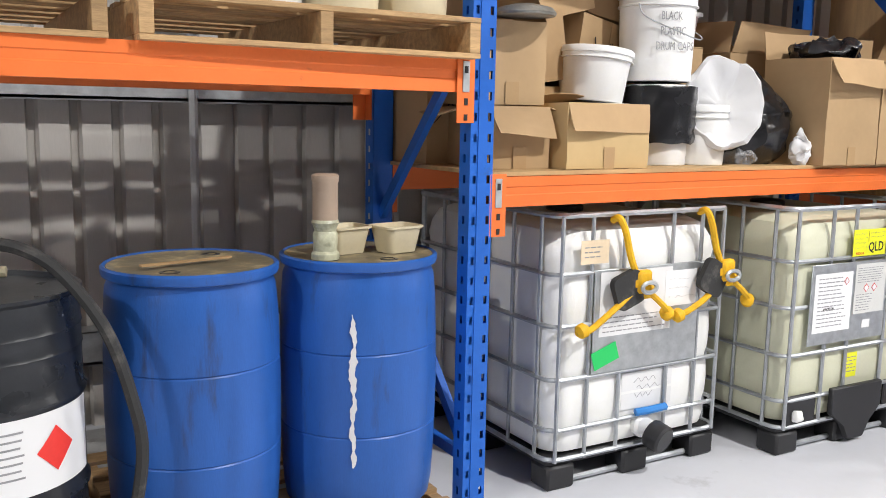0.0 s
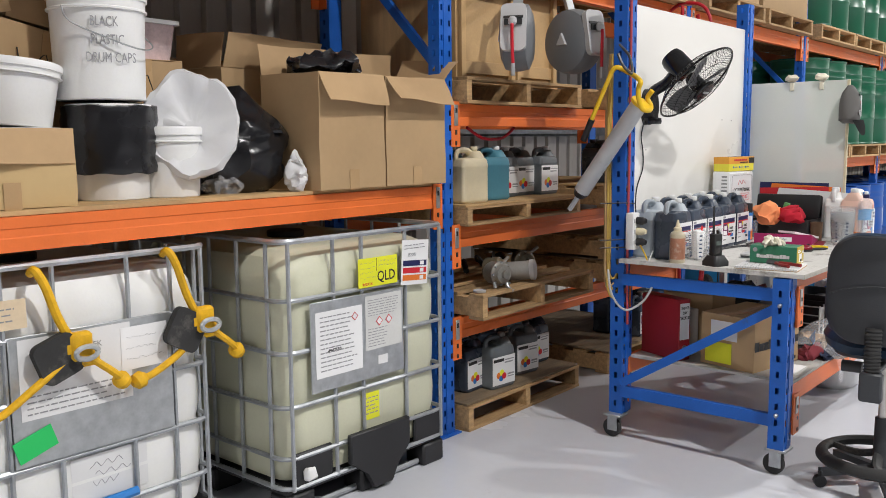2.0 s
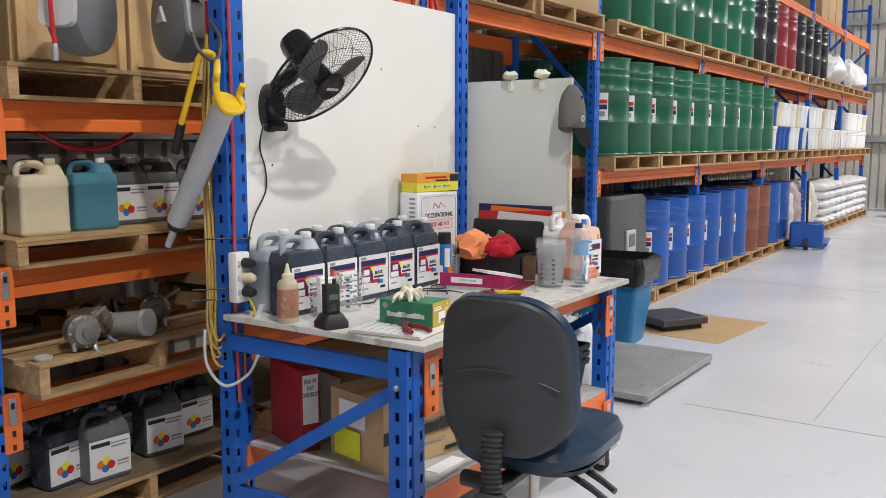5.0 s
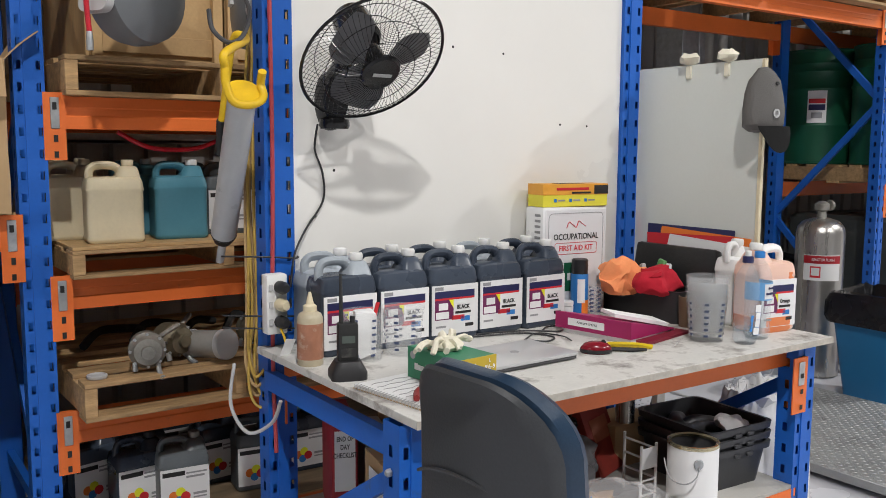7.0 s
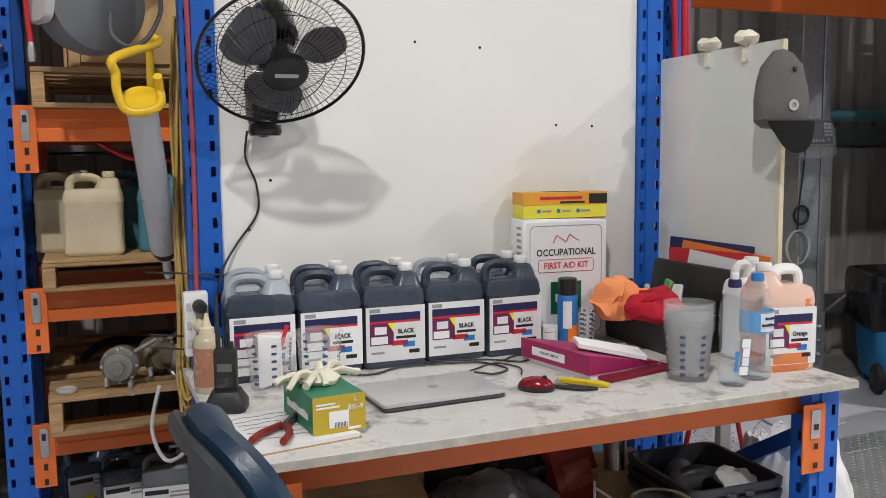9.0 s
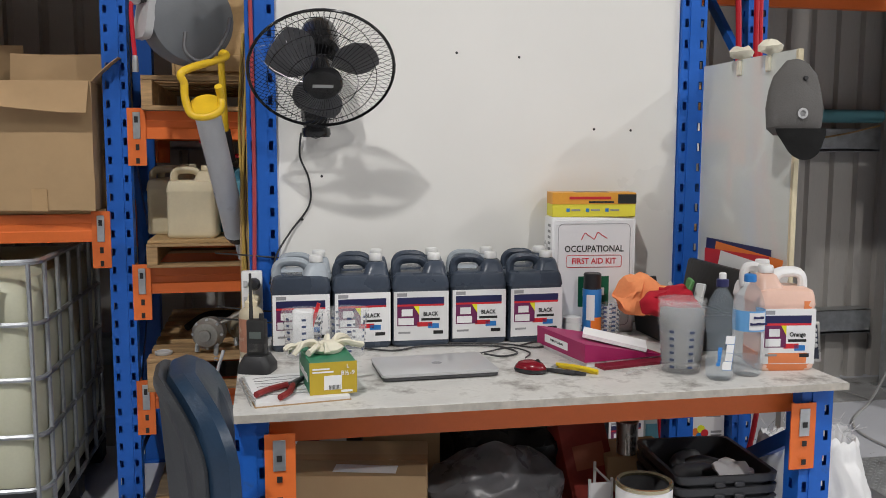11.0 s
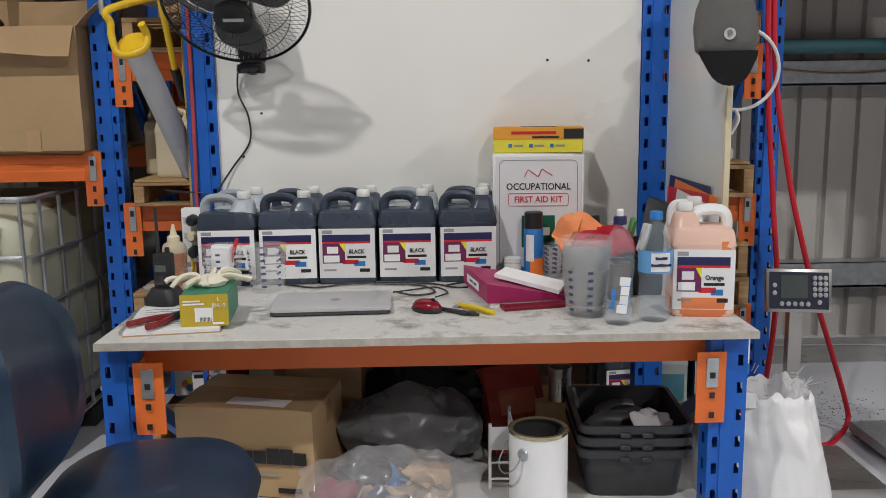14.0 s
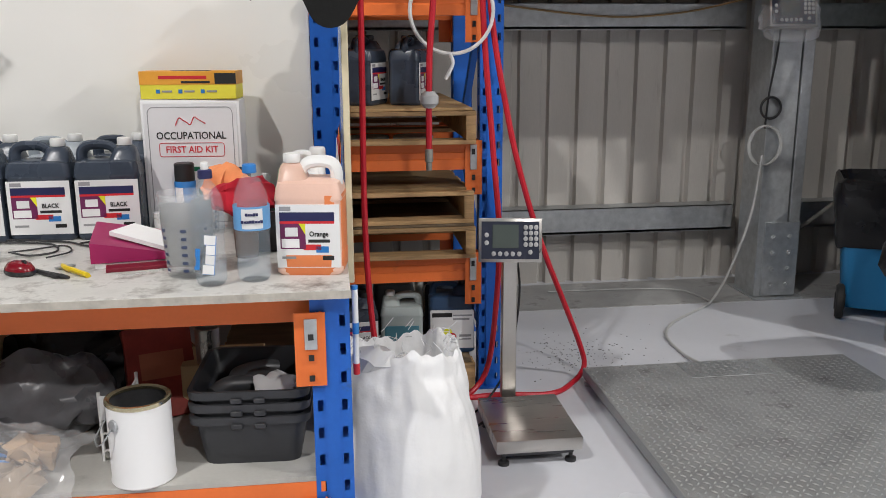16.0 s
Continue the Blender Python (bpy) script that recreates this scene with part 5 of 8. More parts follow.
def hose_reel(m, label):
    """A swivelling hose reel: the disc's axis is x, the outlet faces -y, hung by a bracket from above."""
    r = thing("hose_reel", label, "hose reel", m, "hose reels")
    part("case", lathe(bmesh.new(), ((0.05, -0.085), (0.12, -0.08), (0.165, -0.06), (0.175, -0.02), (0.175, 0.02), (0.165, 0.06), (0.12, 0.08), (0.05, 0.085)), 36, pose(0, 0, 0, 0, 90)), GREYREEL, r)
    f = part("outlet_panel", skin(bmesh.new(), [rrect(0.13, 0.24, 0.03, z, 4) for z in (0, 0.03)]), LIGHTGREY, r, "pale grey outlet panel", at=pose(0, -0.145, 0.03, 80))
    part("slot", B(-0.05, 0.05, -0.006, 0.006, 0.10 - 0.03, 0.11 - 0.03), INK, f, at=pose(0, 0.05, -0.045))
    part("slot", B(-0.045, 0.045, -0.184, -0.175, 0.045, 0.075), INK, r)
    part("hub_cap", lathe(bmesh.new(), ((0.045, 0), (0.04, 0.012), (0.01, 0.012)), 3, pose(-0.086, 0, 0, 0, -90)), LIGHTGREY, r)
    part("hose_stop", lathe(bmesh.new(), ((0.012, -0.022), (0.022, -0.01), (0.022, 0.01), (0.012, 0.022)), 14, pose(0, -0.20, 0.06)), LIGHTGREY, r)
    part("hose_end", tube(bmesh.new(), [(0, -0.19, 0.06), (0, -0.215, 0.04), (0, -0.215, -0.05), (0.004, -0.21, -0.15)], 0.0085, 8), REDHOSE, r)
    part("hose_nozzle", lathe(bmesh.new(), ((0.011, 0), (0.012, 0.03), (0.009, 0.06)), 10, pose(0.004, -0.21, -0.21)), GALV, r)
    part("bracket", bar(bmesh.new(), (0, 0.02, 0.16), (0, 0.10, 0.36), 0.05, 0.02), GALV, r)
    part("bracket", bar(bmesh.new(), (0, 0.10, 0.33), (0.0, 0.36, 0.36), 0.05, 0.02), GALV, r)
    return r


hose_reel(pose(4.99, 2.60, 2.12, 0, 0, -62), "grey swivel hose reel with a red hose")
hose_reel(pose(5.38, 2.50, 2.12, 0, 0, -14), "grey swivel hose reel with a red hose")
cable("air_line", "red air line sagging under the rack beam", [(5.0, 2.95, 1.66), (5.12, 2.93, 1.60), (5.3, 2.93, 1.60), (5.45, 2.95, 1.66)], 0.009, REDHOSE, category="hose")

# ---- workbench ----
BX0, BX1, BFY, BBY = 5.225, 6.862, 1.255, 2.12
WB = thing("workbench", "workbench of blue rack uprights with a white laminate top", "workbench")
for x in (BX0, BX1):
    linked("front_leg", upright_mesh(0.81), WB, at=pose(x - (0.026 if x > 6 else 0), BFY, 0.135))
    linked("rear_post", upright_mesh(2.30), WB, at=pose(x + (0.042 if x < 6 else -0.012), BBY, 0.135))
    for z in (0.26, 0.86):
        part("side_rail", bar(bmesh.new(), (x, BFY + 0.03, z), (x, BBY - 0.03, z), 0.03, 0.06), BLUE, WB)
    part("brace", bar(bmesh.new(), (x, BBY - 0.03, 0.30), (x, BFY + 0.03, 0.80), 0.028, 0.045), BLUE, WB)
    for y in (BFY, BBY):
        cs = part("castor", B(x - 0.05, x + 0.05, y - 0.05, y + 0.05, 0.122, 0.135, 0.002), GALV, WB)
        part("fork", B(x - 0.028, x - 0.022, y - 0.02, y + 0.035, 0.04, 0.122), GALV, cs)
        part("fork", B(x + 0.022, x + 0.028, y - 0.02, y + 0.035, 0.04, 0.122), GALV, cs)
        part("wheel", lathe(bmesh.new(), ((0.02, -0.018), (0.044, -0.016), (0.05, -0.01), (0.05, 0.01), (0.044, 0.016), (0.02, 0.018)), 24, pose(x, y + 0.02, 0.05, 0, 90)), RUBBER, cs)
        for bz in (0.30, 0.82):
            if y == BFY:
                part("bolt", lathe(bmesh.new(), ((0.011, 0), (0.011, 0.008), (0.006, 0.014)), 6, pose(x - 0.052, y, bz, 0, -90)), GALV, WB)


def bench_beam(y, ztop, h, face, inset=0.0):
    pts = [(-0.025, -h), (-0.025, 0), (0.025, 0), (0.025, -h)]
    part("beam", skin(bmesh.new(), [[(x, y + inset - face * py, ztop + pz) for py, pz in pts] for x in (BX0 + 0.052, BX1 - 0.052)]), ORANGE, WB)
    for s, x in ((1, BX0 + 0.05), (-1, BX1 - 0.05)):
        g = bmesh.new()
        xa, xb = x - s * 0.012, x + s * 0.066
        box(g, min(xa, xb), max(xa, xb), y + face * 0.036 - 0.0025, y + face * 0.036 + 0.0025, ztop - h - 0.155, ztop - 0.045)
        box(g, x - 0.003, x + 0.003, y - 0.03, y + 0.036 * 1, ztop - h - 0.155, ztop - 0.045)
        c_ = part("connector", g, ORANGE, WB)
        xm = x + s * 0.025
        part("lock_plate", B(xm - 0.016, xm + 0.016, y + face * 0.041 - 0.002, y + face * 0.041 + 0.002, ztop - h - 0.056, ztop - 0.06, 0.001), GALV, c_, "bare metal lock plate")
        for zz in (ztop - h - 0.03, ztop - h - 0.085, ztop - h - 0.14):
            part("slot", B(xm - 0.007, xm + 0.007, y + face * 0.0445 - 0.001, y + face * 0.0445 + 0.0005, zz, zz + 0.016), INK, c_)


bench_beam(BFY - 0.012, 0.946, 0.085, -1, 0.045)
bench_beam(BBY - 0.02, 0.946, 0.085, 1)
bench_beam(BFY - 0.012, 0.431, 0.085, -1)
bench_beam(BBY - 0.02, 0.431, 0.085, 1)
part("lower_shelf", B(5.285, 6.80, 1.22, 2.07, 0.432, 0.446), mat("shelf_board", (0.46, 0.45, 0.42), 0.6, var=0.12, dirt=(0.2, 0.19, 0.17), dirt_at=0.6), WB, "grey painted lower shelf board")
top = part("top", B(5.187, 6.889, 1.157, 2.094, 0.9485, 0.971, 0.0015), BENCH, WB, "white laminate top, scuffed and stained")
part("edge_band", B(5.185, 6.891, 1.1555, 1.1575, 0.9495, 0.9695), EDGE, top, "chipped bare board edge")
T = 0.971
WBD = thing("whiteboard", "large plain white panel fixed between the posts", "panel", Matrix(), kind="")
part("panel", B(5.313, 6.798, 2.098, 2.112, 0.974, 2.275, 0.001), BOARD, WBD)
for hx, hz in ((5.47, 1.53), (6.614, 1.697), (6.47, 1.70), (5.95, 1.965), (6.18, 1.955), (5.40, 1.38)):
    part("screw_hole", lathe(bmesh.new(), ((0.005, 0), (0.003, 0.001)), 8, pose(hx, 2.0978, hz, 90)), INK, WBD)

# wall fan
FAN = thing("wall_fan", "black oscillating wall fan with a wire guard", "fan", Matrix())
FC, FA = Vector((5.457, 1.816, 1.867)), Vector((0.0, -1.0, -0.967)).normalized()
FM = Matrix.Translation(FC) @ FA.to_track_quat("Z", "Y").to_matrix().to_4x4()
R_ = 0.228
g = bmesh.new()
for side, dep in ((1, 0.062), (-1, -0.072)):
    for k in range(72):
        a = 2 * math.pi * k / 72
        pts = []
        for j in range(6):
            t = j / 5
            rr_ = 0.045 + (R_ - 0.045) * t
            aa = a + (0.25 * (1 - t) if side > 0 else -0.1 * (1 - t))
            pts.append(FM @ Vector((rr_ * math.cos(aa), rr_ * math.sin(aa), dep * (1 - t ** 2.6))))
        tube(g, pts, 0.0009, 3, 1)
    for rr_ in (0.11, 0.17):
        t = (rr_ - 0.045) / (R_ - 0.045)
        tube(g, [FM @ Vector((rr_ * math.cos(q), rr_ * math.sin(q), dep * (1 - t ** 2.6))) for q in [math.pi * k / 24 for k in range(49)]], 0.0015, 3, 1)
tagged(part("guard", g, GLOSSB, FAN, "fine black wire guard"), kind="stuff")
part("guard_rim", tube(bmesh.new(), [FM @ Vector((R_ * math.cos(q), R_ * math.sin(q), 0)) for q in [math.pi * k / 24 for k in range(49)]], 0.0052, 6, 1), GLOSSB, FAN)
part("badge", lathe(bmesh.new(), ((0.062, 0.052), (0.062, 0.062), (0.055, 0.069), (0.02, 0.072), (0.005, 0.072)), 28, FM), GLOSSB, FAN, "round black badge")
up_ = (Vector((0, 0, 1)) - FA * FA.z).normalized()
rt_ = up_.cross(FA).normalized()
TM = Matrix((rt_, up_, FA)).transposed().to_4x4()
part("badge_mark", moved(B(-0.032, 0.032, -0.006, 0.006, 0, 0.0008), Matrix.Translation(FC + FA * 0.0725) @ TM), LIGHTGREY, FAN, "small pale maker's mark")
for k, ang in enumerate((25, 145, 265)):
    gb = bmesh.new()
    rings_ = []
    for j in range(9):
        t = j / 8
        rr_ = 0.04 + 0.143 * t
        half = radians(34) * (0.45 + 0.75 * math.sin(math.pi * min(1, 0.2 + 0.75 * t)))
        row = []
        for i in range(7):
            q = (i / 6 - 0.5) * 2
            a = half * q
            row.append(Vector((rr_ * math.cos(a), rr_ * math.sin(a), 0.022 * q)))
        rings_.append(row)
    vs = [[gb.verts.new(p) for p in row] for row in rings_]
    for a, b in zip(vs, vs[1:]):
        for i in range(6):
            gb.faces.new((a[i], a[i + 1], b[i + 1], b[i]))
    bmesh.ops.solidify(gb, geom=list(gb.faces), thickness=0.002)
    base = math.degrees(math.atan2((FM.inverted().to_3x3() @ rt_).y, (FM.inverted().to_3x3() @ rt_).x))
    part("blade", moved(gb, FM @ pose(0, 0, 0, 0, 0, base + ang)), BLADE, FAN)
part("hub", lathe(bmesh.new(), ((0.03, -0.05), (0.038, -0.03), (0.038, 0.03), (0.03, 0.035)), 20, FM), GLOSSB, FAN)
part("motor", lathe(bmesh.new(), ((0.03, -0.215), (0.055, -0.205), (0.062, -0.18), (0.062, -0.09), (0.05, -0.075), (0.03, -0.07)), 28, FM), GLOSSB, FAN, "rounded glossy black motor housing")
part("arm", tube(bmesh.new(), [FM @ Vector((0, 0, -0.13)), (5.452, 1.97, 1.88), (5.45, 2.04, 1.84), (5.45, 2.08, 1.80)], 0.03, 10), GLOSSB, FAN)
part("wall_mount", skin(bmesh.new(), [[(5.45 + 0.05 * s_ * math.cos(q), y, 1.755 + 0.095 * s_ * math.sin(q)) for q in [2 * math.pi * k / 24 for k in range(24)]] for s_, y in ((1, 2.0975), (1, 2.066), (0.8, 2.036))]), GLOSSB, FAN)
part("pull_knob", lathe(bmesh.new(), ((0.045, 0), (0.05, 0.01), (0.048, 0.03), (0.03, 0.035)), 24, pose(5.45, 2.055, 1.665)), GLOSSB, FAN)
part("cord", tube(bmesh.new(), [(5.40, 2.075, 1.68), (5.395, 2.088, 1.60), (5.425, 2.092, 1.52), (5.425, 2.092, 1.43), (5.36, 2.088, 1.34), (5.31, 2.07, 1.26), (5.285, 2.05, 1.16)], 0.0035, 6), BLACK, FAN)

# hand pump on its hook
HP = thing("hand_pump", "hand pump with a grey barrel and yellow handle", "pump", Matrix())
A_, B_ = Vector((5.094, 1.945, 1.755)), Vector((5.166, 2.31, 1.315))
part("barrel", rod(bmesh.new(), A_, B_, 0.042, 24), TUBE_P, HP, "frosted grey plastic barrel")
part("end_collar", rod(bmesh.new(), B_ - (B_ - A_).normalized() * 0.005, B_ + (B_ - A_).normalized() * 0.03, 0.044, 20, 0.03), BLACK, HP)
part("nozzle", rod(bmesh.new(), B_, B_ + (B_ - A_).normalized() * 0.13, 0.014, 10), TUBE_P, HP)
n_ = (A_ - B_).normalized()
sx_ = n_.cross(Vector((0, 1, 0))).normalized()
fy_ = sx_.cross(n_)
P = lambda a, b, c: A_ + sx_ * a + fy_ * b + n_ * c
part("cap_plate", moved(lathe(bmesh.new(), ((0.046, 0), (0.05, 0.004), (0.05, 0.016), (0.01, 0.018)), 22), Matrix.Translation(A_) @ n_.to_track_quat("Z", "Y").to_matrix().to_4x4()), YELLOW, HP)
part("grip", tube(bmesh.new(), [P(-0.052, 0.0, 0.075), P(-0.053, 0.0, 0.03), P(-0.045, -0.04, 0.012), P(0.0, -0.058, 0.008), P(0.045, -0.04, 0.012), P(0.056, 0.0, 0.045), P(0.050, 0.03, 0.08), P(0.045, 0.05, 0.115), (5.150, 2.05, 1.925), (5.142, 2.10, 1.945), (5.136, 2.13, 1.915)], 0.0125, 10), YELLOW, HP, "yellow bent grip")
part("lever", rod(bmesh.new(), (5.136, 2.126, 1.92), (5.141, 2.244, 1.678), 0.0115, 10), YELLOW, HP)
part("lever_grip", rod(bmesh.new(), (5.141, 2.238, 1.69), (5.156, 2.296, 1.582), 0.017, 12), BLACK, HP, "black rubber grip")
cable("hook", "bent galvanised hook fixed to the bench post", [(5.17, 2.10, 2.06), (5.16, 2.04, 2.00), (5.12, 2.0, 1.93), (5.07, 1.98, 1.905), (5.03, 2.0, 1.94), (5.03, 2.03, 2.0)], 0.007, DARKSTEEL, category="hook")
random.seed(17)
for k in range(9):
    bx, by, zb = 5.210 + 0.005 * (k - 4), 2.170 + 0.010 * (k % 3), 0.86 - 0.035 * (k % 4)
    w1, w2 = random.uniform(-0.008, 0.008), random.uniform(-0.012, 0.012)
    cable("hanging_cable", "beige cable hanging down the bench post", [(bx + 0.02, by - 0.01, 2.02), (bx + w1, by, 1.72), (bx + w2, by, 1.40), (bx - w1, by - 0.005, 1.10), (bx - 0.012 + w2, by - 0.01, zb + 0.08), (bx + 0.01, by - 0.03, zb), (bx + 0.045, by - 0.05, zb + 0.06), (bx + 0.055, by - 0.05, zb + 0.20)], 0.0050, ROPE if k % 3 else YELLOW_CABLE)
cable("red_air_hose", "thin red air hose down the post", [(5.235, 2.072, 2.4), (5.24, 2.072, 1.6), (5.23, 2.07, 1.0), (5.235, 2.066, 0.62)], 0.007, mat("faded_red_hose", (0.42, 0.06, 0.07), 0.5), category="hose")
cable("white_cable", "white cable looped under the bench end", [(5.12, 2.12, 0.92), (5.09, 2.08, 0.80), (5.12, 2.02, 0.72), (5.17, 1.95, 0.76), (5.178, 1.90, 0.84)], 0.006, LIGHTGREY)
for z in (1.03, 1.07, 1.26):
    cable("cable_tie", "thin black tie round the post", [(5.10, 2.16, z), (5.21, 2.075, z), (5.325, 2.078, z - 0.01), (5.33, 2.16, z)], 0.003, BLACK)
PB = thing("power_board", "white power board screwed to the post", "power board", pose(5.225, 2.062, 1.02))
part("body", B(-0.035, 0.035, -0.045, 0.0, 0, 0.19, 0.006, 2), WHITE_P, PB)
for k in range(3):
    part("plug", lathe(bmesh.new(), ((0.02, 0), (0.02, 0.03), (0.012, 0.05)), 14, pose(0.008, -0.045, 0.04 + 0.055 * k, 90)), (BLACK, CREAM, BLACK)[k], PB)
    part("switch", B(-0.028, -0.016, -0.049, -0.045, 0.03 + 0.055 * k, 0.05 + 0.055 * k), LIGHTGREY, PB)
cable("yellow_cable", "yellow cable from the power board to bench", [(5.22, 2.0, 1.06), (5.23, 1.97, 1.00), (5.21, 1.94, 0.965), (5.20, 1.9, 0.955)], 0.004, YELLOW)
tagged(part("cable_tag", moved(B(-0.02, 0.02, -0.001, 0.001, -0.035, 0.035), pose(5.215, 1.93, 0.99, 20, 10, 20)), LABEL), "small white paper cable tag", "tag")
SHADEPANE = thing("side_screen", "hazy acrylic screen clipped to the bench end", "screen", Matrix())
part("pane", B(6.892, 6.898, 1.49, 2.08, 0.90, 1.935, 0.001), ACRYLIC, SHADEPANE)
part("edge_strip", B(6.890, 6.908, 1.475, 1.490, 0.90, 1.935, 0.002), CREAM, SHADEPANE, "cream timber edge strip")
for cy in (1.64, 1.82):
    k = thing("peg", "white plastic clip on the screen's top", "peg", pose(6.895, cy, 1.93), "white clips")
    part("jaw", B(-0.012, 0.012, -0.012, 0.012, -0.05, 0.0, 0.003), GLOVE, k)
    part("knot", crumple(lathe(bmesh.new(), ((0.01, 0), (0.035, 0.015), (0.04, 0.03), (0.02, 0.05)), 12), 0.012, 0.03, cy), GLOVE, k)
CAPT = thing("baseball_cap", "grey cloth cap hung over the screen's corner", "cap", pose(6.875, 1.462, 1.69, 0, 0, -8))
g = lathe(bmesh.new(), ((0.062, -0.02), (0.085, 0.0), (0.092, 0.06), (0.085, 0.11), (0.065, 0.16), (0.03, 0.20), (0.006, 0.212)), 24)
moved(g, Matrix.Diagonal((0.95, 0.62, 1, 1)))
part("crown", crumple(g, 0.012, 0.09, 2), FLEECE, CAPT)
g = bmesh.new()
rows = []
for j in range(5):
    t = j / 4
    rows.append([g.verts.new((0.08 * (1 - 0.25 * t * t) * math.sin(a), -0.045 - 0.02 * t - 0.018 * math.cos(a), 0.0 - 0.095 * t * (0.35 + 0.65 * math.cos(a)))) for a in [radians(-80 + 16 * i) for i in range(11)]])
for a, b in zip(rows, rows[1:]):
    for i in range(10):
        g.faces.new((a[i], a[i + 1], b[i + 1], b[i]))
bmesh.ops.solidify(g, geom=list(g.faces), thickness=0.004)
part("brim", g, mat("black_cap_cloth", (0.02, 0.02, 0.02), 0.9, bump=0.1), CAPT, "black cap brim")
part("badge", lathe(bmesh.new(), ((0.016, 0), (0.016, 0.002), (0.009, 0.002), (0.009, 0)), 16, pose(0.0, -0.058, 0.045, 90)), LIGHTGREY, CAPT)
part("button", lathe(bmesh.new(), ((0.008, 0), (0.006, 0.006)), 10, pose(0.01, -0.045, 0.15, 80)), BLACK, CAPT)

# ---- on the bench ----
for k in range(5):
    full = k > 0
    x = 5.383 + 0.1975 * k
    jerry_can(pose(x, 1.893 + 0.003 * (k % 2), T, 0, 0, 2 * math.sin(k * 2)), CAN, "banner", "dark jerry can of black pigment with a label", upper=CANTOP if k == 0 else None, word="BLACK", group="black pigment cans", w=0.193, h=0.307, d=0.125)
for k in range(5):
    jerry_can(pose(5.40 + 0.1975 * k, 2.026, T, 0, 0, 0), CANTOP if k in (0, 3) else CAN, "", "dark jerry can in the back row", group="black pigment cans", w=0.193, h=0.308, d=0.12)

KIT = thing("first_aid_box", "white steel first aid box with green cross", "first aid kit", pose(6.424, 2.0, T, 0, 0, -4) @ Matrix.Diagonal((0.94, 1, 0.952, 1)))
part("case", B(-0.165, 0.165, -0.055, 0.055, 0, 0.437, 0.008, 2), mat("white_enamel", (0.78, 0.78, 0.79), 0.3, var=0.02), KIT)
dr = part("door", B(-0.155, 0.155, -0.060, -0.054, 0.012, 0.427, 0.003), mat("white_enamel_door", (0.78, 0.78, 0.79), 0.3, var=0.02), KIT)
g = bmesh.new()
for r0 in (0.0,):
    a = rrect(0.28, 0.385, 0.02, 0, 4)
    tube(g, [Vector((p.x, -0.0605, p.y + 0.22)) for p in a + [a[0]]], 0.0013, 4, 1)
part("printed_border", g, GREY_INK, dr)
lettering("OCCUPATIONAL", 0.034, INK, dr, Matrix.Translation((0, -0.0612, 0.318)) @ FRONT, 0.012, width=0.88)
lettering("FIRST AID KIT", 0.031, RED, dr, Matrix.Translation((0, -0.0612, 0.272)) @ FRONT, 0.012, width=0.92)
g = bmesh.new()
a = rrect(0.215, 0.045, 0.008, 0, 3)
tube(g, [Vector((p.x, -0.0607, p.y + 0.272)) for p in a + [a[0]]], 0.0012, 4, 1)
part("printed_border", g, RED, dr)
part("maker_mark", tube(bmesh.new(), [(-0.05 + 0.0125 * i, -0.0607, 0.365 + 0.008 * ((i * 3) % 4 - 1.5) + 0.0006 * i) for i in range(9)], 0.0018, 4, 3), RED, dr, "plain red script mark")
part("green_panel", B(-0.06, 0.06, -0.0610, -0.0602, 0.10, 0.215), mat("dark_green_print", (0.01, 0.12, 0.06), 0.4), dr)
part("cross", B(-0.014, 0.014, -0.0616, -0.0610, 0.115, 0.200), LABEL, dr)
part("cross", B(-0.042, 0.042, -0.0617, -0.0611, 0.143, 0.172), LABEL, dr)
for k in range(6):
    part("print", B(-0.1658, -0.165, -0.04, -0.005, 0.40 - 0.022 * k, 0.41 - 0.022 * k), GREY_INK, KIT)
GB2 = thing("glove_carton", "yellow and orange carton of rubber gloves", "box", pose(6.425, 1.995, T + 0.417, 0, 0, -7))
part("carton", B(-0.15, 0.15, -0.05, 0.05, 0, 0.085, 0.002), YELLOW_C, GB2)
part("orange_band", B(-0.1505, 0.1505, -0.0515, 0.0505, 0.045, 0.0858), mat("orange_carton", (0.72, 0.33, 0.04), 0.5), GB2)
part("dark_band", B(0.085, 0.1512, -0.0522, -0.051, 0.047, 0.080), INK, GB2)
for k in range(3):
    part("print", B(-0.10 + 0.07 * k, -0.088 + 0.07 * k, -0.0513, -0.05, 0.018, 0.030), BLUE_L, GB2)
    part("print", B(-0.082 + 0.07 * k, -0.05 + 0.07 * k, -0.0513, -0.05, 0.021, 0.027), GREY_INK, GB2)
part("print", B(-0.09, 0.06, -0.0525, -0.051, 0.062, 0.072), RED, GB2)
part("print", B(-0.02, 0.07, -0.0525, -0.051, 0.049, 0.056), INK, GB2)
part("opening", B(-0.06, 0.06, -0.02, 0.02, 0.0855, 0.0868), INK, GB2)

LAP = thing("laptop", "closed silver laptop with dark edge", "laptop", pose(5.757, 1.507, T, 0, 0, 2) @ Matrix.Diagonal((0.955, 0.9, 1, 1)))
part("base", skin(bmesh.new(), [rrect(0.355, 0.245, 0.012, z, 3) for z in (0.004, 0.012)]), DARKSTEEL, LAP)
part("lid", skin(bmesh.new(), [rrect(0.36 + a, 0.25 + a, 0.012, z, 3) for z, a in ((0.0125, -0.004), (0.014, 0), (0.021, 0), (0.0225, -0.004))]), ALU, LAP)
part("maker_mark", lathe(bmesh.new(), ((0.016, 0.0225), (0.016, 0.0232)), 20, pose(0.01, 0.0, 0)), GREY_INK, LAP)
part("foot", B(-0.15, 0.15, -0.11, -0.10, 0, 0.004), BLACK, LAP)
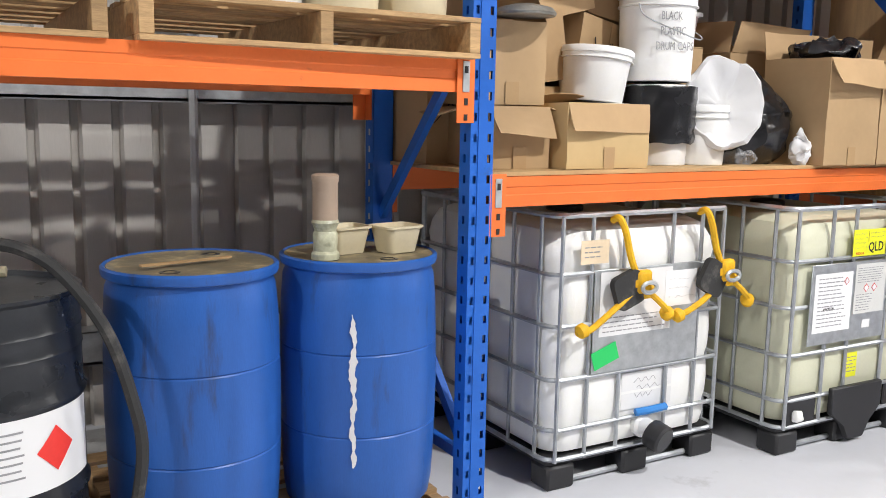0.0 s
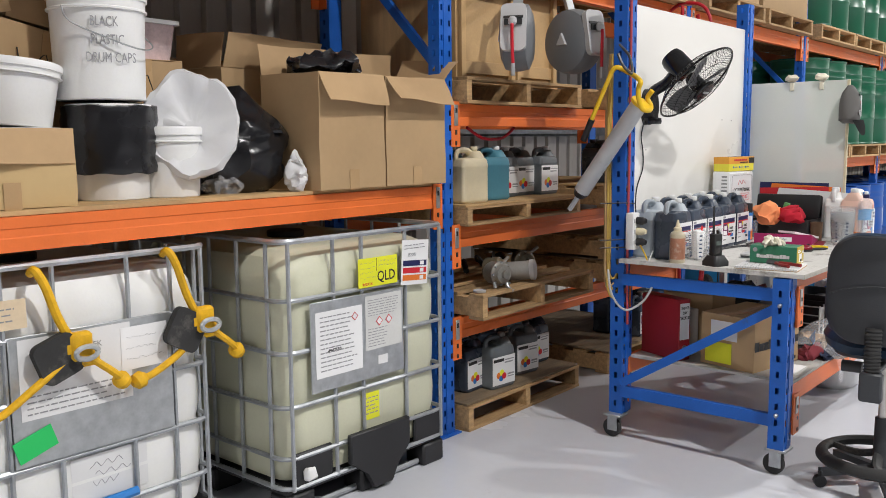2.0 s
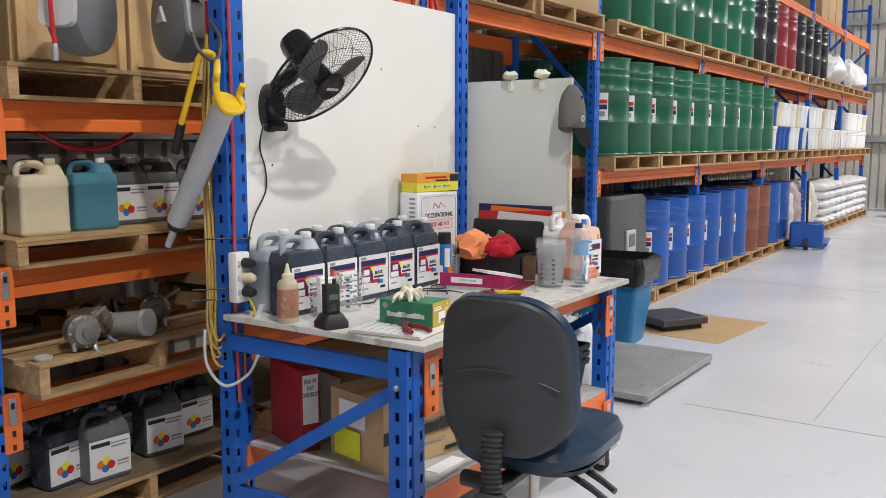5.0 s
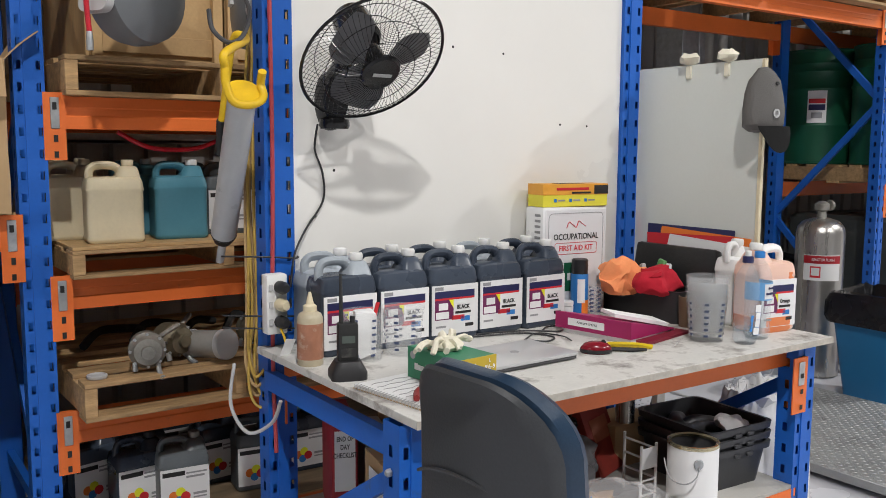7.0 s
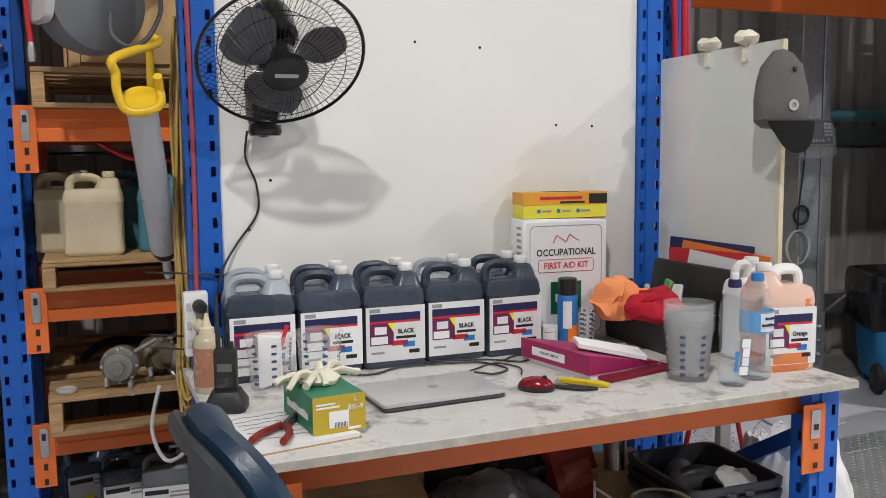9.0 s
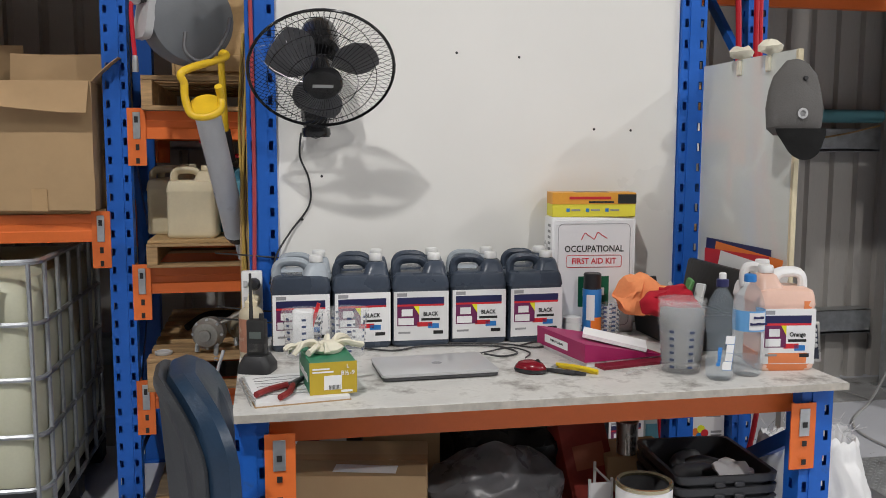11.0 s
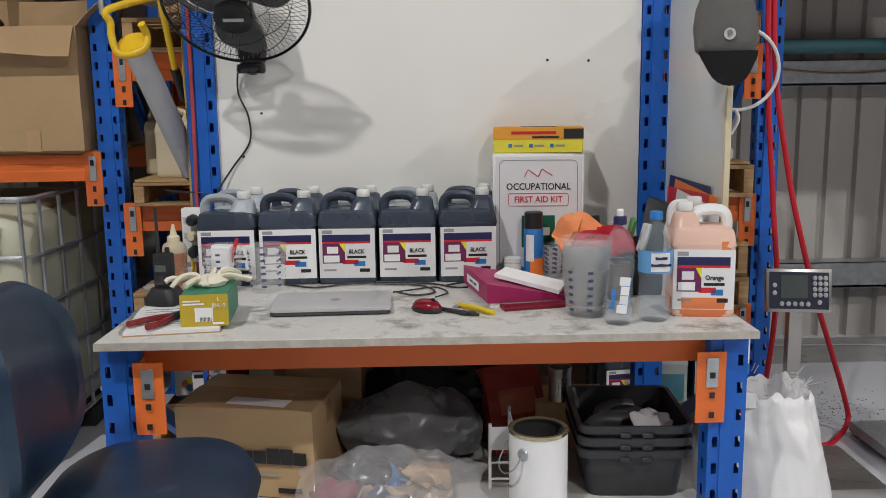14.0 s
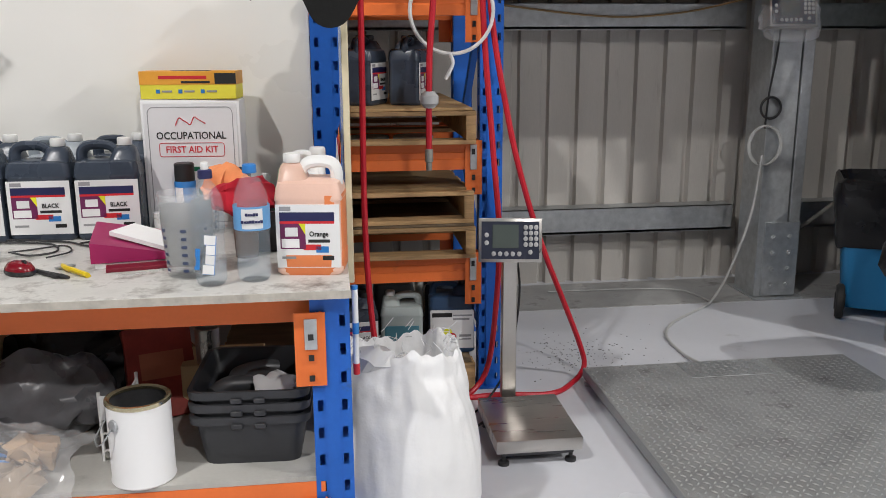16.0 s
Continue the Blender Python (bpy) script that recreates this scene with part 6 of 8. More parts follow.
part("foot", B(-0.15, 0.15, 0.10, 0.11, 0, 0.004), BLACK, LAP)
MOUSE = thing("mouse", "red and black computer mouse", "mouse", pose(6.034, 1.432, T, 0, 0, 50))
mb = lathe(bmesh.new(), ((0.030, 0), (0.034, 0.006), (0.033, 0.018), (0.026, 0.030), (0.014, 0.036), (0.003, 0.037)), 24)
part("shell", moved(mb, Matrix.Diagonal((0.95, 1.45, 1, 1))), mat("mouse_red", (0.22, 0.008, 0.018), 0.22, var=0.05, bump=0), MOUSE)
mb = lathe(bmesh.new(), ((0.033, 0.002), (0.0355, 0.008), (0.034, 0.014)), 24)
part("side_band", moved(mb, Matrix.Diagonal((0.95, 1.45, 1, 1))), BLACK, MOUSE)
part("wheel", lathe(bmesh.new(), ((0.008, -0.003), (0.008, 0.003)), 12, pose(0, -0.022, 0.034, 0, 90)), BLACK, MOUSE)
cable("computer_cable", "thin black mouse cable across the bench", [(6.06, 1.57, T + 0.01), (6.10, 1.66, T + 0.005), (6.06, 1.74, T + 0.005), (5.98, 1.70, T + 0.005), (5.93, 1.66, T + 0.008)], 0.0025, BLACK)
cable("computer_cable", "black power cable snaking over the bench", [(5.945, 1.64, T + 0.012), (6.0, 1.62, T + 0.006), (6.06, 1.66, T + 0.006), (6.02, 1.76, T + 0.006), (5.9, 1.80, T + 0.006), (5.78, 1.81, T + 0.006), (5.68, 1.76, T + 0.006), (5.60, 1.80, T + 0.006), (5.55, 1.84, T + 0.006)], 0.0032, BLACK)
cable("computer_cable", "black cable loop behind the laptop", [(6.10, 1.76, T + 0.006), (6.16, 1.80, T + 0.006), (6.22, 1.78, T + 0.006), (6.14, 1.72, T + 0.006), (6.05, 1.79, T + 0.006), (5.86, 1.84, T + 0.006), (5.7, 1.84, T + 0.006)], 0.003, BLACK)

GB = thing("glove_box", "green and mustard carton of nitrile gloves", "box", pose(5.434, 1.372, T + 0.0125, 0, 0, 5))
part("carton", B(-0.062, 0.062, -0.11, 0.11, 0, 0.085, 0.002), GREEN_C, GB)
part("end_panel", B(-0.0625, 0.0625, -0.1115, -0.109, 0.0, 0.0855), GOLD_C, GB, "mustard end panel")
part("print", B(-0.025, 0.022, -0.1125, -0.1112, 0.012, 0.05), LABEL, GB)
for k in range(9):
    part("print", B(-0.012 + 0.0035 * k, -0.0105 + 0.0035 * k, -0.1132, -0.1124, 0.013, 0.024), INK, GB)
lettering("8½-9", 0.017, LABEL, GB, Matrix.Translation((0.038, -0.113, 0.055)) @ FRONT, 0.01)
lettering("L", 0.014, LABEL, GB, Matrix.Translation((0.038, -0.113, 0.073)) @ FRONT, 0.01)
part("print", B(-0.055, -0.01, -0.1125, -0.1112, 0.066, 0.070), LABEL, GB)
part("print", B(-0.055, 0.0, -0.1125, -0.1112, 0.058, 0.062), LABEL, GB)
part("print", B(0.02, 0.05, -0.1125, -0.1112, 0.004, 0.010), LABEL, GB)
mark_bar("m" * 10, 0.030, LABEL, GB, Matrix.Translation((-0.0628, 0.0, 0.034)) @ pose(0, 0, 0, 90, 0, -90), 0.006, width=0.95)
part("print", lathe(bmesh.new(), ((0.011, 0), (0.011, 0.0008)), 16, pose(-0.0622, 0.085, 0.065, 0, -90)), GREY_INK, GB)
g = bmesh.new()
for k in range(9):
    a = radians((150, 172, 194, 216, 250, 20, -8, 338, 62)[k])
    far = (0.105, 0.115, 0.11, 0.095, 0.07, 0.10, 0.11, 0.09, 0.06)[k]
    tube(g, [(0.01 * math.cos(a), 0.01 * math.sin(a), 0.012), (0.55 * far * math.cos(a), 0.5 * far * math.sin(a), 0.022 + 0.006 * (k % 3)), (far * math.cos(a + 0.12), 0.8 * far * math.sin(a + 0.12), 0.006 + 0.008 * (k % 2))], 0.0098, 7, 4, 0.7)
lathe(g, ((0.044, 0.0), (0.050, 0.012), (0.036, 0.026), (0.01, 0.032)), 14)
gl = tagged(part("glove", crumple(g, 0.008, 0.04, 5), GLOVE), "crumpled cream rubber glove on a carton", "glove")
gl.matrix_basis = pose(5.43, 1.39, T + 0.0985, 0, 0, 20)

NB = thing("notebook", "open spiral notebook with scribbled pages", "notebook", pose(5.325, 1.365, T, 0, 0, 8))
part("cover", B(-0.105, 0.145, -0.145, 0.14, 0, 0.003), CARD, NB)
part("page_block", crumple(B(-0.102, 0.142, -0.142, 0.137, 0.003, 0.012), 0.002, 0.08), PAPER, NB)
for k in range(22):
    part("ring", tube(bmesh.new(), [(-0.112, -0.13 + 0.012 * k, 0.002), (-0.115, -0.13 + 0.012 * k, 0.012), (-0.10, -0.13 + 0.012 * k, 0.016)], 0.0012, 4, 2), GALV, NB)
for k in range(7):
    part("handwriting", tube(bmesh.new(), [(-0.08 + 0.022 * i, 0.10 - 0.03 * k + 0.004 * ((i * 5 + k) % 3 - 1), 0.0135) for i in range(8)], 0.0008, 3, 2), GREY_INK, NB)
PLI = thing("pliers", "pliers with red grips", "pliers", pose(5.335, 1.335, T + 0.024, 0, 0, 60))
for s_ in (-1, 1):
    part("grip", tube(bmesh.new(), [(-0.12, s_ * 0.035, 0), (-0.07, s_ * 0.032, 0), (-0.03, s_ * 0.018, 0), (-0.005, s_ * 0.008, 0)], 0.0085, 8), mat("worn_red_grip", (0.22, 0.02, 0.02), 0.5, var=0.4, scale=40), PLI)
part("jaw", tube(bmesh.new(), [(-0.01, 0, 0), (0.01, 0, 0), (0.04, 0, 0), (0.06, 0, 0)], 0.013, 8, 3, 0.6), DARKSTEEL, PLI)

RD = thing("two_way_radio", "black two-way radio in a charging cradle", "radio", pose(5.245, 1.60, T, 0, 0, -18))
part("cradle", skin(bmesh.new(), [rrect(0.10 + a, 0.10 + a, 0.02, z, 3) for z, a in ((0, 0), (0.02, 0), (0.05, -0.03))]), BLACK, RD)
part("body", B(-0.028, 0.028, -0.018, 0.018, 0.03, 0.155, 0.006, 2), mat("radio_black", (0.02, 0.02, 0.02), 0.5, bump=0.1), RD)
part("speaker_grille", B(-0.02, 0.02, -0.0195, -0.017, 0.06, 0.085), RUBBER, RD)
part("display", B(-0.018, 0.018, -0.0195, -0.0175, 0.10, 0.12), SCREEN, RD)
part("antenna", rod(bmesh.new(), (-0.017, 0, 0.15), (-0.018, 0, 0.29), 0.0065, 8, 0.004), RUBBER, RD)
part("knob", lathe(bmesh.new(), ((0.008, 0.155), (0.007, 0.172)), 10, pose(0.014, 0, 0)), BLACK, RD)
SB = thing("squeeze_bottle", "stained squeeze bottle with a pale nozzle", "bottle", pose(5.225, 1.79, T))
part("body", lathe(bmesh.new(), ((0.036, 0), (0.038, 0.004), (0.038, 0.14), (0.032, 0.152), (0.018, 0.16)), 22), mat("stained_clear", (0.48, 0.42, 0.30), 0.3, var=0.2, scale=12), SB)
part("wrapper", wrap(0.0388, 0.15, 0.02, 0.125, -20, 14), BRASS, SB, "worn red label")
part("nozzle", lathe(bmesh.new(), ((0.02, 0.158), (0.02, 0.175), (0.012, 0.18), (0.004, 0.215)), 16), CREAM, SB)


def beaker(m, label, h=0.15, r=0.052, n=1, group="mixing cups"):
    b = thing("mixing_cup", label, "cup", m, group)
    for k in range(n):
        z = 0.017 * k
        part("cup", lathe(bmesh.new(), ((r * 0.82, z), (r * 0.84, z + 0.003), (r, z + h - 0.01), (r + 0.004, z + h - 0.008), (r + 0.004, z + h), (r - 0.001, z + h), (r * 0.82, z + 0.004), (0.005, z + 0.004)), 28), GLASSY, b)
    gm = bmesh.new()
    for row in range(6):
        for c in range(7):
            zz = 0.02 + row * h * 0.14
            rr_ = r * (0.84 + 0.16 * zz / h) + 0.0012
            bb = wrap(rr_, 0.014 - 0.004 * (c % 2), zz, zz + 0.007, c * 51.4, 2)
            mm = bpy.data.meshes.new("m")
            bb.to_mesh(mm)
            bb.free()
            gm.from_mesh(mm)
            bpy.data.meshes.remove(mm)
    part("scale_marks", gm, mat("cup_ink", (0.06, 0.08, 0.16), 0.5), b, "printed dark volume marks")
    return b


beaker(pose(5.525, 1.757, T), "clear graduated plastic mixing cup", 0.15, 0.064)
C1 = beaker(pose(5.385, 1.755, T), "clear mixing cup holding wrappers and tools", 0.15, 0.064)
part("wrapper", crumple(B(-0.03, 0.03, -0.02, 0.02, 0.01, 0.15, 0.004), 0.012, 0.04), LABEL, C1)
part("stick", rod(bmesh.new(), (0.0, 0, 0.01), (0.05, 0, 0.17), 0.006, 8), RED, C1)
beaker(pose(6.478, 1.366, T), "stack of clear graduated mixing cups", 0.15, 0.067, 5)
beaker(pose(6.463, 1.885, T), "small clear graduated cup", 0.115, 0.036)


def bottle(m, prof, label, cap_mat, h, band, band_mat, capr=0.016, ink=None):
    b = thing("water_bottle", label, "bottle", m, "water bottles")
    part("body", lathe(bmesh.new(), prof, 32), BLUEBOTTLE, b)
    w = part("wrapper", wrap(band[0], band[1], band[2], band[3], band[4], 16), band_mat, b, "printed film label")
    part("cap", lathe(bmesh.new(), ((capr, h), (capr + 0.001, h + 0.002), (capr, h + 0.02), (capr * 0.8, h + 0.022), (0.003, h + 0.022)), 18), cap_mat, b)
    part("water", lathe(bmesh.new(), [(r * 0.95, z) for r, z in prof if z < h * 0.2] + [(prof[3][0] * 0.95, h * 0.2)], 28), BLUEBOTTLE, b)
    return b, w


PB_, w_ = bottle(pose(6.546, 1.262, T), ((0.030, 0), (0.036, 0.006), (0.040, 0.02), (0.040, 0.07), (0.037, 0.075), (0.037, 0.13), (0.040, 0.135), (0.041, 0.17), (0.039, 0.18), (0.041, 0.19), (0.036, 0.225), (0.022, 0.252), (0.014, 0.262), (0.014, 0.272)), "clear sports water bottle with blue letters", NAVY, 0.268, (0.0385, 0.05, 0.03, 0.13, 0), BLUEBOTTLE, 0.017)
part("spout", lathe(bmesh.new(), ((0.010, 0.29), (0.010, 0.305), (0.007, 0.308)), 14), WHITE_P, PB_)
mark_bar("m" * 4, 0.046, LABEL, w_, Matrix.Translation((0.006, -0.0425, 0.085)) @ FRONT @ pose(0, 0, 0, 0, 0, 84), 0.03)
mark_bar("m" * 4, 0.046, BLUE_L, w_, Matrix.Translation((0.0075, -0.0418, 0.0835)) @ FRONT @ pose(0, 0, 0, 0, 0, 84), 0.075)
mark_bar("m" * 5, 0.02, BLUE_L, w_, Matrix.Translation((-0.024, -0.0425, 0.075)) @ FRONT @ pose(0, 0, 0, 0, 0, 84), 0.03)
MF, w_ = bottle(pose(6.650, 1.292, T), ((0.034, 0), (0.040, 0.006), (0.044, 0.02), (0.042, 0.06), (0.044, 0.07), (0.042, 0.12), (0.045, 0.13), (0.045, 0.19), (0.040, 0.225), (0.028, 0.255), (0.016, 0.268), (0.015, 0.28)), "clear water bottle with a blue film label", BLUE_L, 0.275, (0.0458, 0.20, 0.135, 0.195, 0), mat("bottle_label_blue", (0.14, 0.36, 0.66), 0.4), 0.017)
part("print", wrap(0.0464, 0.055, 0.14, 0.19, 6, 6), LABEL, w_)
mark_bar("m" * 5, 0.012, NAVY, w_, Matrix.Translation((0.004, -0.0478, 0.176)) @ FRONT, 0.01)
mark_bar("m" * 8, 0.0125, NAVY, w_, Matrix.Translation((0.004, -0.0480, 0.158)) @ FRONT, 0.015)
OC = jerry_can(pose(6.798, 1.375, T, 0, 0, -8), PEACH, "banner", "translucent can part full of orange pigment", cap=WHITE_P, w=0.172, d=0.14, h=0.31, word="Orange", group="", side=-1)
for o in OC.children:
    if o.name.startswith("handle"):
        o.data.materials[0] = WHITE_P
OC.children[0].name = "body"
part("liquid", skin(bmesh.new(), [rrect(0.174 + a, 0.1425 + a, 0.03, z, 4) for z, a in ((0.0, -0.012), (0.01, 0), (0.055, 0.001))]), ORANGELIQ, OC, "orange pigment inside")
part("liquid", skin(bmesh.new(), [[Vector((min(max(p.x, 0.045), 0.09), p.y, p.z)) for p in rrect(0.1735, 0.142, 0.03, z, 4)] for z in (0.05, 0.21)]), ORANGELIQ, OC)
jerry_can(pose(6.79, 1.505, T, 0, 0, 5), WHITE_P, "", "small white jerry can behind the bottles", w=0.10, d=0.10, h=0.31, group="")

BN = thing("ring_binder", "magenta ring binder lying on papers", "binder", pose(6.31, 1.625, T, 0, 0, 10))
part("paper_stack", crumple(B(-0.12, 0.15, -0.15, 0.13, 0, 0.014), 0.002, 0.1), PAPER, BN)
g = skin(bmesh.new(), [[(-0.13, y, 0.016), (0.14, y, 0.016), (0.14, y, 0.020), (-0.126, y, 0.072), (-0.13, y, 0.072)] for y in (-0.155, 0.155)])
part("cover", g, MAGENTA, BN)
part("spine_label", B(-0.1312, -0.13, -0.05, 0.10, 0.030, 0.055), LABEL, BN)
lettering("FORKLIFT CHECKS", 0.010, INK, BN, Matrix.Translation((-0.1316, 0.02, 0.043)) @ pose(0, 0, 0, 90, 0, -90))
np_ = thing("notepad", "white paper pad resting on a binder", "notepad", pose(6.35, 1.57, T + 0.052, 0, 11, -22))
part("page_block", crumple(B(-0.10, 0.10, -0.06, 0.06, 0, 0.012), 0.002, 0.06), PAPER, np_)
tagged(part("red_folder", moved(B(-0.13, 0.14, -0.11, 0.11, 0, 0.01, 0.001), pose(6.36, 1.545, T, 0, 0, 12)), mat("dark_red_card", (0.22, 0.01, 0.03), 0.5)), "dark red card folder under papers", "folder")
KN = thing("scraper", "yellow plastic handled scraper", "scraper", pose(6.165, 1.42, T + 0.006, 0, 0, -42))
part("handle", tube(bmesh.new(), [(-0.06, 0.02, 0), (-0.02, 0.0, 0.006), (0.03, -0.005, 0.006), (0.075, 0.0, 0)], 0.012, 8, 4, 0.55), mat("bright_yellow_plastic", (0.85, 0.62, 0.02), 0.4), KN)
part("blade", B(-0.075, -0.055, 0.0, 0.05, -0.003, 0.0), GALV, KN)
for k, (px, py, a) in enumerate(((6.105, 1.405, -45), (6.13, 1.39, -38))):
    pn = thing("pen", "black marker pen on the bench", "pen", pose(px, py, T + 0.007, 0, 0, a), "marker pens")
    part("barrel", rod(bmesh.new(), (-0.05, 0, 0), (0.03, 0, 0), 0.006, 8), BLACK, pn)
    part("cap", rod(bmesh.new(), (0.03, 0, 0), (0.06, 0, 0), 0.007, 8, 0.004), BLACK, pn)
tagged(part("syringe", moved(rod(bmesh.new(), (0, 0, 0.006), (0.12, 0, 0.006), 0.004, 8), pose(6.30, 1.345, T, 0, 0, 30)), GLASSY), "thin clear syringe on the bench", "syringe")

OB = thing("open_tray", "black plastic case heaped with small tools", "case", pose(6.695, 1.785, T, 0, 0, -90) @ Matrix.Diagonal((1.3, 1, 1.2, 1)))
g = skin(bmesh.new(), [rrect(0.30 + a, 0.20 + a, 0.02, z) for z, a in ((0, 0), (0.10, 0.02), (0.10, 0.0), (0.02, -0.01))])
part("body", g, BLACK, OB)
part("lid", moved(B(-0.155, 0.155, -0.02, 0.02, 0, 0.13, 0.012, 2), pose(0.0, 0.100, 0.088, -12)), mat("case_black", (0.015, 0.015, 0.016), 0.35, bump=0.1), OB)
def cloth(name, label, m, w, d, h, material, seed):
    ob = part(name, blob(w, d, h, seed, 14, 26, 0.035, 0.07, flat=0.6), material)
    ob.matrix_basis = m
    return tagged(ob, label, "rag")


cloth("red_rag", "crumpled red rag on a tool case", pose(6.60, 1.69, T + 0.105), 0.19, 0.15, 0.10, REDCLOTH, 3)
cloth("orange_glove", "crumpled orange rubber glove on a tool case", pose(6.55, 1.82, T + 0.09), 0.17, 0.13, 0.13, ORANGECLOTH, 8)
SC = thing("spray_can", "blue and orange aerosol can with black cap", "spray can", pose(6.398, 1.893, T))
part("can", lathe(bmesh.new(), ((0.031, 0), (0.033, 0.004), (0.033, 0.165), (0.027, 0.175)), 24), BLUE_L, SC)
part("band", wrap(0.0336, 0.06, 0.005, 0.07, 25, 8), ORANGE_L, SC)
part("band", wrap(0.0336, 0.03, 0.06, 0.15, -30, 6), LABEL, SC)
part("cap", lathe(bmesh.new(), ((0.031, 0.168), (0.031, 0.22), (0.027, 0.224), (0.003, 0.224)), 22), BLACK, SC)
JR = thing("jar", "small white plastic jar", "jar", pose(6.325, 1.89, T))
part("body", lathe(bmesh.new(), ((0.03, 0), (0.031, 0.05), (0.028, 0.055)), 20), WHITE_P, JR)
part("lid", lathe(bmesh.new(), ((0.031, 0.055), (0.031, 0.07), (0.004, 0.071)), 20), WHITE_P, JR)
for k, (a, b, mt) in enumerate(((6.57, 1.82, DARKSTEEL), (6.60, 1.80, BLACK), (6.64, 1.79, LIGHTGREY), (6.68, 1.79, mat("green_tool", (0.10, 0.28, 0.09), 0.5)), (6.72, 1.76, WHITE_P))):
    tagged(part("small_tool", moved(B(-0.018, 0.018, -0.008, 0.008, 0, 0.12 + 0.02 * (k % 2), 0.004), pose(a, b, T + 0.08, 10 * (k - 2), 14 * (k % 3 - 1), 30 * k)), mt), "small hand tool sticking out of a case", "tool")
tagged(part("brown_pot", lathe(bmesh.new(), ((0.032, 0), (0.036, 0.10), (0.036, 0.11), (0.032, 0.11), (0.028, 0.02), (0.004, 0.02)), 20, pose(6.61, 1.55, T)), mat("brown_plastic", (0.12, 0.07, 0.04), 0.5)), "brown plastic pot on the bench", "pot")
FL = thing("brochures", "upright colour brochures behind the case", "papers", pose(6.866, 1.785, T, 0, 0, -90) @ Matrix.Diagonal((2.15, 0.45, 1.08, 1)))
for k, (mt, a) in enumerate(((NAVY, 0), (ORANGE_L, 5), (RED, -4), (PAPER, 6))):
    part("sheet", moved(B(-0.10, 0.10, -0.001, 0.001, 0.003, 0.31 - 0.014 * k), pose(0.01 * k, -0.006 * k, 0, -8, a)), mt, FL)
for k, mt in enumerate((BLUE_L, RED)):
    mk = thing("marker", "marker pen clipped on the bench edge", "marker", pose(6.902, 1.27 + 0.02 * k, 0.85 - 0.12 * k), "clipped markers")
    part("barrel", rod(bmesh.new(), (0, 0, 0), (0, 0, 0.09), 0.008, 10), LABEL, mk)
    part("cap", rod(bmesh.new(), (0, 0, -0.03), (0, 0, 0.0), 0.009, 10), mt, mk)
    part("cap", rod(bmesh.new(), (0, 0, 0.09), (0, 0, 0.10), 0.008, 10), mt, mk)

# ---- under the bench ----
U = 0.446
TC = carton(pose(5.533, 1.525, U, 0, 0, -11), 0.41, 0.30, 0.262, label="brown carton of disposable gloves, taped shut", tape=True)
mark_bar("m" * 10, 0.078, INK, TC, Matrix.Translation((-0.01, -0.1585, 0.125)) @ FRONT, 0.006, width=0.95)
part("print", B(-0.06, 0.10, -0.158, -0.1565, 0.070, 0.076), GREY_INK, TC)
part("print", B(0.10, 0.17, -0.158, -0.1565, 0.02, 0.035), INK, TC)
part("sticker", moved(B(-0.09, 0.09, -0.03, 0.03, 0.0, 0.001), pose(0.03, -0.10, 0.268, 0, 0, -4)), LABEL, TC)
part("sticker", moved(B(-0.001, 0, -0.12, 0.03, 0.14, 0.235), pose(-0.211, 0.06, 0)), LABEL, TC)
part("sticker", moved(B(-0.001, 0, -0.12, 0.03, 0.02, 0.125), pose(-0.211, 0.09, 0)), YELLOW_L, TC)
AF = thing("lever_arch_file", "dark red lever arch file with handwritten spine", "file", pose(5.39, 1.925, U, 0, 0, -21))
part("cover", B(-0.04, 0.04, -0.14, 0.14, 0, 0.32, 0.003), REDCASE, AF)
part("spine_label", B(-0.032, 0.032, -0.1415, -0.14, 0.11, 0.30), LABEL, AF)
part("finger_ring", lathe(bmesh.new(), ((0.016, 0), (0.016, 0.003), (0.011, 0.003), (0.011, 0)), 18, pose(0, -0.14, 0.065, 90)), GALV, AF)
for k, w_ in enumerate(("END OF", "DAY", "CHECKLIST")):
    lettering(w_, 0.022, INK, AF, Matrix.Translation((0, -0.142, 0.275 - 0.026 * k)) @ FRONT, 0.015, width=0.65)
carton(pose(5.515, 1.93, U, 0, 0, -18), 0.09, 0.24, 0.24, label="narrow pale carton beside a file", material=mat("pale_carton", (0.5, 0.47, 0.42), 0.8))
TN = thing("paint_tin", "open white paint tin with a wire handle", "paint tin", pose(6.336, 1.285, U) @ Matrix.Diagonal((1, 1, 1.06, 1)))
part("can", lathe(bmesh.new(), ((0.080, 0), (0.083, 0.004), (0.081, 0.01), (0.081, 0.205), (0.077, 0.2), (0.077, 0.03), (0.004, 0.03)), 36), LABEL, TN)
part("rim", lathe(bmesh.new(), ((0.081, 0.203), (0.084, 0.206), (0.083, 0.214), (0.078, 0.216), (0.070, 0.212), (0.072, 0.205)), 36, cap0=False, cap1=False), TIN, TN, "bright tin rim")
# a separate dark lining over the tin's pale inner wall
part("inside", lathe(bmesh.new(), ((0.0765, 0.204), (0.0762, 0.035), (0.004, 0.034)), 28, cap0=False), DARKSTEEL, TN, "dark inner wall and bottom")
part("ear", lathe(bmesh.new(), ((0.016, 0), (0.014, 0.006), (0.006, 0.009)), 14, pose(-0.05, -0.064, 0.165, 90, 0, -38)), GALV, TN)
part("handle", tube(bmesh.new(), [(-0.052, -0.07, 0.165), (-0.075, -0.075, 0.13), (-0.10, -0.05, 0.11), (-0.11, 0.0, 0.12), (-0.08, 0.05, 0.16)], 0.0022, 5), GALV, TN)


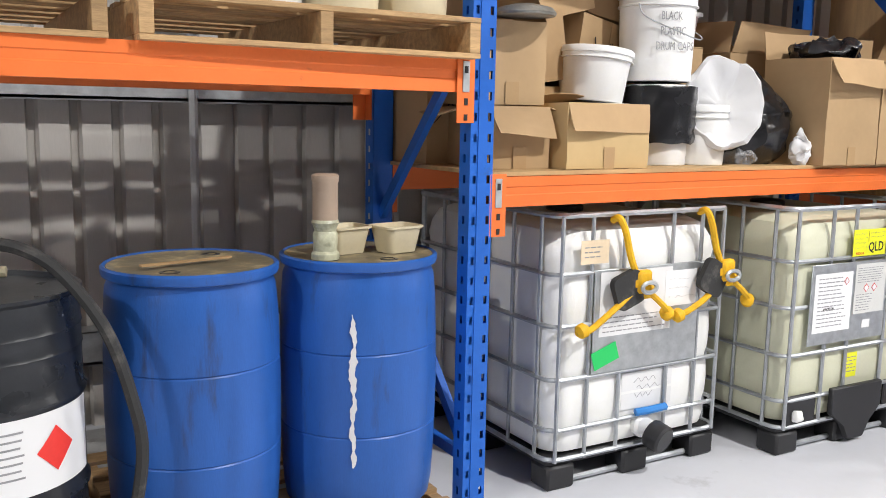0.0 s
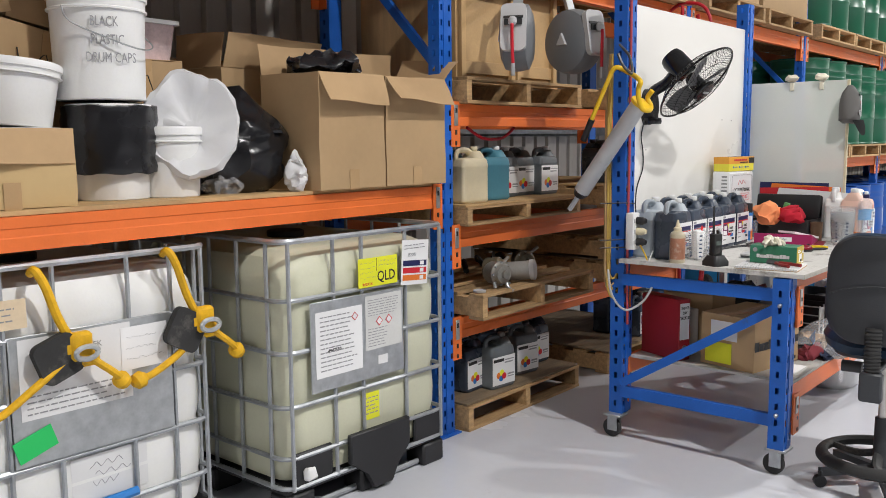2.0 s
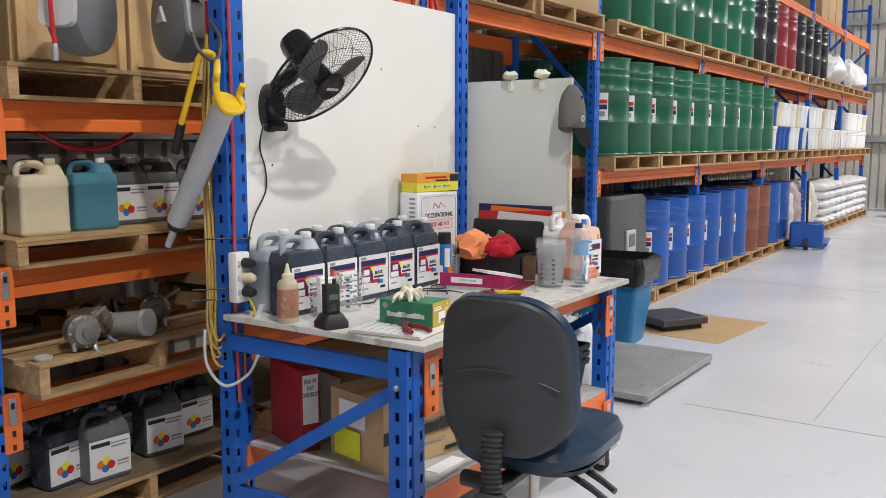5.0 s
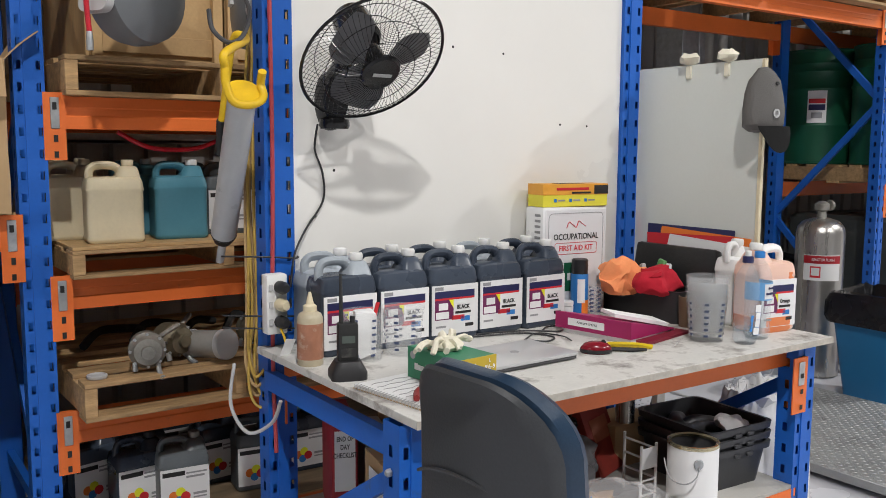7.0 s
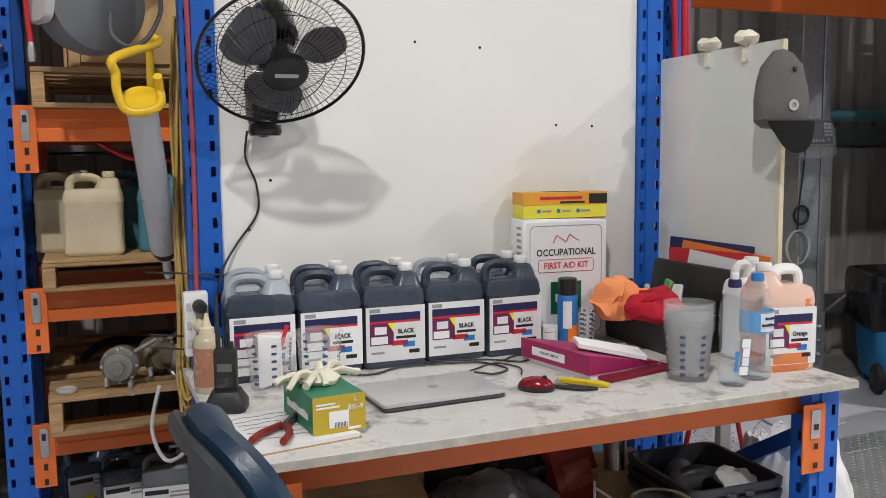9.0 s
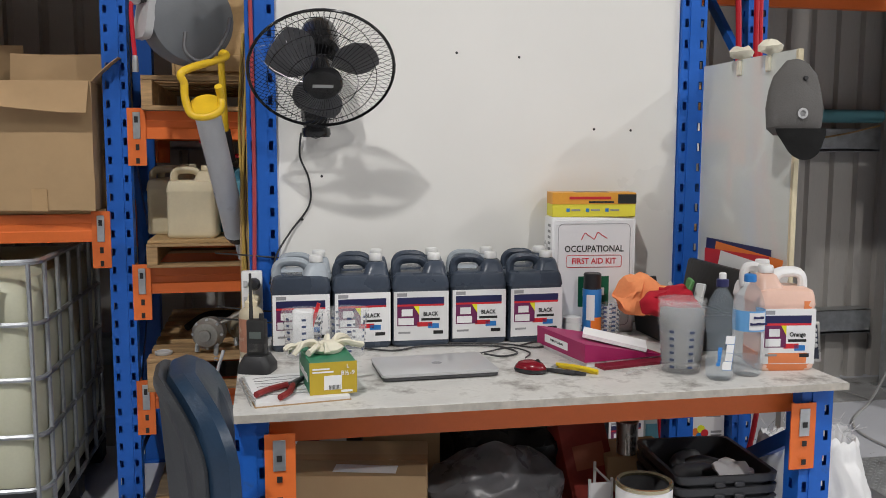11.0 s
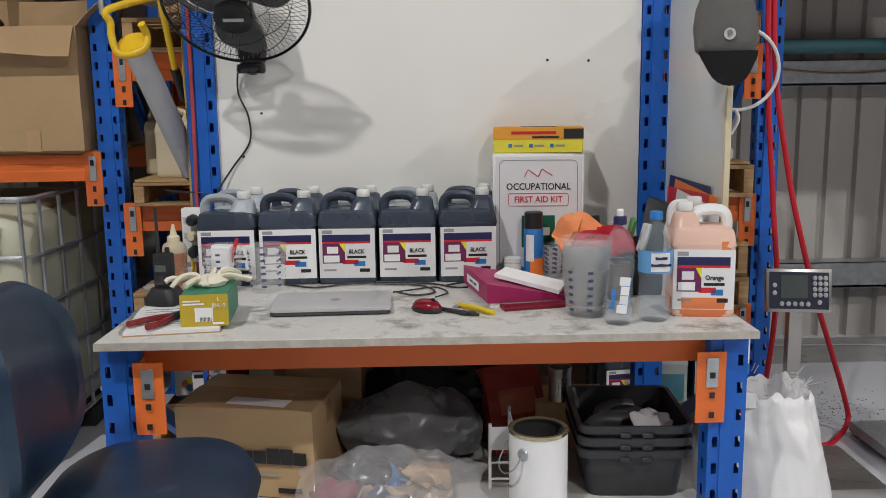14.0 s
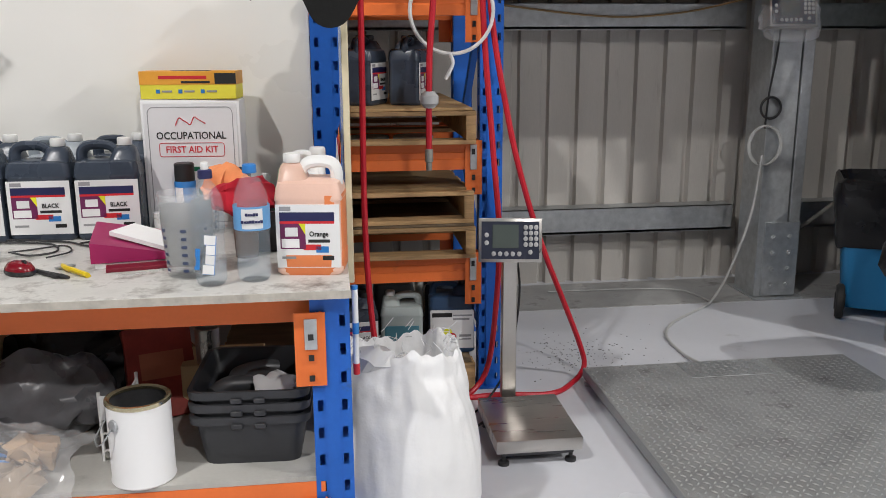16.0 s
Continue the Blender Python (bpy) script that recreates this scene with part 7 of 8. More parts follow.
def tub_box(z, dark=True):
    t = thing("stacking_tub", "dark grey rectangular plastic tub", "tub", pose(6.622, 1.475, U + z, 0, 0, -3) @ Matrix.Diagonal((1.03, 0.9, 0.88, 1)), "stacked tubs")
    part("body", skin(bmesh.new(), [rrect(0.25 + a, 0.34 + a, 0.035, q) for q, a in ((0, 0), (0.14, 0.035), (0.14, 0.06), (0.165, 0.065), (0.165, 0.04), (0.15, 0.03), (0.02, -0.01))]), TUBBLACK, t)
    for x in (-0.03, 0.03):
        part("lug", B(x - 0.015, x + 0.015, -0.208, -0.195, 0.128, 0.145, 0.003), TUBBLACK, t)
    return t


for z in (0.0, 0.036, 0.072):
    tub_box(z)
for k, (x, y, a) in enumerate(((6.58, 1.46, 20), (6.66, 1.50, -30), (6.60, 1.56, 60))):
    tagged(part("pipe_fitting", moved(tube(bmesh.new(), [(-0.08, 0, 0.03), (-0.03, 0.02, 0.045), (0.05, 0, 0.04), (0.09, -0.03, 0.03)], 0.026, 10), pose(x, y, U + 0.125, 0, 0, a)), DARKSTEEL), "dark metal pipe fitting in a tub", "fitting")
cloth("white_rag", "crumpled white rag in a tub", pose(6.69, 1.40, U + 0.165), 0.11, 0.08, 0.055, PAPER, 11)
# clear bag with offcuts, hanging over the shelf's front
g = bmesh.new()
rows = []
for j in range(41):
    t = j / 40
    row = []
    for i in range(71):
        u = i / 70
        x = -0.27 + 0.54 * u
        if t < 0.35:
            y, z = -0.165 - 0.02 * math.sin(7 * u + 2), -(0.060 + 0.025 * math.sin(5 * u) + 0.014 * math.sin(13 * u)) * (1 - t / 0.35)
        else:
            q = (t - 0.35) / 0.65
            y, z = -0.165 + 0.34 * q, 0.012 + 0.17 * math.sin(math.pi * min(1, q * 0.9 + 0.12)) * math.sin(math.pi * (0.12 + 0.78 * u)) ** 0.7
        row.append(g.verts.new((x * (1 - 0.12 * abs(t - 0.3) + 0.10 * math.sin(8 * t + 1) * t), y, z)))
    rows.append(row)
for a, b in zip(rows, rows[1:]):
    for i in range(70):
        g.faces.new((a[i], a[i + 1], b[i + 1], b[i]))
crumple(g, 0.022, 0.10, 4, keep=lambda c: 0.5 if c.z < 0.01 else 1.0)
crumple(g, 0.006, 0.035, 7, keep=lambda c: 0.8 if c.z < 0.01 else 1.0)
for v in g.verts:
    if v.co.y > -0.155:
        v.co.z = max(v.co.z, 0.006)
    else:
        v.co.y = min(v.co.y, -0.055)
CB = thing("clear_bag", "clear plastic bag of gloves and offcuts", "bag", pose(5.93, 1.30, U))
part("film", g, BAGC, CB)
for k, (x, y, w, d, h, mt) in enumerate(((-0.15, 0.03, 0.17, 0.16, 0.06, mat("dull_red_cloth", (0.20, 0.03, 0.04), 0.9, var=0.3)), (0.04, -0.05, 0.26, 0.16, 0.055, mat("beige_cloth", (0.36, 0.28, 0.20), 0.9, var=0.3)), (0.10, 0.07, 0.16, 0.10, 0.075, mat("tan_glove", (0.50, 0.34, 0.20), 0.8, var=0.2)), (-0.05, 0.10, 0.22, 0.12, 0.09, mat("dark_cloth", (0.03, 0.03, 0.035), 0.8)), (0.02, 0.04, 0.06, 0.04, 0.09, BLUE_L), (-0.08, -0.06, 0.14, 0.10, 0.05, mat("navy_cloth", (0.03, 0.04, 0.08), 0.9)))):
    part("contents", moved(blob(w, d, h, k * 3 + 1, 14, 28, 0.05, 0.06), pose(x, y, 0.004)), mt, CB)
bag_heap(pose(5.98, 1.62, U), 0.46, 0.30, 0.25, mat("grey_film", (0.16, 0.16, 0.17), 0.3, var=0.4, scale=9, bump=0.2, bscale=20), "dusty grey plastic wrapped bundle on a shelf", 21, 0.04, 0.10)
bag_heap(pose(6.10, 1.84, U), 0.62, 0.34, 0.32, BAGB, "black plastic bags at the shelf's back", 23, 0.05, 0.10)
carton(pose(5.71, 1.88, U, 0, 0, -6), 0.25, 0.30, 0.33, label="dark brown carton behind a taped carton")
RB = thing("red_machine_case", "red printed cardboard sleeve leaning back", "box", pose(6.33, 1.66, U, -22, 0, 20))
part("sleeve", B(-0.10, 0.10, -0.03, 0.03, 0, 0.28, 0.002), mat("dark_red_sleeve", (0.26, 0.03, 0.02), 0.6, var=0.3, scale=16), RB)
part("print", B(-0.06, 0.07, -0.0312, -0.03, 0.12, 0.20), mat("orange_brown_print", (0.35, 0.10, 0.05), 0.6), RB)
tagged(part("steel_mug", lathe(bmesh.new(), ((0.035, 0), (0.037, 0.10), (0.039, 0.11), (0.034, 0.11), (0.03, 0.02), (0.003, 0.02)), 22, pose(6.46, 1.70, U + 0.16)), STEEL), "small steel mug on clutter", "mug")
tagged(part("small_carton", moved(B(-0.12, 0.12, -0.09, 0.09, 0, 0.159, 0.002), pose(6.50, 1.76, U)), CARD), "small brown carton on the lower shelf", "box")
WR = thing("wire_rack", "white wire rack on the lower shelf", "rack", pose(6.24, 1.45, U))
for k in range(4):
    part("wire", tube(bmesh.new(), [(-0.03, -0.06, 0.03 + 0.05 * k), (0.04, -0.06, 0.03 + 0.05 * k), (0.04, 0.08, 0.03 + 0.05 * k)], 0.004, 5, 1), WHITE_P, WR)
for x, y in ((-0.03, -0.06), (0.04, -0.06), (0.04, 0.08)):
    part("leg", rod(bmesh.new(), (x, y, 0), (x, y, 0.20), 0.005, 6), WHITE_P, WR)
part("card", B(-0.03, 0.04, -0.064, -0.062, 0.12, 0.19), LABEL, WR)
tagged(part("loose_paper", crumple(B(5.42, 5.60, 1.26, 1.32, U, U + 0.003), 0.001, 0.05), PAPER), "loose paper strip on the shelf", "paper")

# ---- stool ----
CH = thing("drafting_chair", "navy vinyl drafting chair with a foot ring", "chair", pose(5.368, 0.848, 0, 0, 0, -86))
rings_ = []
for z, s_, r in ((0.0, -0.10, 0.12), (0.012, -0.02, 0.15), (0.045, 0.0, 0.16), (0.075, -0.03, 0.15), (0.092, -0.12, 0.12), (0.098, -0.26, 0.08)):
    rings_.append([Vector((p.x, p.y, p.z + 0.012 * (p.y / 0.24) ** 2 * -1 + 0.02 * abs(p.x / 0.24) ** 2)) for p in rrect(0.50 + s_, 0.48 + s_, r, z, 8)])
part("seat", moved(skin(bmesh.new(), rings_), pose(0, 0.03, 0.636) @ Matrix.Diagonal((1, 1, 1.14, 1))), VINYL, CH, "padded navy vinyl seat")
part("seat_pan", moved(skin(bmesh.new(), [rrect(0.40, 0.38, 0.12, 0, 6), rrect(0.43, 0.41, 0.14, 0.02, 6)]), pose(0, 0.03, 0.618)), SHELL, CH)


def back_pad(thick0, thick1, w, h, curve):
    """A rounded upright pad in the x-z plane with a curved front."""
    bm = bmesh.new()
    rr = []
    for y, s_ in ((thick0, -0.05), (thick0 + (thick1 - thick0) * 0.15, -0.012), (thick0 + (thick1 - thick0) * 0.5, 0.0), (thick0 + (thick1 - thick0) * 0.85, -0.02), (thick1, -0.09)):
        ring = []
        for p in rrect(w + s_, h + s_, 0.15, 0, 8):
            ring.append(Vector((p.x * (1 - 0.10 * (p.y / h)), y + curve * (p.x / (w / 2)) ** 2 - 0.03 * (p.y / (h / 2)) ** 2, p.y)))
        rr.append(ring)
    return skin(bm, rr)


BK = pose(0, -0.257, 0.946, 2.8)
part("backrest", moved(back_pad(-0.005, 0.065, 0.434, 0.479, 0.055), BK), VINYL, CH, "padded navy vinyl backrest")
sh = part("back_shell", moved(back_pad(-0.03, 0.0, 0.426, 0.469, 0.055), BK), SHELL, CH, "moulded dark grey plastic back shell")
part("crease", moved(tube(bmesh.new(), [(x, -0.036 + 0.055 * (x / 0.235) ** 2, 0.02 - 0.05 * (x / 0.19) ** 2) for x in [-0.19 + 0.038 * k for k in range(11)]], 0.004, 6, 2), BK), SHELL, sh)
for k in range(13):
    g = lathe(bmesh.new(), ((0.030, 0), (0.036, 0.008), (0.030, 0.016)), 14, pose(0, -0.312 + 0.006 * abs(k - 6) * 0.2, 0.585 + 0.0155 * k) @ Matrix.Diagonal((1, 0.6, 1, 1)))
    part("bellows_ring", g, RUBBER, CH)
part("back_bracket", B(-0.045, 0.045, -0.335, -0.288, 0.475, 0.60, 0.008), SHELL, CH)
part("back_bracket", B(-0.03, 0.03, -0.30, 0.06, 0.588, 0.618, 0.006), SHELL, CH)
for a in ((0.05, 0.02, 0.0), (0.05, 0.10, 0.0)):
    lv = part("lever", tube(bmesh.new(), [(0.04, a[1] - 0.08, 0.61), (0.14, a[1] - 0.10, 0.612), (0.22, a[1] - 0.12, 0.592), (0.27, a[1] - 0.13, 0.572)], 0.010, 8), BLACK, CH)
    part("lever_grip", tube(bmesh.new(), [(0.20, a[1] - 0.115, 0.602), (0.24, a[1] - 0.125, 0.587), (0.285, a[1] - 0.135, 0.566)], 0.017, 8, 4, 0.6), SHELL, lv)
part("knob", rod(bmesh.new(), (-0.05, -0.24, 0.60), (-0.13, -0.24, 0.60), 0.026, 12), BLACK, CH)
part("gas_column", rod(bmesh.new(), (0, 0, 0.30), (0, 0, 0.62), 0.017, 14), STEEL, CH, "bright steel gas column")
part("column_sleeve", lathe(bmesh.new(), ((0.04, 0.08), (0.032, 0.12), (0.029, 0.32), (0.026, 0.325)), 18), SHELL, CH)
ringp = [(0.245 * math.cos(q), 0.245 * math.sin(q), 0.135) for q in [math.pi * k / 20 for k in range(41)]]
part("foot_ring", tube(bmesh.new(), ringp, 0.030, 10, 1, 0.75), RUBBER, CH, "worn black plastic foot ring")
for k in range(3):
    a = 2 * math.pi * k / 3 + 0.5
    part("ring_spoke", tube(bmesh.new(), [(0.03 * math.cos(a), 0.03 * math.sin(a), 0.15), (0.12 * math.cos(a + 0.12), 0.12 * math.sin(a + 0.12), 0.125), (0.235 * math.cos(a + 0.2), 0.235 * math.sin(a + 0.2), 0.135)], 0.026, 8, 4, 0.5), RUBBER, CH)
for k in range(5):
    a = 2 * math.pi * k / 5
    l_ = part("base_leg", bar(bmesh.new(), (0, 0, 0.085), (0.27 * math.cos(a), 0.27 * math.sin(a), 0.07), 0.04, 0.03), SHELL, CH)
    part("castor", lathe(bmesh.new(), ((0.012, -0.016), (0.028, -0.014), (0.028, 0.014), (0.012, 0.016)), 16, pose(0.27 * math.cos(a), 0.27 * math.sin(a), 0.028, 0, 90, 40 * k)), BLACK, l_)
    part("castor_stem", rod(bmesh.new(), (0.27 * math.cos(a), 0.27 * math.sin(a), 0.04), (0.27 * math.cos(a), 0.27 * math.sin(a), 0.075), 0.009, 8), BLACK, l_)

# ---- weighing corner ----
g = bmesh.new()
rings_ = []
SACK = ((0.0, 0.34, 0.28), (0.03, 0.40, 0.34), (0.18, 0.45, 0.37), (0.35, 0.44, 0.36), (0.48, 0.41, 0.33), (0.56, 0.38, 0.28), (0.61, 0.36, 0.24), (0.66, 0.34, 0.22), (0.68, 0.32, 0.20), (0.62, 0.28, 0.17), (0.55, 0.24, 0.14))
for (z0, w0, d0), (z1, w1, d1) in zip(SACK, SACK[1:]):
    for k in range(5):
        t = k / 5
        z, w, d = z0 + (z1 - z0) * t, w0 + (w1 - w0) * t, d0 + (d1 - d0) * t
        row = []
        for i in range(110):
            a = 2 * math.pi * i / 110
            f_ = 1 + (0.016 * (1 - 2 * abs(math.sin(4.5 * a + 2 * z))) + 0.012 * abs(math.sin(8 * a - 5 * z + 1)) + 0.007 * math.sin(31 * a + 14 * z)) * (0.35 + z)
            row.append(Vector((w / 2 * f_ * math.cos(a), d / 2 * f_ * math.sin(a), z + ((0.014 * math.sin(3 * a) + 0.007 * math.sin(11 * a) + 0.005 * math.sin(23 * a)) * min(1, max(0, (z - 0.5) / 0.12))))))
        rings_.append(row)
skin(g, rings_)
crumple(g, 0.010, 0.22, 8, keep=lambda c: 0.2 + min(1, c.z / 0.2))
for v in g.verts:
    a = math.atan2(v.co.y, v.co.x)
    for a0, z0, tilt, amp in ((-1.2, 0.30, 0.45, 0.010), (-1.6, 0.20, -0.4, 0.009), (-0.6, 0.40, 0.6, 0.010), (-2.2, 0.36, -0.5, 0.010), (-1.4, 0.10, 0.2, 0.008), (-1.0, 0.50, -0.7, 0.009), (0.2, 0.25, 0.5, 0.009)):
        off = abs((a - a0) - (v.co.z - z0) / tilt * 0.6)
        if off < 0.14 and abs(v.co.z - z0) < 0.16:
            k = 0.55 * amp * (1 - off / 0.14) * (1 - abs(v.co.z - z0) / 0.16)
            v.co.x += k * math.cos(a)
            v.co.y += k * math.sin(a)
crumple(g, 0.0035, 0.05, 3, keep=lambda c: 0.3 + max(0, min(1, (c.z - 0.3) / 0.2)))
SK = thing("woven_sack", "tall white woven plastic sack, open top", "sack", pose(7.045, 1.55, 0, 0, 0, 10) @ Matrix.Diagonal((1.06, 1.06, 1, 1)))
part("sack", g, mat("woven_white_plastic", (0.78, 0.78, 0.78), 0.45, var=0.05, scale=5, bump=0.22, bscale=34), SK)
random.seed(11)
g = bmesh.new()
for k in range(70):
    a = random.uniform(0, 6.28)
    p0 = Vector((0.15 * math.cos(a), 0.09 * math.sin(a), 0.68 + random.uniform(-0.02, 0.03)))
    rod(g, p0, p0 + Vector((random.uniform(-0.03, 0.03), random.uniform(-0.03, 0.03), random.uniform(-0.01, 0.035))), 0.0012, 3)
part("frayed_edge", g, BAGW, SK, "frayed white threads")
part("knot", crumple(lathe(bmesh.new(), ((0.02, 0), (0.055, 0.02), (0.06, 0.05), (0.03, 0.08)), 16), 0.022, 0.05, 4), BAGW, SK, at=pose(-0.10, -0.04, 0.62, 0, 25))
part("inner_bag", moved(blob(0.20, 0.13, 0.07, 5, 10, 18, 0.02, 0.04), pose(0, 0, 0.57)), BAGC, SK)

PS = thing("platform_scale", "stainless platform scale with indicator on post", "scale", pose(7.595, 2.24, 0))
part("pan", B(-0.165, 0.165, -0.21, 0.21, 0.060, 0.112, 0.004, 2), STEEL, PS, "brushed stainless pan")
part("frame", B(-0.14, 0.14, -0.18, 0.30, 0.035, 0.058, 0.003), DARKSTEEL, PS)
for x in (-0.13, 0.13):
    for y in (-0.17, 0.17):
        part("foot", lathe(bmesh.new(), ((0.022, 0), (0.022, 0.012), (0.008, 0.018), (0.008, 0.036)), 12, pose(x, y, 0)), BLACK, PS)
part("post", B(-0.055, 0.005, 0.25, 0.29, 0.03, 0.80, 0.003), STEEL, PS)
IM = pose(-0.03, 0.24, 0.775, -12, 0, -10) @ Matrix.Diagonal((0.95, 1, 1.05, 1))
ih = part("indicator", moved(B(-0.135, 0.135, -0.02, 0.02, -0.085, 0.085, 0.004, 2), IM), STEEL, PS, "steel weighing indicator")


def indicator_face(par, m):
    part("keypad", moved(B(-0.122, 0.122, -0.0225, -0.0195, -0.072, 0.072), m), mat("navy_keypad", (0.03, 0.035, 0.06), 0.4), par)
    part("display", moved(B(-0.075, 0.035, -0.0245, -0.0224, -0.03, 0.06), m), SCREEN, par)
    k0 = None
    for x, z in [(-0.07 + 0.027 * i, -0.052) for i in range(5)] + [(-0.10, 0.02), (-0.10, -0.01), (0.085, -0.045)] + [(0.065 + 0.022 * i, 0.05 - 0.022 * j) for i in range(3) for j in range(4)]:
        at = m @ pose(x, -0.0222, z, 90)
        k0 = part("key", lathe(bmesh.new(), ((0.0095, 0), (0.0095, 0.002), (0.008, 0.003)), 12), LIGHTGREY, par, at=at) if k0 is None else linked("key", k0.data, par, at=at)


indicator_face(ih, IM)
cable("scale_cable", "black cable behind the scale's post", [(7.60, 2.55, 0.74), (7.63, 2.58, 0.55), (7.61, 2.57, 0.35), (7.57, 2.60, 0.15), (7.45, 2.55, 0.015), (7.33, 2.48, 0.012), (7.30, 2.40, 0.012), (7.38, 2.35, 0.02), (7.44, 2.36, 0.045)], 0.005, BLACK)

FS = thing("floor_scale", "low tread-plate floor scale with a cable hatch", "scale", pose(8.64, 2.14, 0))
part("deck", B(-0.65, 0.65, -0.68, 0.68, 0.030, 0.075, 0.003), CHECKER, FS)
part("hatch", B(-0.20, 0.20, 0.48, 0.67, 0.0755, 0.079, 0.001), GALV, FS, "shiny tread-plate hatch")
random.seed(3)
vs_, fs_ = [], []
n_ = 0
for i in range(42):
    for j in range(44):
        x, y = -0.63 + 0.0305 * i, -0.66 + 0.0305 * j
        z = 0.075 if not (-0.20 < x < 0.20 and y > 0.47) else 0.079
        a = radians(45 if (i + j) % 2 else -45)
        c, s_ = math.cos(a), math.sin(a)
        for lx, ly, lz in ((-0.013, 0, 0), (0, -0.0045, 0), (0.013, 0, 0), (0, 0.0045, 0), (0, 0, 0.004)):
            vs_.append((x + c * lx - s_ * ly, y + s_ * lx + c * ly, z + lz))
        fs_ += [(n_, n_ + 1, n_ + 4), (n_ + 1, n_ + 2, n_ + 4), (n_ + 2, n_ + 3, n_ + 4), (n_ + 3, n_, n_ + 4)]
        n_ += 5
me_ = bpy.data.meshes.new("tread")
me_.from_pydata(vs_, [], fs_)
me_.materials.append(CHECKER)
tagged(linked("tread", me_, FS), kind="stuff")
for x in (-0.62, 0.62):
    for y in (-0.65, 0.65):
        part("foot", lathe(bmesh.new(), ((0.03, 0), (0.03, 0.012), (0.012, 0.016), (0.012, 0.031)), 14, pose(x, y, 0)), GALV, FS)
cable("scale_lead", "grey cable from the column to the floor scale", [(9.37, 3.93, 0.90), (9.33, 3.93, 0.55), (9.22, 3.93, 0.2), (9.12, 3.92, 0.03), (9.02, 3.84, 0.008), (8.75, 3.60, 0.008), (8.62, 3.38, 0.008), (8.60, 3.10, 0.008), (8.62, 2.88, 0.03), (8.62, 2.825, 0.06)], 0.008, GREYCABLE)
cable("grey_lead", "thin grey cable along the wall foot", [(8.2, 4.30, 0.01), (8.8, 4.28, 0.01), (9.05, 4.2, 0.01), (9.12, 3.95, 0.012)], 0.006, GREYCABLE)
for k in range(3):
    cable("cable_coil", "coil of pale cable on the column", [(9.40 + 0.10 * math.cos(q) + 0.006 * k, 3.975, 0.95 + 0.115 * math.sin(q)) for q in [math.pi * i / 8 for i in range(17)]], 0.006, GREYCABLE, 2)
for k in range(4):
    cable("cable_coil", "tight coil of black cable on the column", [(9.42 + 0.062 * math.cos(q) + 0.003 * k, 3.965 + 0.006 * k, 1.17 + 0.062 * math.sin(q)) for q in [math.pi * i / 8 for i in range(17)]], 0.007, BLACK, 2)
cable("column_cable", "black cable down the column", [(9.45, 3.98, 1.62), (9.44, 3.985, 1.45), (9.41, 3.98, 1.25), (9.40, 3.98, 1.05)], 0.006, BLACK)
I2 = thing("wall_indicator", "weighing indicator wrapped in plastic on column", "indicator", pose(9.48, 3.93, 1.72, -10, 0, 4))
ih = part("case", B(-0.15, 0.15, -0.02, 0.065, -0.095, 0.095, 0.004), STEEL, I2)
indicator_face(ih, Matrix.Diagonal((1.1, 1, 1.1, 1)))
part("plastic_wrap", crumple(moved(blob(0.38, 0.14, 0.30, 31, 12, 26, 0.03, 0.05), pose(0, 0.01, -0.17)), 0.01, 0.03), BAGC, I2, "crinkled clear plastic wrap")
cable("conduit", "teal pipe along the wall", [(7.7, 4.36, 1.86), (9.40, 4.36, 1.86)], 0.045, mat("teal_pipe", (0.10, 0.27, 0.31), 0.4), 1, 14, "pipe")
cable("conduit", "teal pipe along the wall", [(9.72, 4.36, 1.86), (16.0, 4.36, 1.86)], 0.045, mat("teal_pipe_b", (0.10, 0.27, 0.31), 0.4), 1, 14, "pipe")
cable("yellow_wall_cable", "beige cable sagging on the wall girt", [(7.7, 4.36, 1.79), (8.5, 4.37, 1.70), (9.0, 4.37, 1.72), (9.4, 4.36, 1.80)], 0.006, ROPE)
# red air hoses
cable("red_hose", "red rubber air hose hanging down the rack", [(6.99, 2.62, 2.5), (6.99, 2.60, 1.6), (6.985, 2.60, 0.9), (7.0, 2.60, 0.5), (7.03, 2.60, 0.25), (7.10, 2.62, 0.06), (7.2, 2.68, 0.014)], 0.0125, REDHOSE, category="hose")
H2 = thing("air_drop", "red air hose drop with a white ball stop", "hose", Matrix())
part("hose", tube(bmesh.new(), [(7.26, 2.85, 2.51), (7.26, 2.72, 2.56), (7.26, 2.54, 2.45), (7.27, 2.50, 1.9), (7.245, 2.50, 1.5), (7.24, 2.50, 1.15)], 0.0125, 8), REDHOSE, H2)
part("ball_stop", lathe(bmesh.new(), ((0.02, -0.032), (0.036, -0.014), (0.036, 0.014), (0.02, 0.032)), 16, pose(7.243, 2.50, 1.34)), LIGHTGREY, H2)
part("coupling", lathe(bmesh.new(), ((0.012, 0), (0.012, 0.03), (0.016, 0.035), (0.016, 0.08), (0.011, 0.085)), 12, pose(7.24, 2.50, 1.065)), PUMP_M, H2)
cable("red_hose", "red rubber air hose looping to the floor", [(7.50, 2.74, 2.5), (7.52, 2.73, 1.75), (7.60, 2.72, 1.25), (7.68, 2.72, 0.93), (7.78, 2.76, 0.65), (7.90, 2.83, 0.38), (7.99, 2.88, 0.17), (8.015, 2.88, 0.06), (7.94, 2.80, 0.014), (7.80, 2.68, 0.014), (7.55, 2.70, 0.014), (7.30, 2.66, 0.014), (7.22, 2.66, 0.014)], 0.0125, REDHOSE, category="hose")
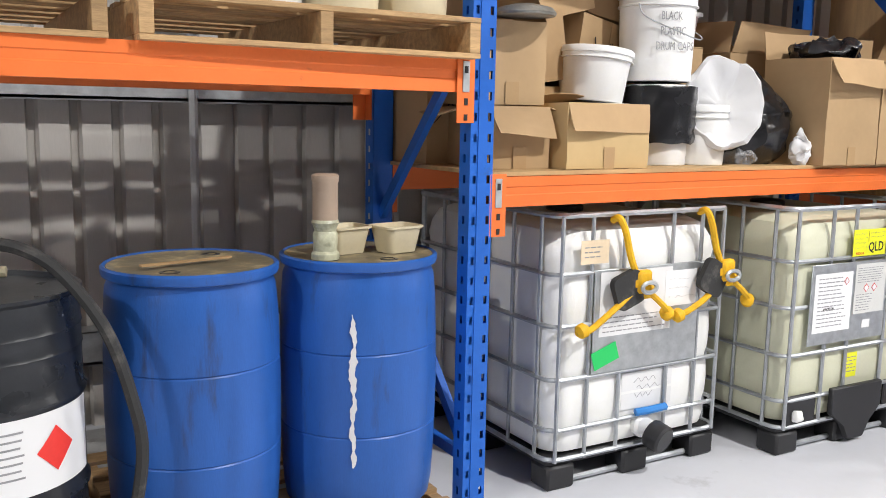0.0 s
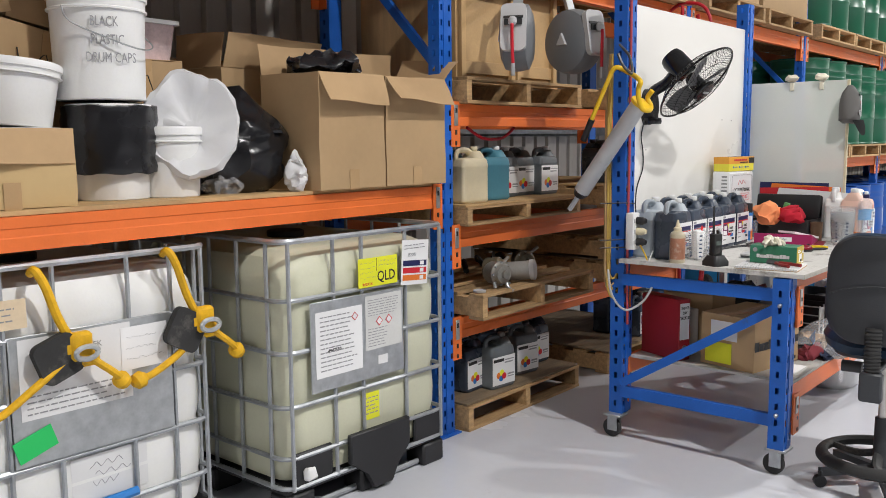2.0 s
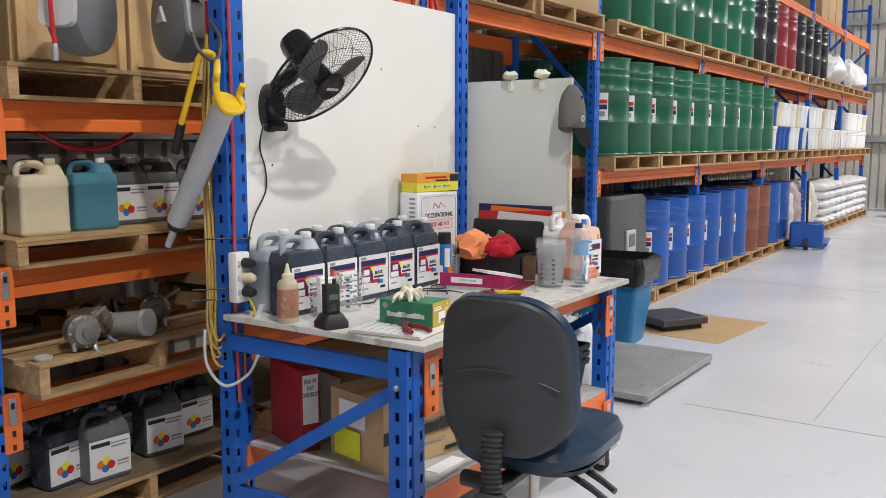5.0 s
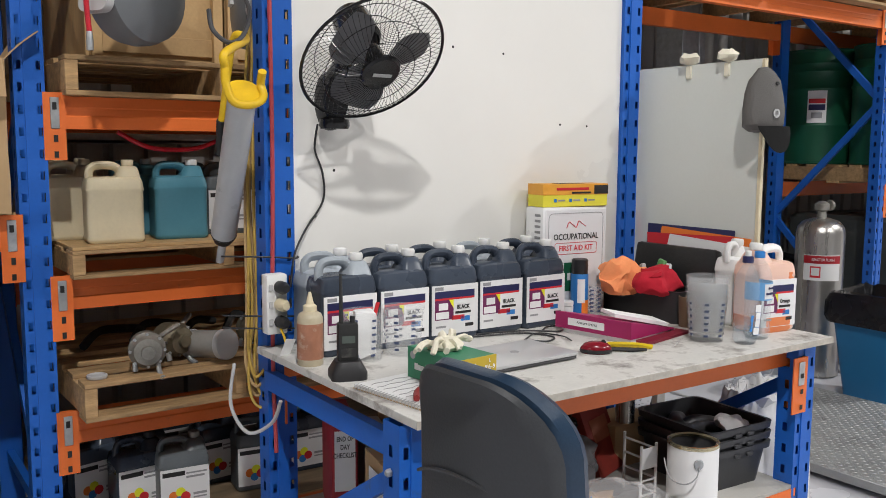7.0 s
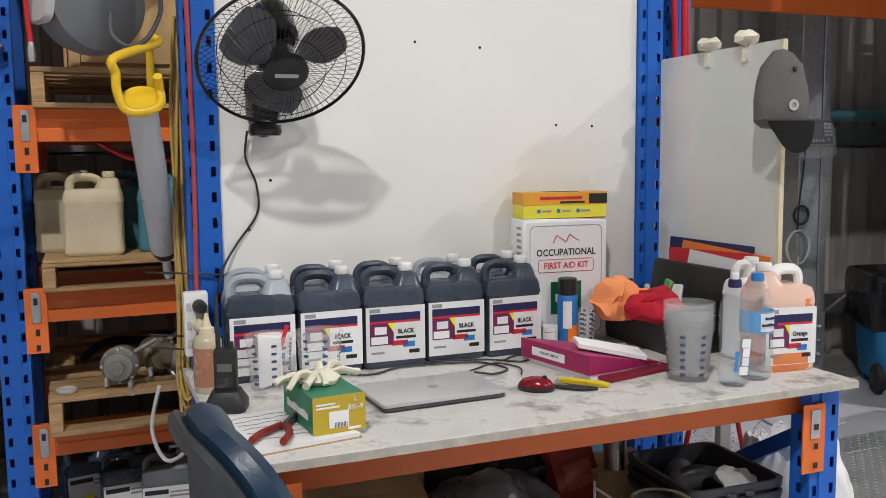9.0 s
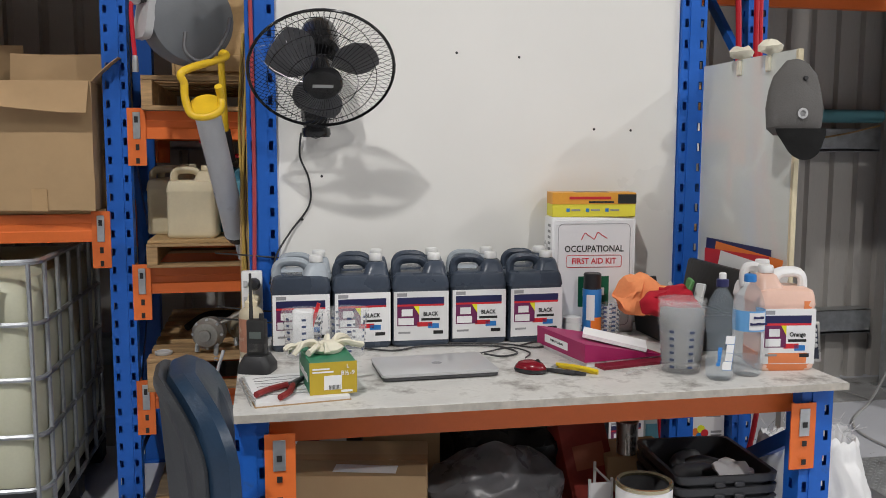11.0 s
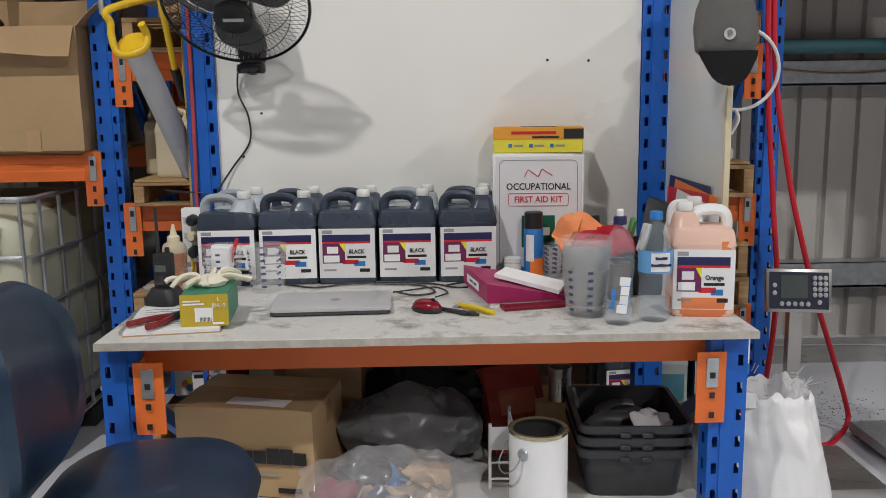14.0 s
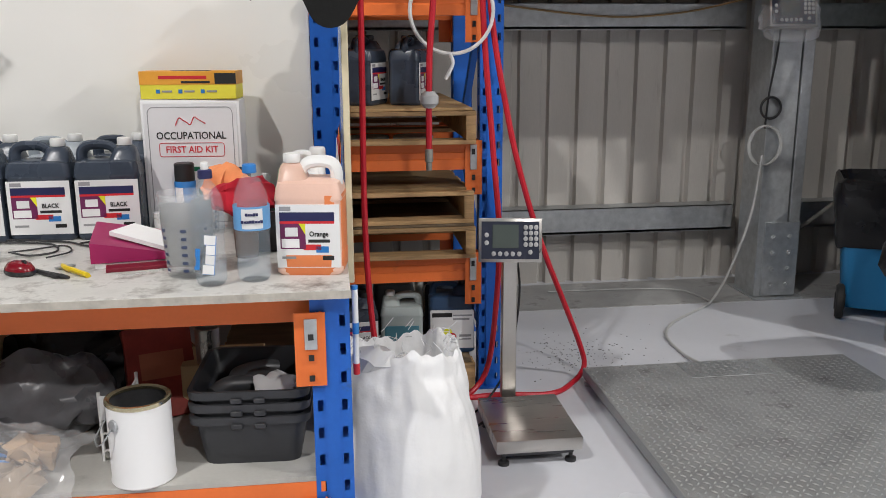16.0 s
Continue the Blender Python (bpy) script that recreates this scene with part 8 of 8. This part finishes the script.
cable("red_hose", "red rubber air hose down the rack post", [(7.47, 2.72, 2.5), (7.49, 2.72, 1.7), (7.535, 2.70, 1.1), (7.56, 2.68, 0.75), (7.55, 2.70, 0.4), (7.52, 2.74, 0.12), (7.42, 2.70, 0.014), (7.30, 2.62, 0.014)], 0.0125, REDHOSE, category="hose")
cable("white_loop", "loop of white cable hung on the rack", [(7.36 + 0.17 * math.cos(q), 2.70, 1.68 + 0.17 * math.sin(q)) for q in [math.pi * i / 10 for i in range(21)]], 0.008, WHITE_P, 2)
cable("white_tail", "tail of a white cable tie", [(7.35, 2.69, 1.51), (7.36, 2.68, 1.47), (7.33, 2.68, 1.41)], 0.008, WHITE_P)
g = bmesh.new()
random.seed(9)
for k in range(220):
    x, y = random.gauss(8.05, 0.16), random.gauss(3.2, 0.18)
    box(g, x, x + random.uniform(0.002, 0.009), y, y + random.uniform(0.002, 0.009), 0.0, random.uniform(0.001, 0.002))
tagged(part("floor_grit", g, DARKSTEEL), "scattered dark grit on the floor", "grit", kind="stuff")

# wheelie bin, waste bin, pressure vessel
WBN = thing("wheelie_bin", "blue wheelie bin lined with a black bag", "bin", pose(10.03, 3.66, 0, 0, 0, -30))
part("body", skin(bmesh.new(), [rrect(0.40 + a, 0.42 + a, 0.04, z) for z, a in ((0.06, 0), (0.10, 0.02), (0.62, 0.10), (0.62, 0.14), (0.66, 0.14))]), BLUEBIN, WBN)
part("bag", crumple(skin(bmesh.new(), [rrect(0.52 + a, 0.54 + a, 0.06, z, 8) for z, a in ((0.42, -0.01), (0.48, 0.03), (0.56, 0.05), (0.64, 0.07), (0.72, 0.07), (0.78, 0.05), (0.80, 0.0), (0.72, -0.05))]), 0.022, 0.09, 2), BAGB, WBN, "creased black bag liner")
for x in (-0.22, 0.22):
    w_ = part("wheel", lathe(bmesh.new(), ((0.03, -0.025), (0.09, -0.022), (0.10, -0.012), (0.10, 0.012), (0.09, 0.022), (0.03, 0.025)), 26, pose(x, -0.23, 0.10, 0, 90)), RUBBER, WBN)
    part("wheel_hub", lathe(bmesh.new(), ((0.05, -0.028), (0.045, 0.028)), 18, pose(x, -0.23, 0.10, 0, 90)), BLACK, w_)
for y in (0.15,):
    part("foot", B(-0.18, 0.18, y, y + 0.04, 0.0, 0.07), BLUEBIN, WBN)
part("prop_bar", rod(bmesh.new(), (-0.24, 0.26, 0.62), (-0.62, 0.36, 0.25), 0.012, 8), PUMP_M, WBN)
BIN = thing("waste_bin", "blue tapered waste bin with black liner", "bin", pose(9.64, 2.40, 0, 0, 0, 4))
part("body", skin(bmesh.new(), [rrect(0.36 + a, 0.42 + a, 0.04, z) for z, a in ((0.0, 0), (0.01, 0.01), (0.55, 0.14), (0.62, 0.16), (0.62, 0.12), (0.05, -0.02))]), BLUEBIN, BIN)
part("bag", crumple(skin(bmesh.new(), [rrect(0.54 + a, 0.60 + a, 0.08, z, 8) for z, a in ((0.50, 0.02), (0.56, 0.05), (0.64, 0.06), (0.70, 0.03), (0.71, -0.02), (0.60, -0.10))]), 0.028, 0.08, 5), BAGB, BIN, "bunched black bag over the rim")
GV = thing("pressure_vessel", "steel pressure vessel with a flush label", "cylinder", pose(9.88, 3.08, 0))
part("shell", lathe(bmesh.new(), ((0.14, 0), (0.165, 0.01), (0.165, 1.02), (0.155, 1.07), (0.12, 1.11), (0.06, 1.13), (0.03, 1.135)), 32), STEEL, GV)
part("valve", lathe(bmesh.new(), ((0.035, 1.13), (0.03, 1.18), (0.05, 1.19), (0.05, 1.23), (0.02, 1.25)), 14), PUMP_M, GV)
part("valve_wheel", lathe(bmesh.new(), ((0.03, -0.01), (0.04, 0), (0.03, 0.01)), 14, pose(0.07, -0.02, 1.22, 0, 90)), PUMP_M, GV)
s = part("sticker", wrap(0.1662, 0.26, 0.70, 0.88, -50, 16), LABEL, GV, "white and red label")
part("print", wrap(0.1672, 0.26, 0.82, 0.875, -50, 16), mat("label_maroon", (0.40, 0.02, 0.03), 0.4), s)
lettering("REACTOR FLUSH", 0.026, LABEL, s, Matrix.Rotation(radians(-50), 4, "Z") @ Matrix.Translation((0, -0.1710, 0.848)) @ FRONT, 0.01, width=0.75)
part("print", wrap(0.1672, 0.07, 0.72, 0.80, -66, 6), RED, s)
part("print", wrap(0.1680, 0.055, 0.735, 0.79, -66, 6), LABEL, s)
part("clamp_bracket", B(0.13, 0.17, -0.02, 0.02, 0.95, 1.0), PUMP_M, GV)
P2 = thing("floor_platform", "low black platform scale on the floor", "scale", pose(10.42, 2.2, 0, 0, 0, -32))
part("deck", B(-0.24, 0.24, -0.24, 0.24, 0.05, 0.11, 0.004), DARKSTEEL, P2)
part("base", B(-0.20, 0.20, -0.20, 0.20, 0.0, 0.05), BLACK, P2)
tagged(part("cardboard_sheet", moved(B(-0.55, 0.55, -0.40, 0.40, 0, 0.004), pose(10.55, 1.95, 0, 0, 0, -6)), CARD), "flat brown cardboard sheet on the floor", "cardboard")

# ---- long run of racking ----
pallet(10.93, 3.30, 0, 0)
CM = thing("covered_machine", "grey plastic wrapped machine with a dial panel", "machine", pose(10.95, 3.28, 0.142))
part("wrap", crumple(skin(bmesh.new(), [rrect(0.96 + a, 0.96 + a, 0.05, z, 5) for z, a in ((0, 0.02), (0.2, 0.0), (0.5, 0.0), (0.8, -0.02), (0.94, -0.03), (0.97, -0.08))]), 0.015, 0.25, 3), mat("grey_wrap", (0.055, 0.06, 0.058), 0.32, var=0.15, bump=0.08, bscale=12), CM)
part("panel", B(-0.10, 0.12, -0.50, -0.47, 0.42, 0.64, 0.01), LIGHTGREY, CM)
part("display", B(-0.06, 0.08, -0.504, -0.50, 0.48, 0.60), SCREEN, CM)
PX = [10.93 + 1.19 * i for i in range(12)]
GD = BD = ND = None


def drum_pair(x, z, material, label, group, rows=2, paper=True, turn=0):
    out = []
    for dx in (-0.292, 0.292):
        for r_ in range(rows):
            key = (material.name, paper)
            m = pose(x + dx, 3.02 + 0.60 * r_, z, 0, 0, 5 * dx)
            if key in DRUMS:
                copy_thing(DRUMS[key], m)
            else:
                DRUMS[key] = steel_drum(m, material, label, group, turn=-60, paper=paper)


DRUMS = {}
NAVYD = mat("blue_steel_drum", (0.018, 0.085, 0.34), 0.36, var=0.12, each=0.15)
for i, x in enumerate(PX[1:6]):
    pallet(x, 3.30, 0, 0.4 * (i % 3))
    if i == 3:
        drum_pair(x, 0.142, BROWN, "faded brown steel drum on a pallet", "brown drums", 1, False)
    else:
        drum_pair(x, 0.142, NAVYD, "blue steel drum with a white label", "blue steel drums", 2)
for i, x in enumerate(PX[:5]):
    pallet(x, 3.30, 1.362)
    drum_pair(x, 1.504, GREEN, "green steel drum with a printed label", "green drums", 2)
for i, x in enumerate(PX[:4]):
    pallet(x, 3.30, 2.562)
    drum_pair(x, 2.704, GREEN, "green steel drum with a printed label", "green drums", 1, False)
for i, x in enumerate(PX[4:8]):
    pallet(x, 3.30, 2.562)
    drum_pair(x, 2.704, BLACKPAINT if i != 1 else mat("maroon_drum", (0.22, 0.02, 0.03), 0.4), "dark steel drum on a high pallet", "dark drums", 1, i == 1)
random.seed(21)
for i, x in enumerate(PX[5:12]):
    pallet(x, 3.30, 1.362)
    for dx in (-0.4, -0.12, 0.16, 0.42):
        for lv in range(2 if i != 4 else 1):
            mt = random.choice((WHITE_P, WHITE_P, CREAM, NAVYD if i < 2 else WHITE_P))
            pail(pose(x + dx, 2.93, 1.504 + 0.36 * lv, 0, 0, 50 * dx), 0.13, 0.35, "white plastic pail stacked on a pallet", mt, group="stacked pails", handle=False)
for i, x in enumerate(PX[8:12]):
    pallet(x, 3.30, 2.562)
    bag_heap(pose(x, 3.25, 2.704), 1.0, 0.9, 0.75, BAGW, "white wrapped bulk bags on a high pallet", 40 + i, 0.08, 0.3)
for i, x in enumerate(PX[6:12]):
    pallet(x, 3.30, 0)
    if i in (0, 1):
        for dx in (-0.28, 0.28):
            bag_heap(pose(x + dx, 3.1, 0.142), 0.55, 0.6, 0.85, mat("pale_sack%d" % (i * 2 + (dx > 0)), ((0.62, 0.60, 0.58), (0.42, 0.32, 0.30), (0.75, 0.74, 0.70), (0.66, 0.62, 0.55))[i * 2 + (dx > 0)], 0.5), "pale filled sack on a pallet", 60 + i, 0.05, 0.2, flat=0.35)
    else:
        for lv in range(5):
            for dx in (-0.28, 0.28):
                bag_heap(pose(x + dx, 3.1, 0.142 + 0.15 * lv), 0.58, 0.8, 0.17, BAGW, "white plastic sack stacked on a pallet", 80 + i * 10 + lv, 0.03, 0.14, flat=0.4, rings=9, seg=18)
for z, x, n in ((3.772, 20.0, 3), (1.504, 24.0, 2)):
    for k in range(n):
        carton(pose(x + 0.62 * k, 3.2, z), 0.58, 0.6, 0.55, label="brown carton on the far racking", tape=True, group="far cartons")
PJ = thing("pallet_jack", "blue pallet jack parked by the racking", "pallet jack", pose(17.2, 2.45, 0, 0, 0, 8))
for y in (-0.22, 0.22):
    part("fork", B(0.0, 0.9, y - 0.07, y + 0.07, 0.05, 0.10, 0.01), NAVYD, PJ)
part("hydraulic_body", B(-0.22, 0.0, -0.24, 0.24, 0.04, 0.42, 0.03), NAVYD, PJ)
part("handle", tube(bmesh.new(), [(-0.18, 0, 0.4), (-0.30, 0, 0.8), (-0.34, 0, 1.05)], 0.02, 8), BLACK, PJ)
part("wheel", lathe(bmesh.new(), ((0.03, -0.03), (0.09, -0.03), (0.09, 0.03), (0.03, 0.03)), 20, pose(-0.2, 0, 0.09, 90)), RUBBER, PJ)
# shelf with tins on the far wall
SHF = thing("wall_shelf", "grey shelf against the far wall", "shelf", pose(26.2, 1.6, 0))
part("board", B(-0.3, 0.3, -1.4, 0.9, 0.78, 0.82), GALV, SHF)
for y in (-1.3, -0.2, 0.8):
    part("leg", B(-0.25, -0.2, y - 0.02, y + 0.02, 0, 0.78), GALV, SHF)
    part("leg", B(0.2, 0.25, y - 0.02, y + 0.02, 0, 0.78), GALV, SHF)
for k, y in enumerate((-1.1, -0.75, 0.1, 0.45)):
    pail(pose(26.15, 1.6 + y, 0.82), 0.15, 0.36, "white pail on the far shelf", CANTOP if k == 2 else WHITE_P, group="far pails", handle=False)
for k in range(8):
    pail(pose(24.3 + 0.32 * (k % 2), 2.0 - 0.36 * (k // 2), 0.142 if k < 9 else 0), 0.15, 0.36, "white paint pail stacked on the floor", WHITE_P, group="far floor pails", handle=False)
pallet(24.5, 1.5, 0)
pallet(24.5, 0.35, 0)
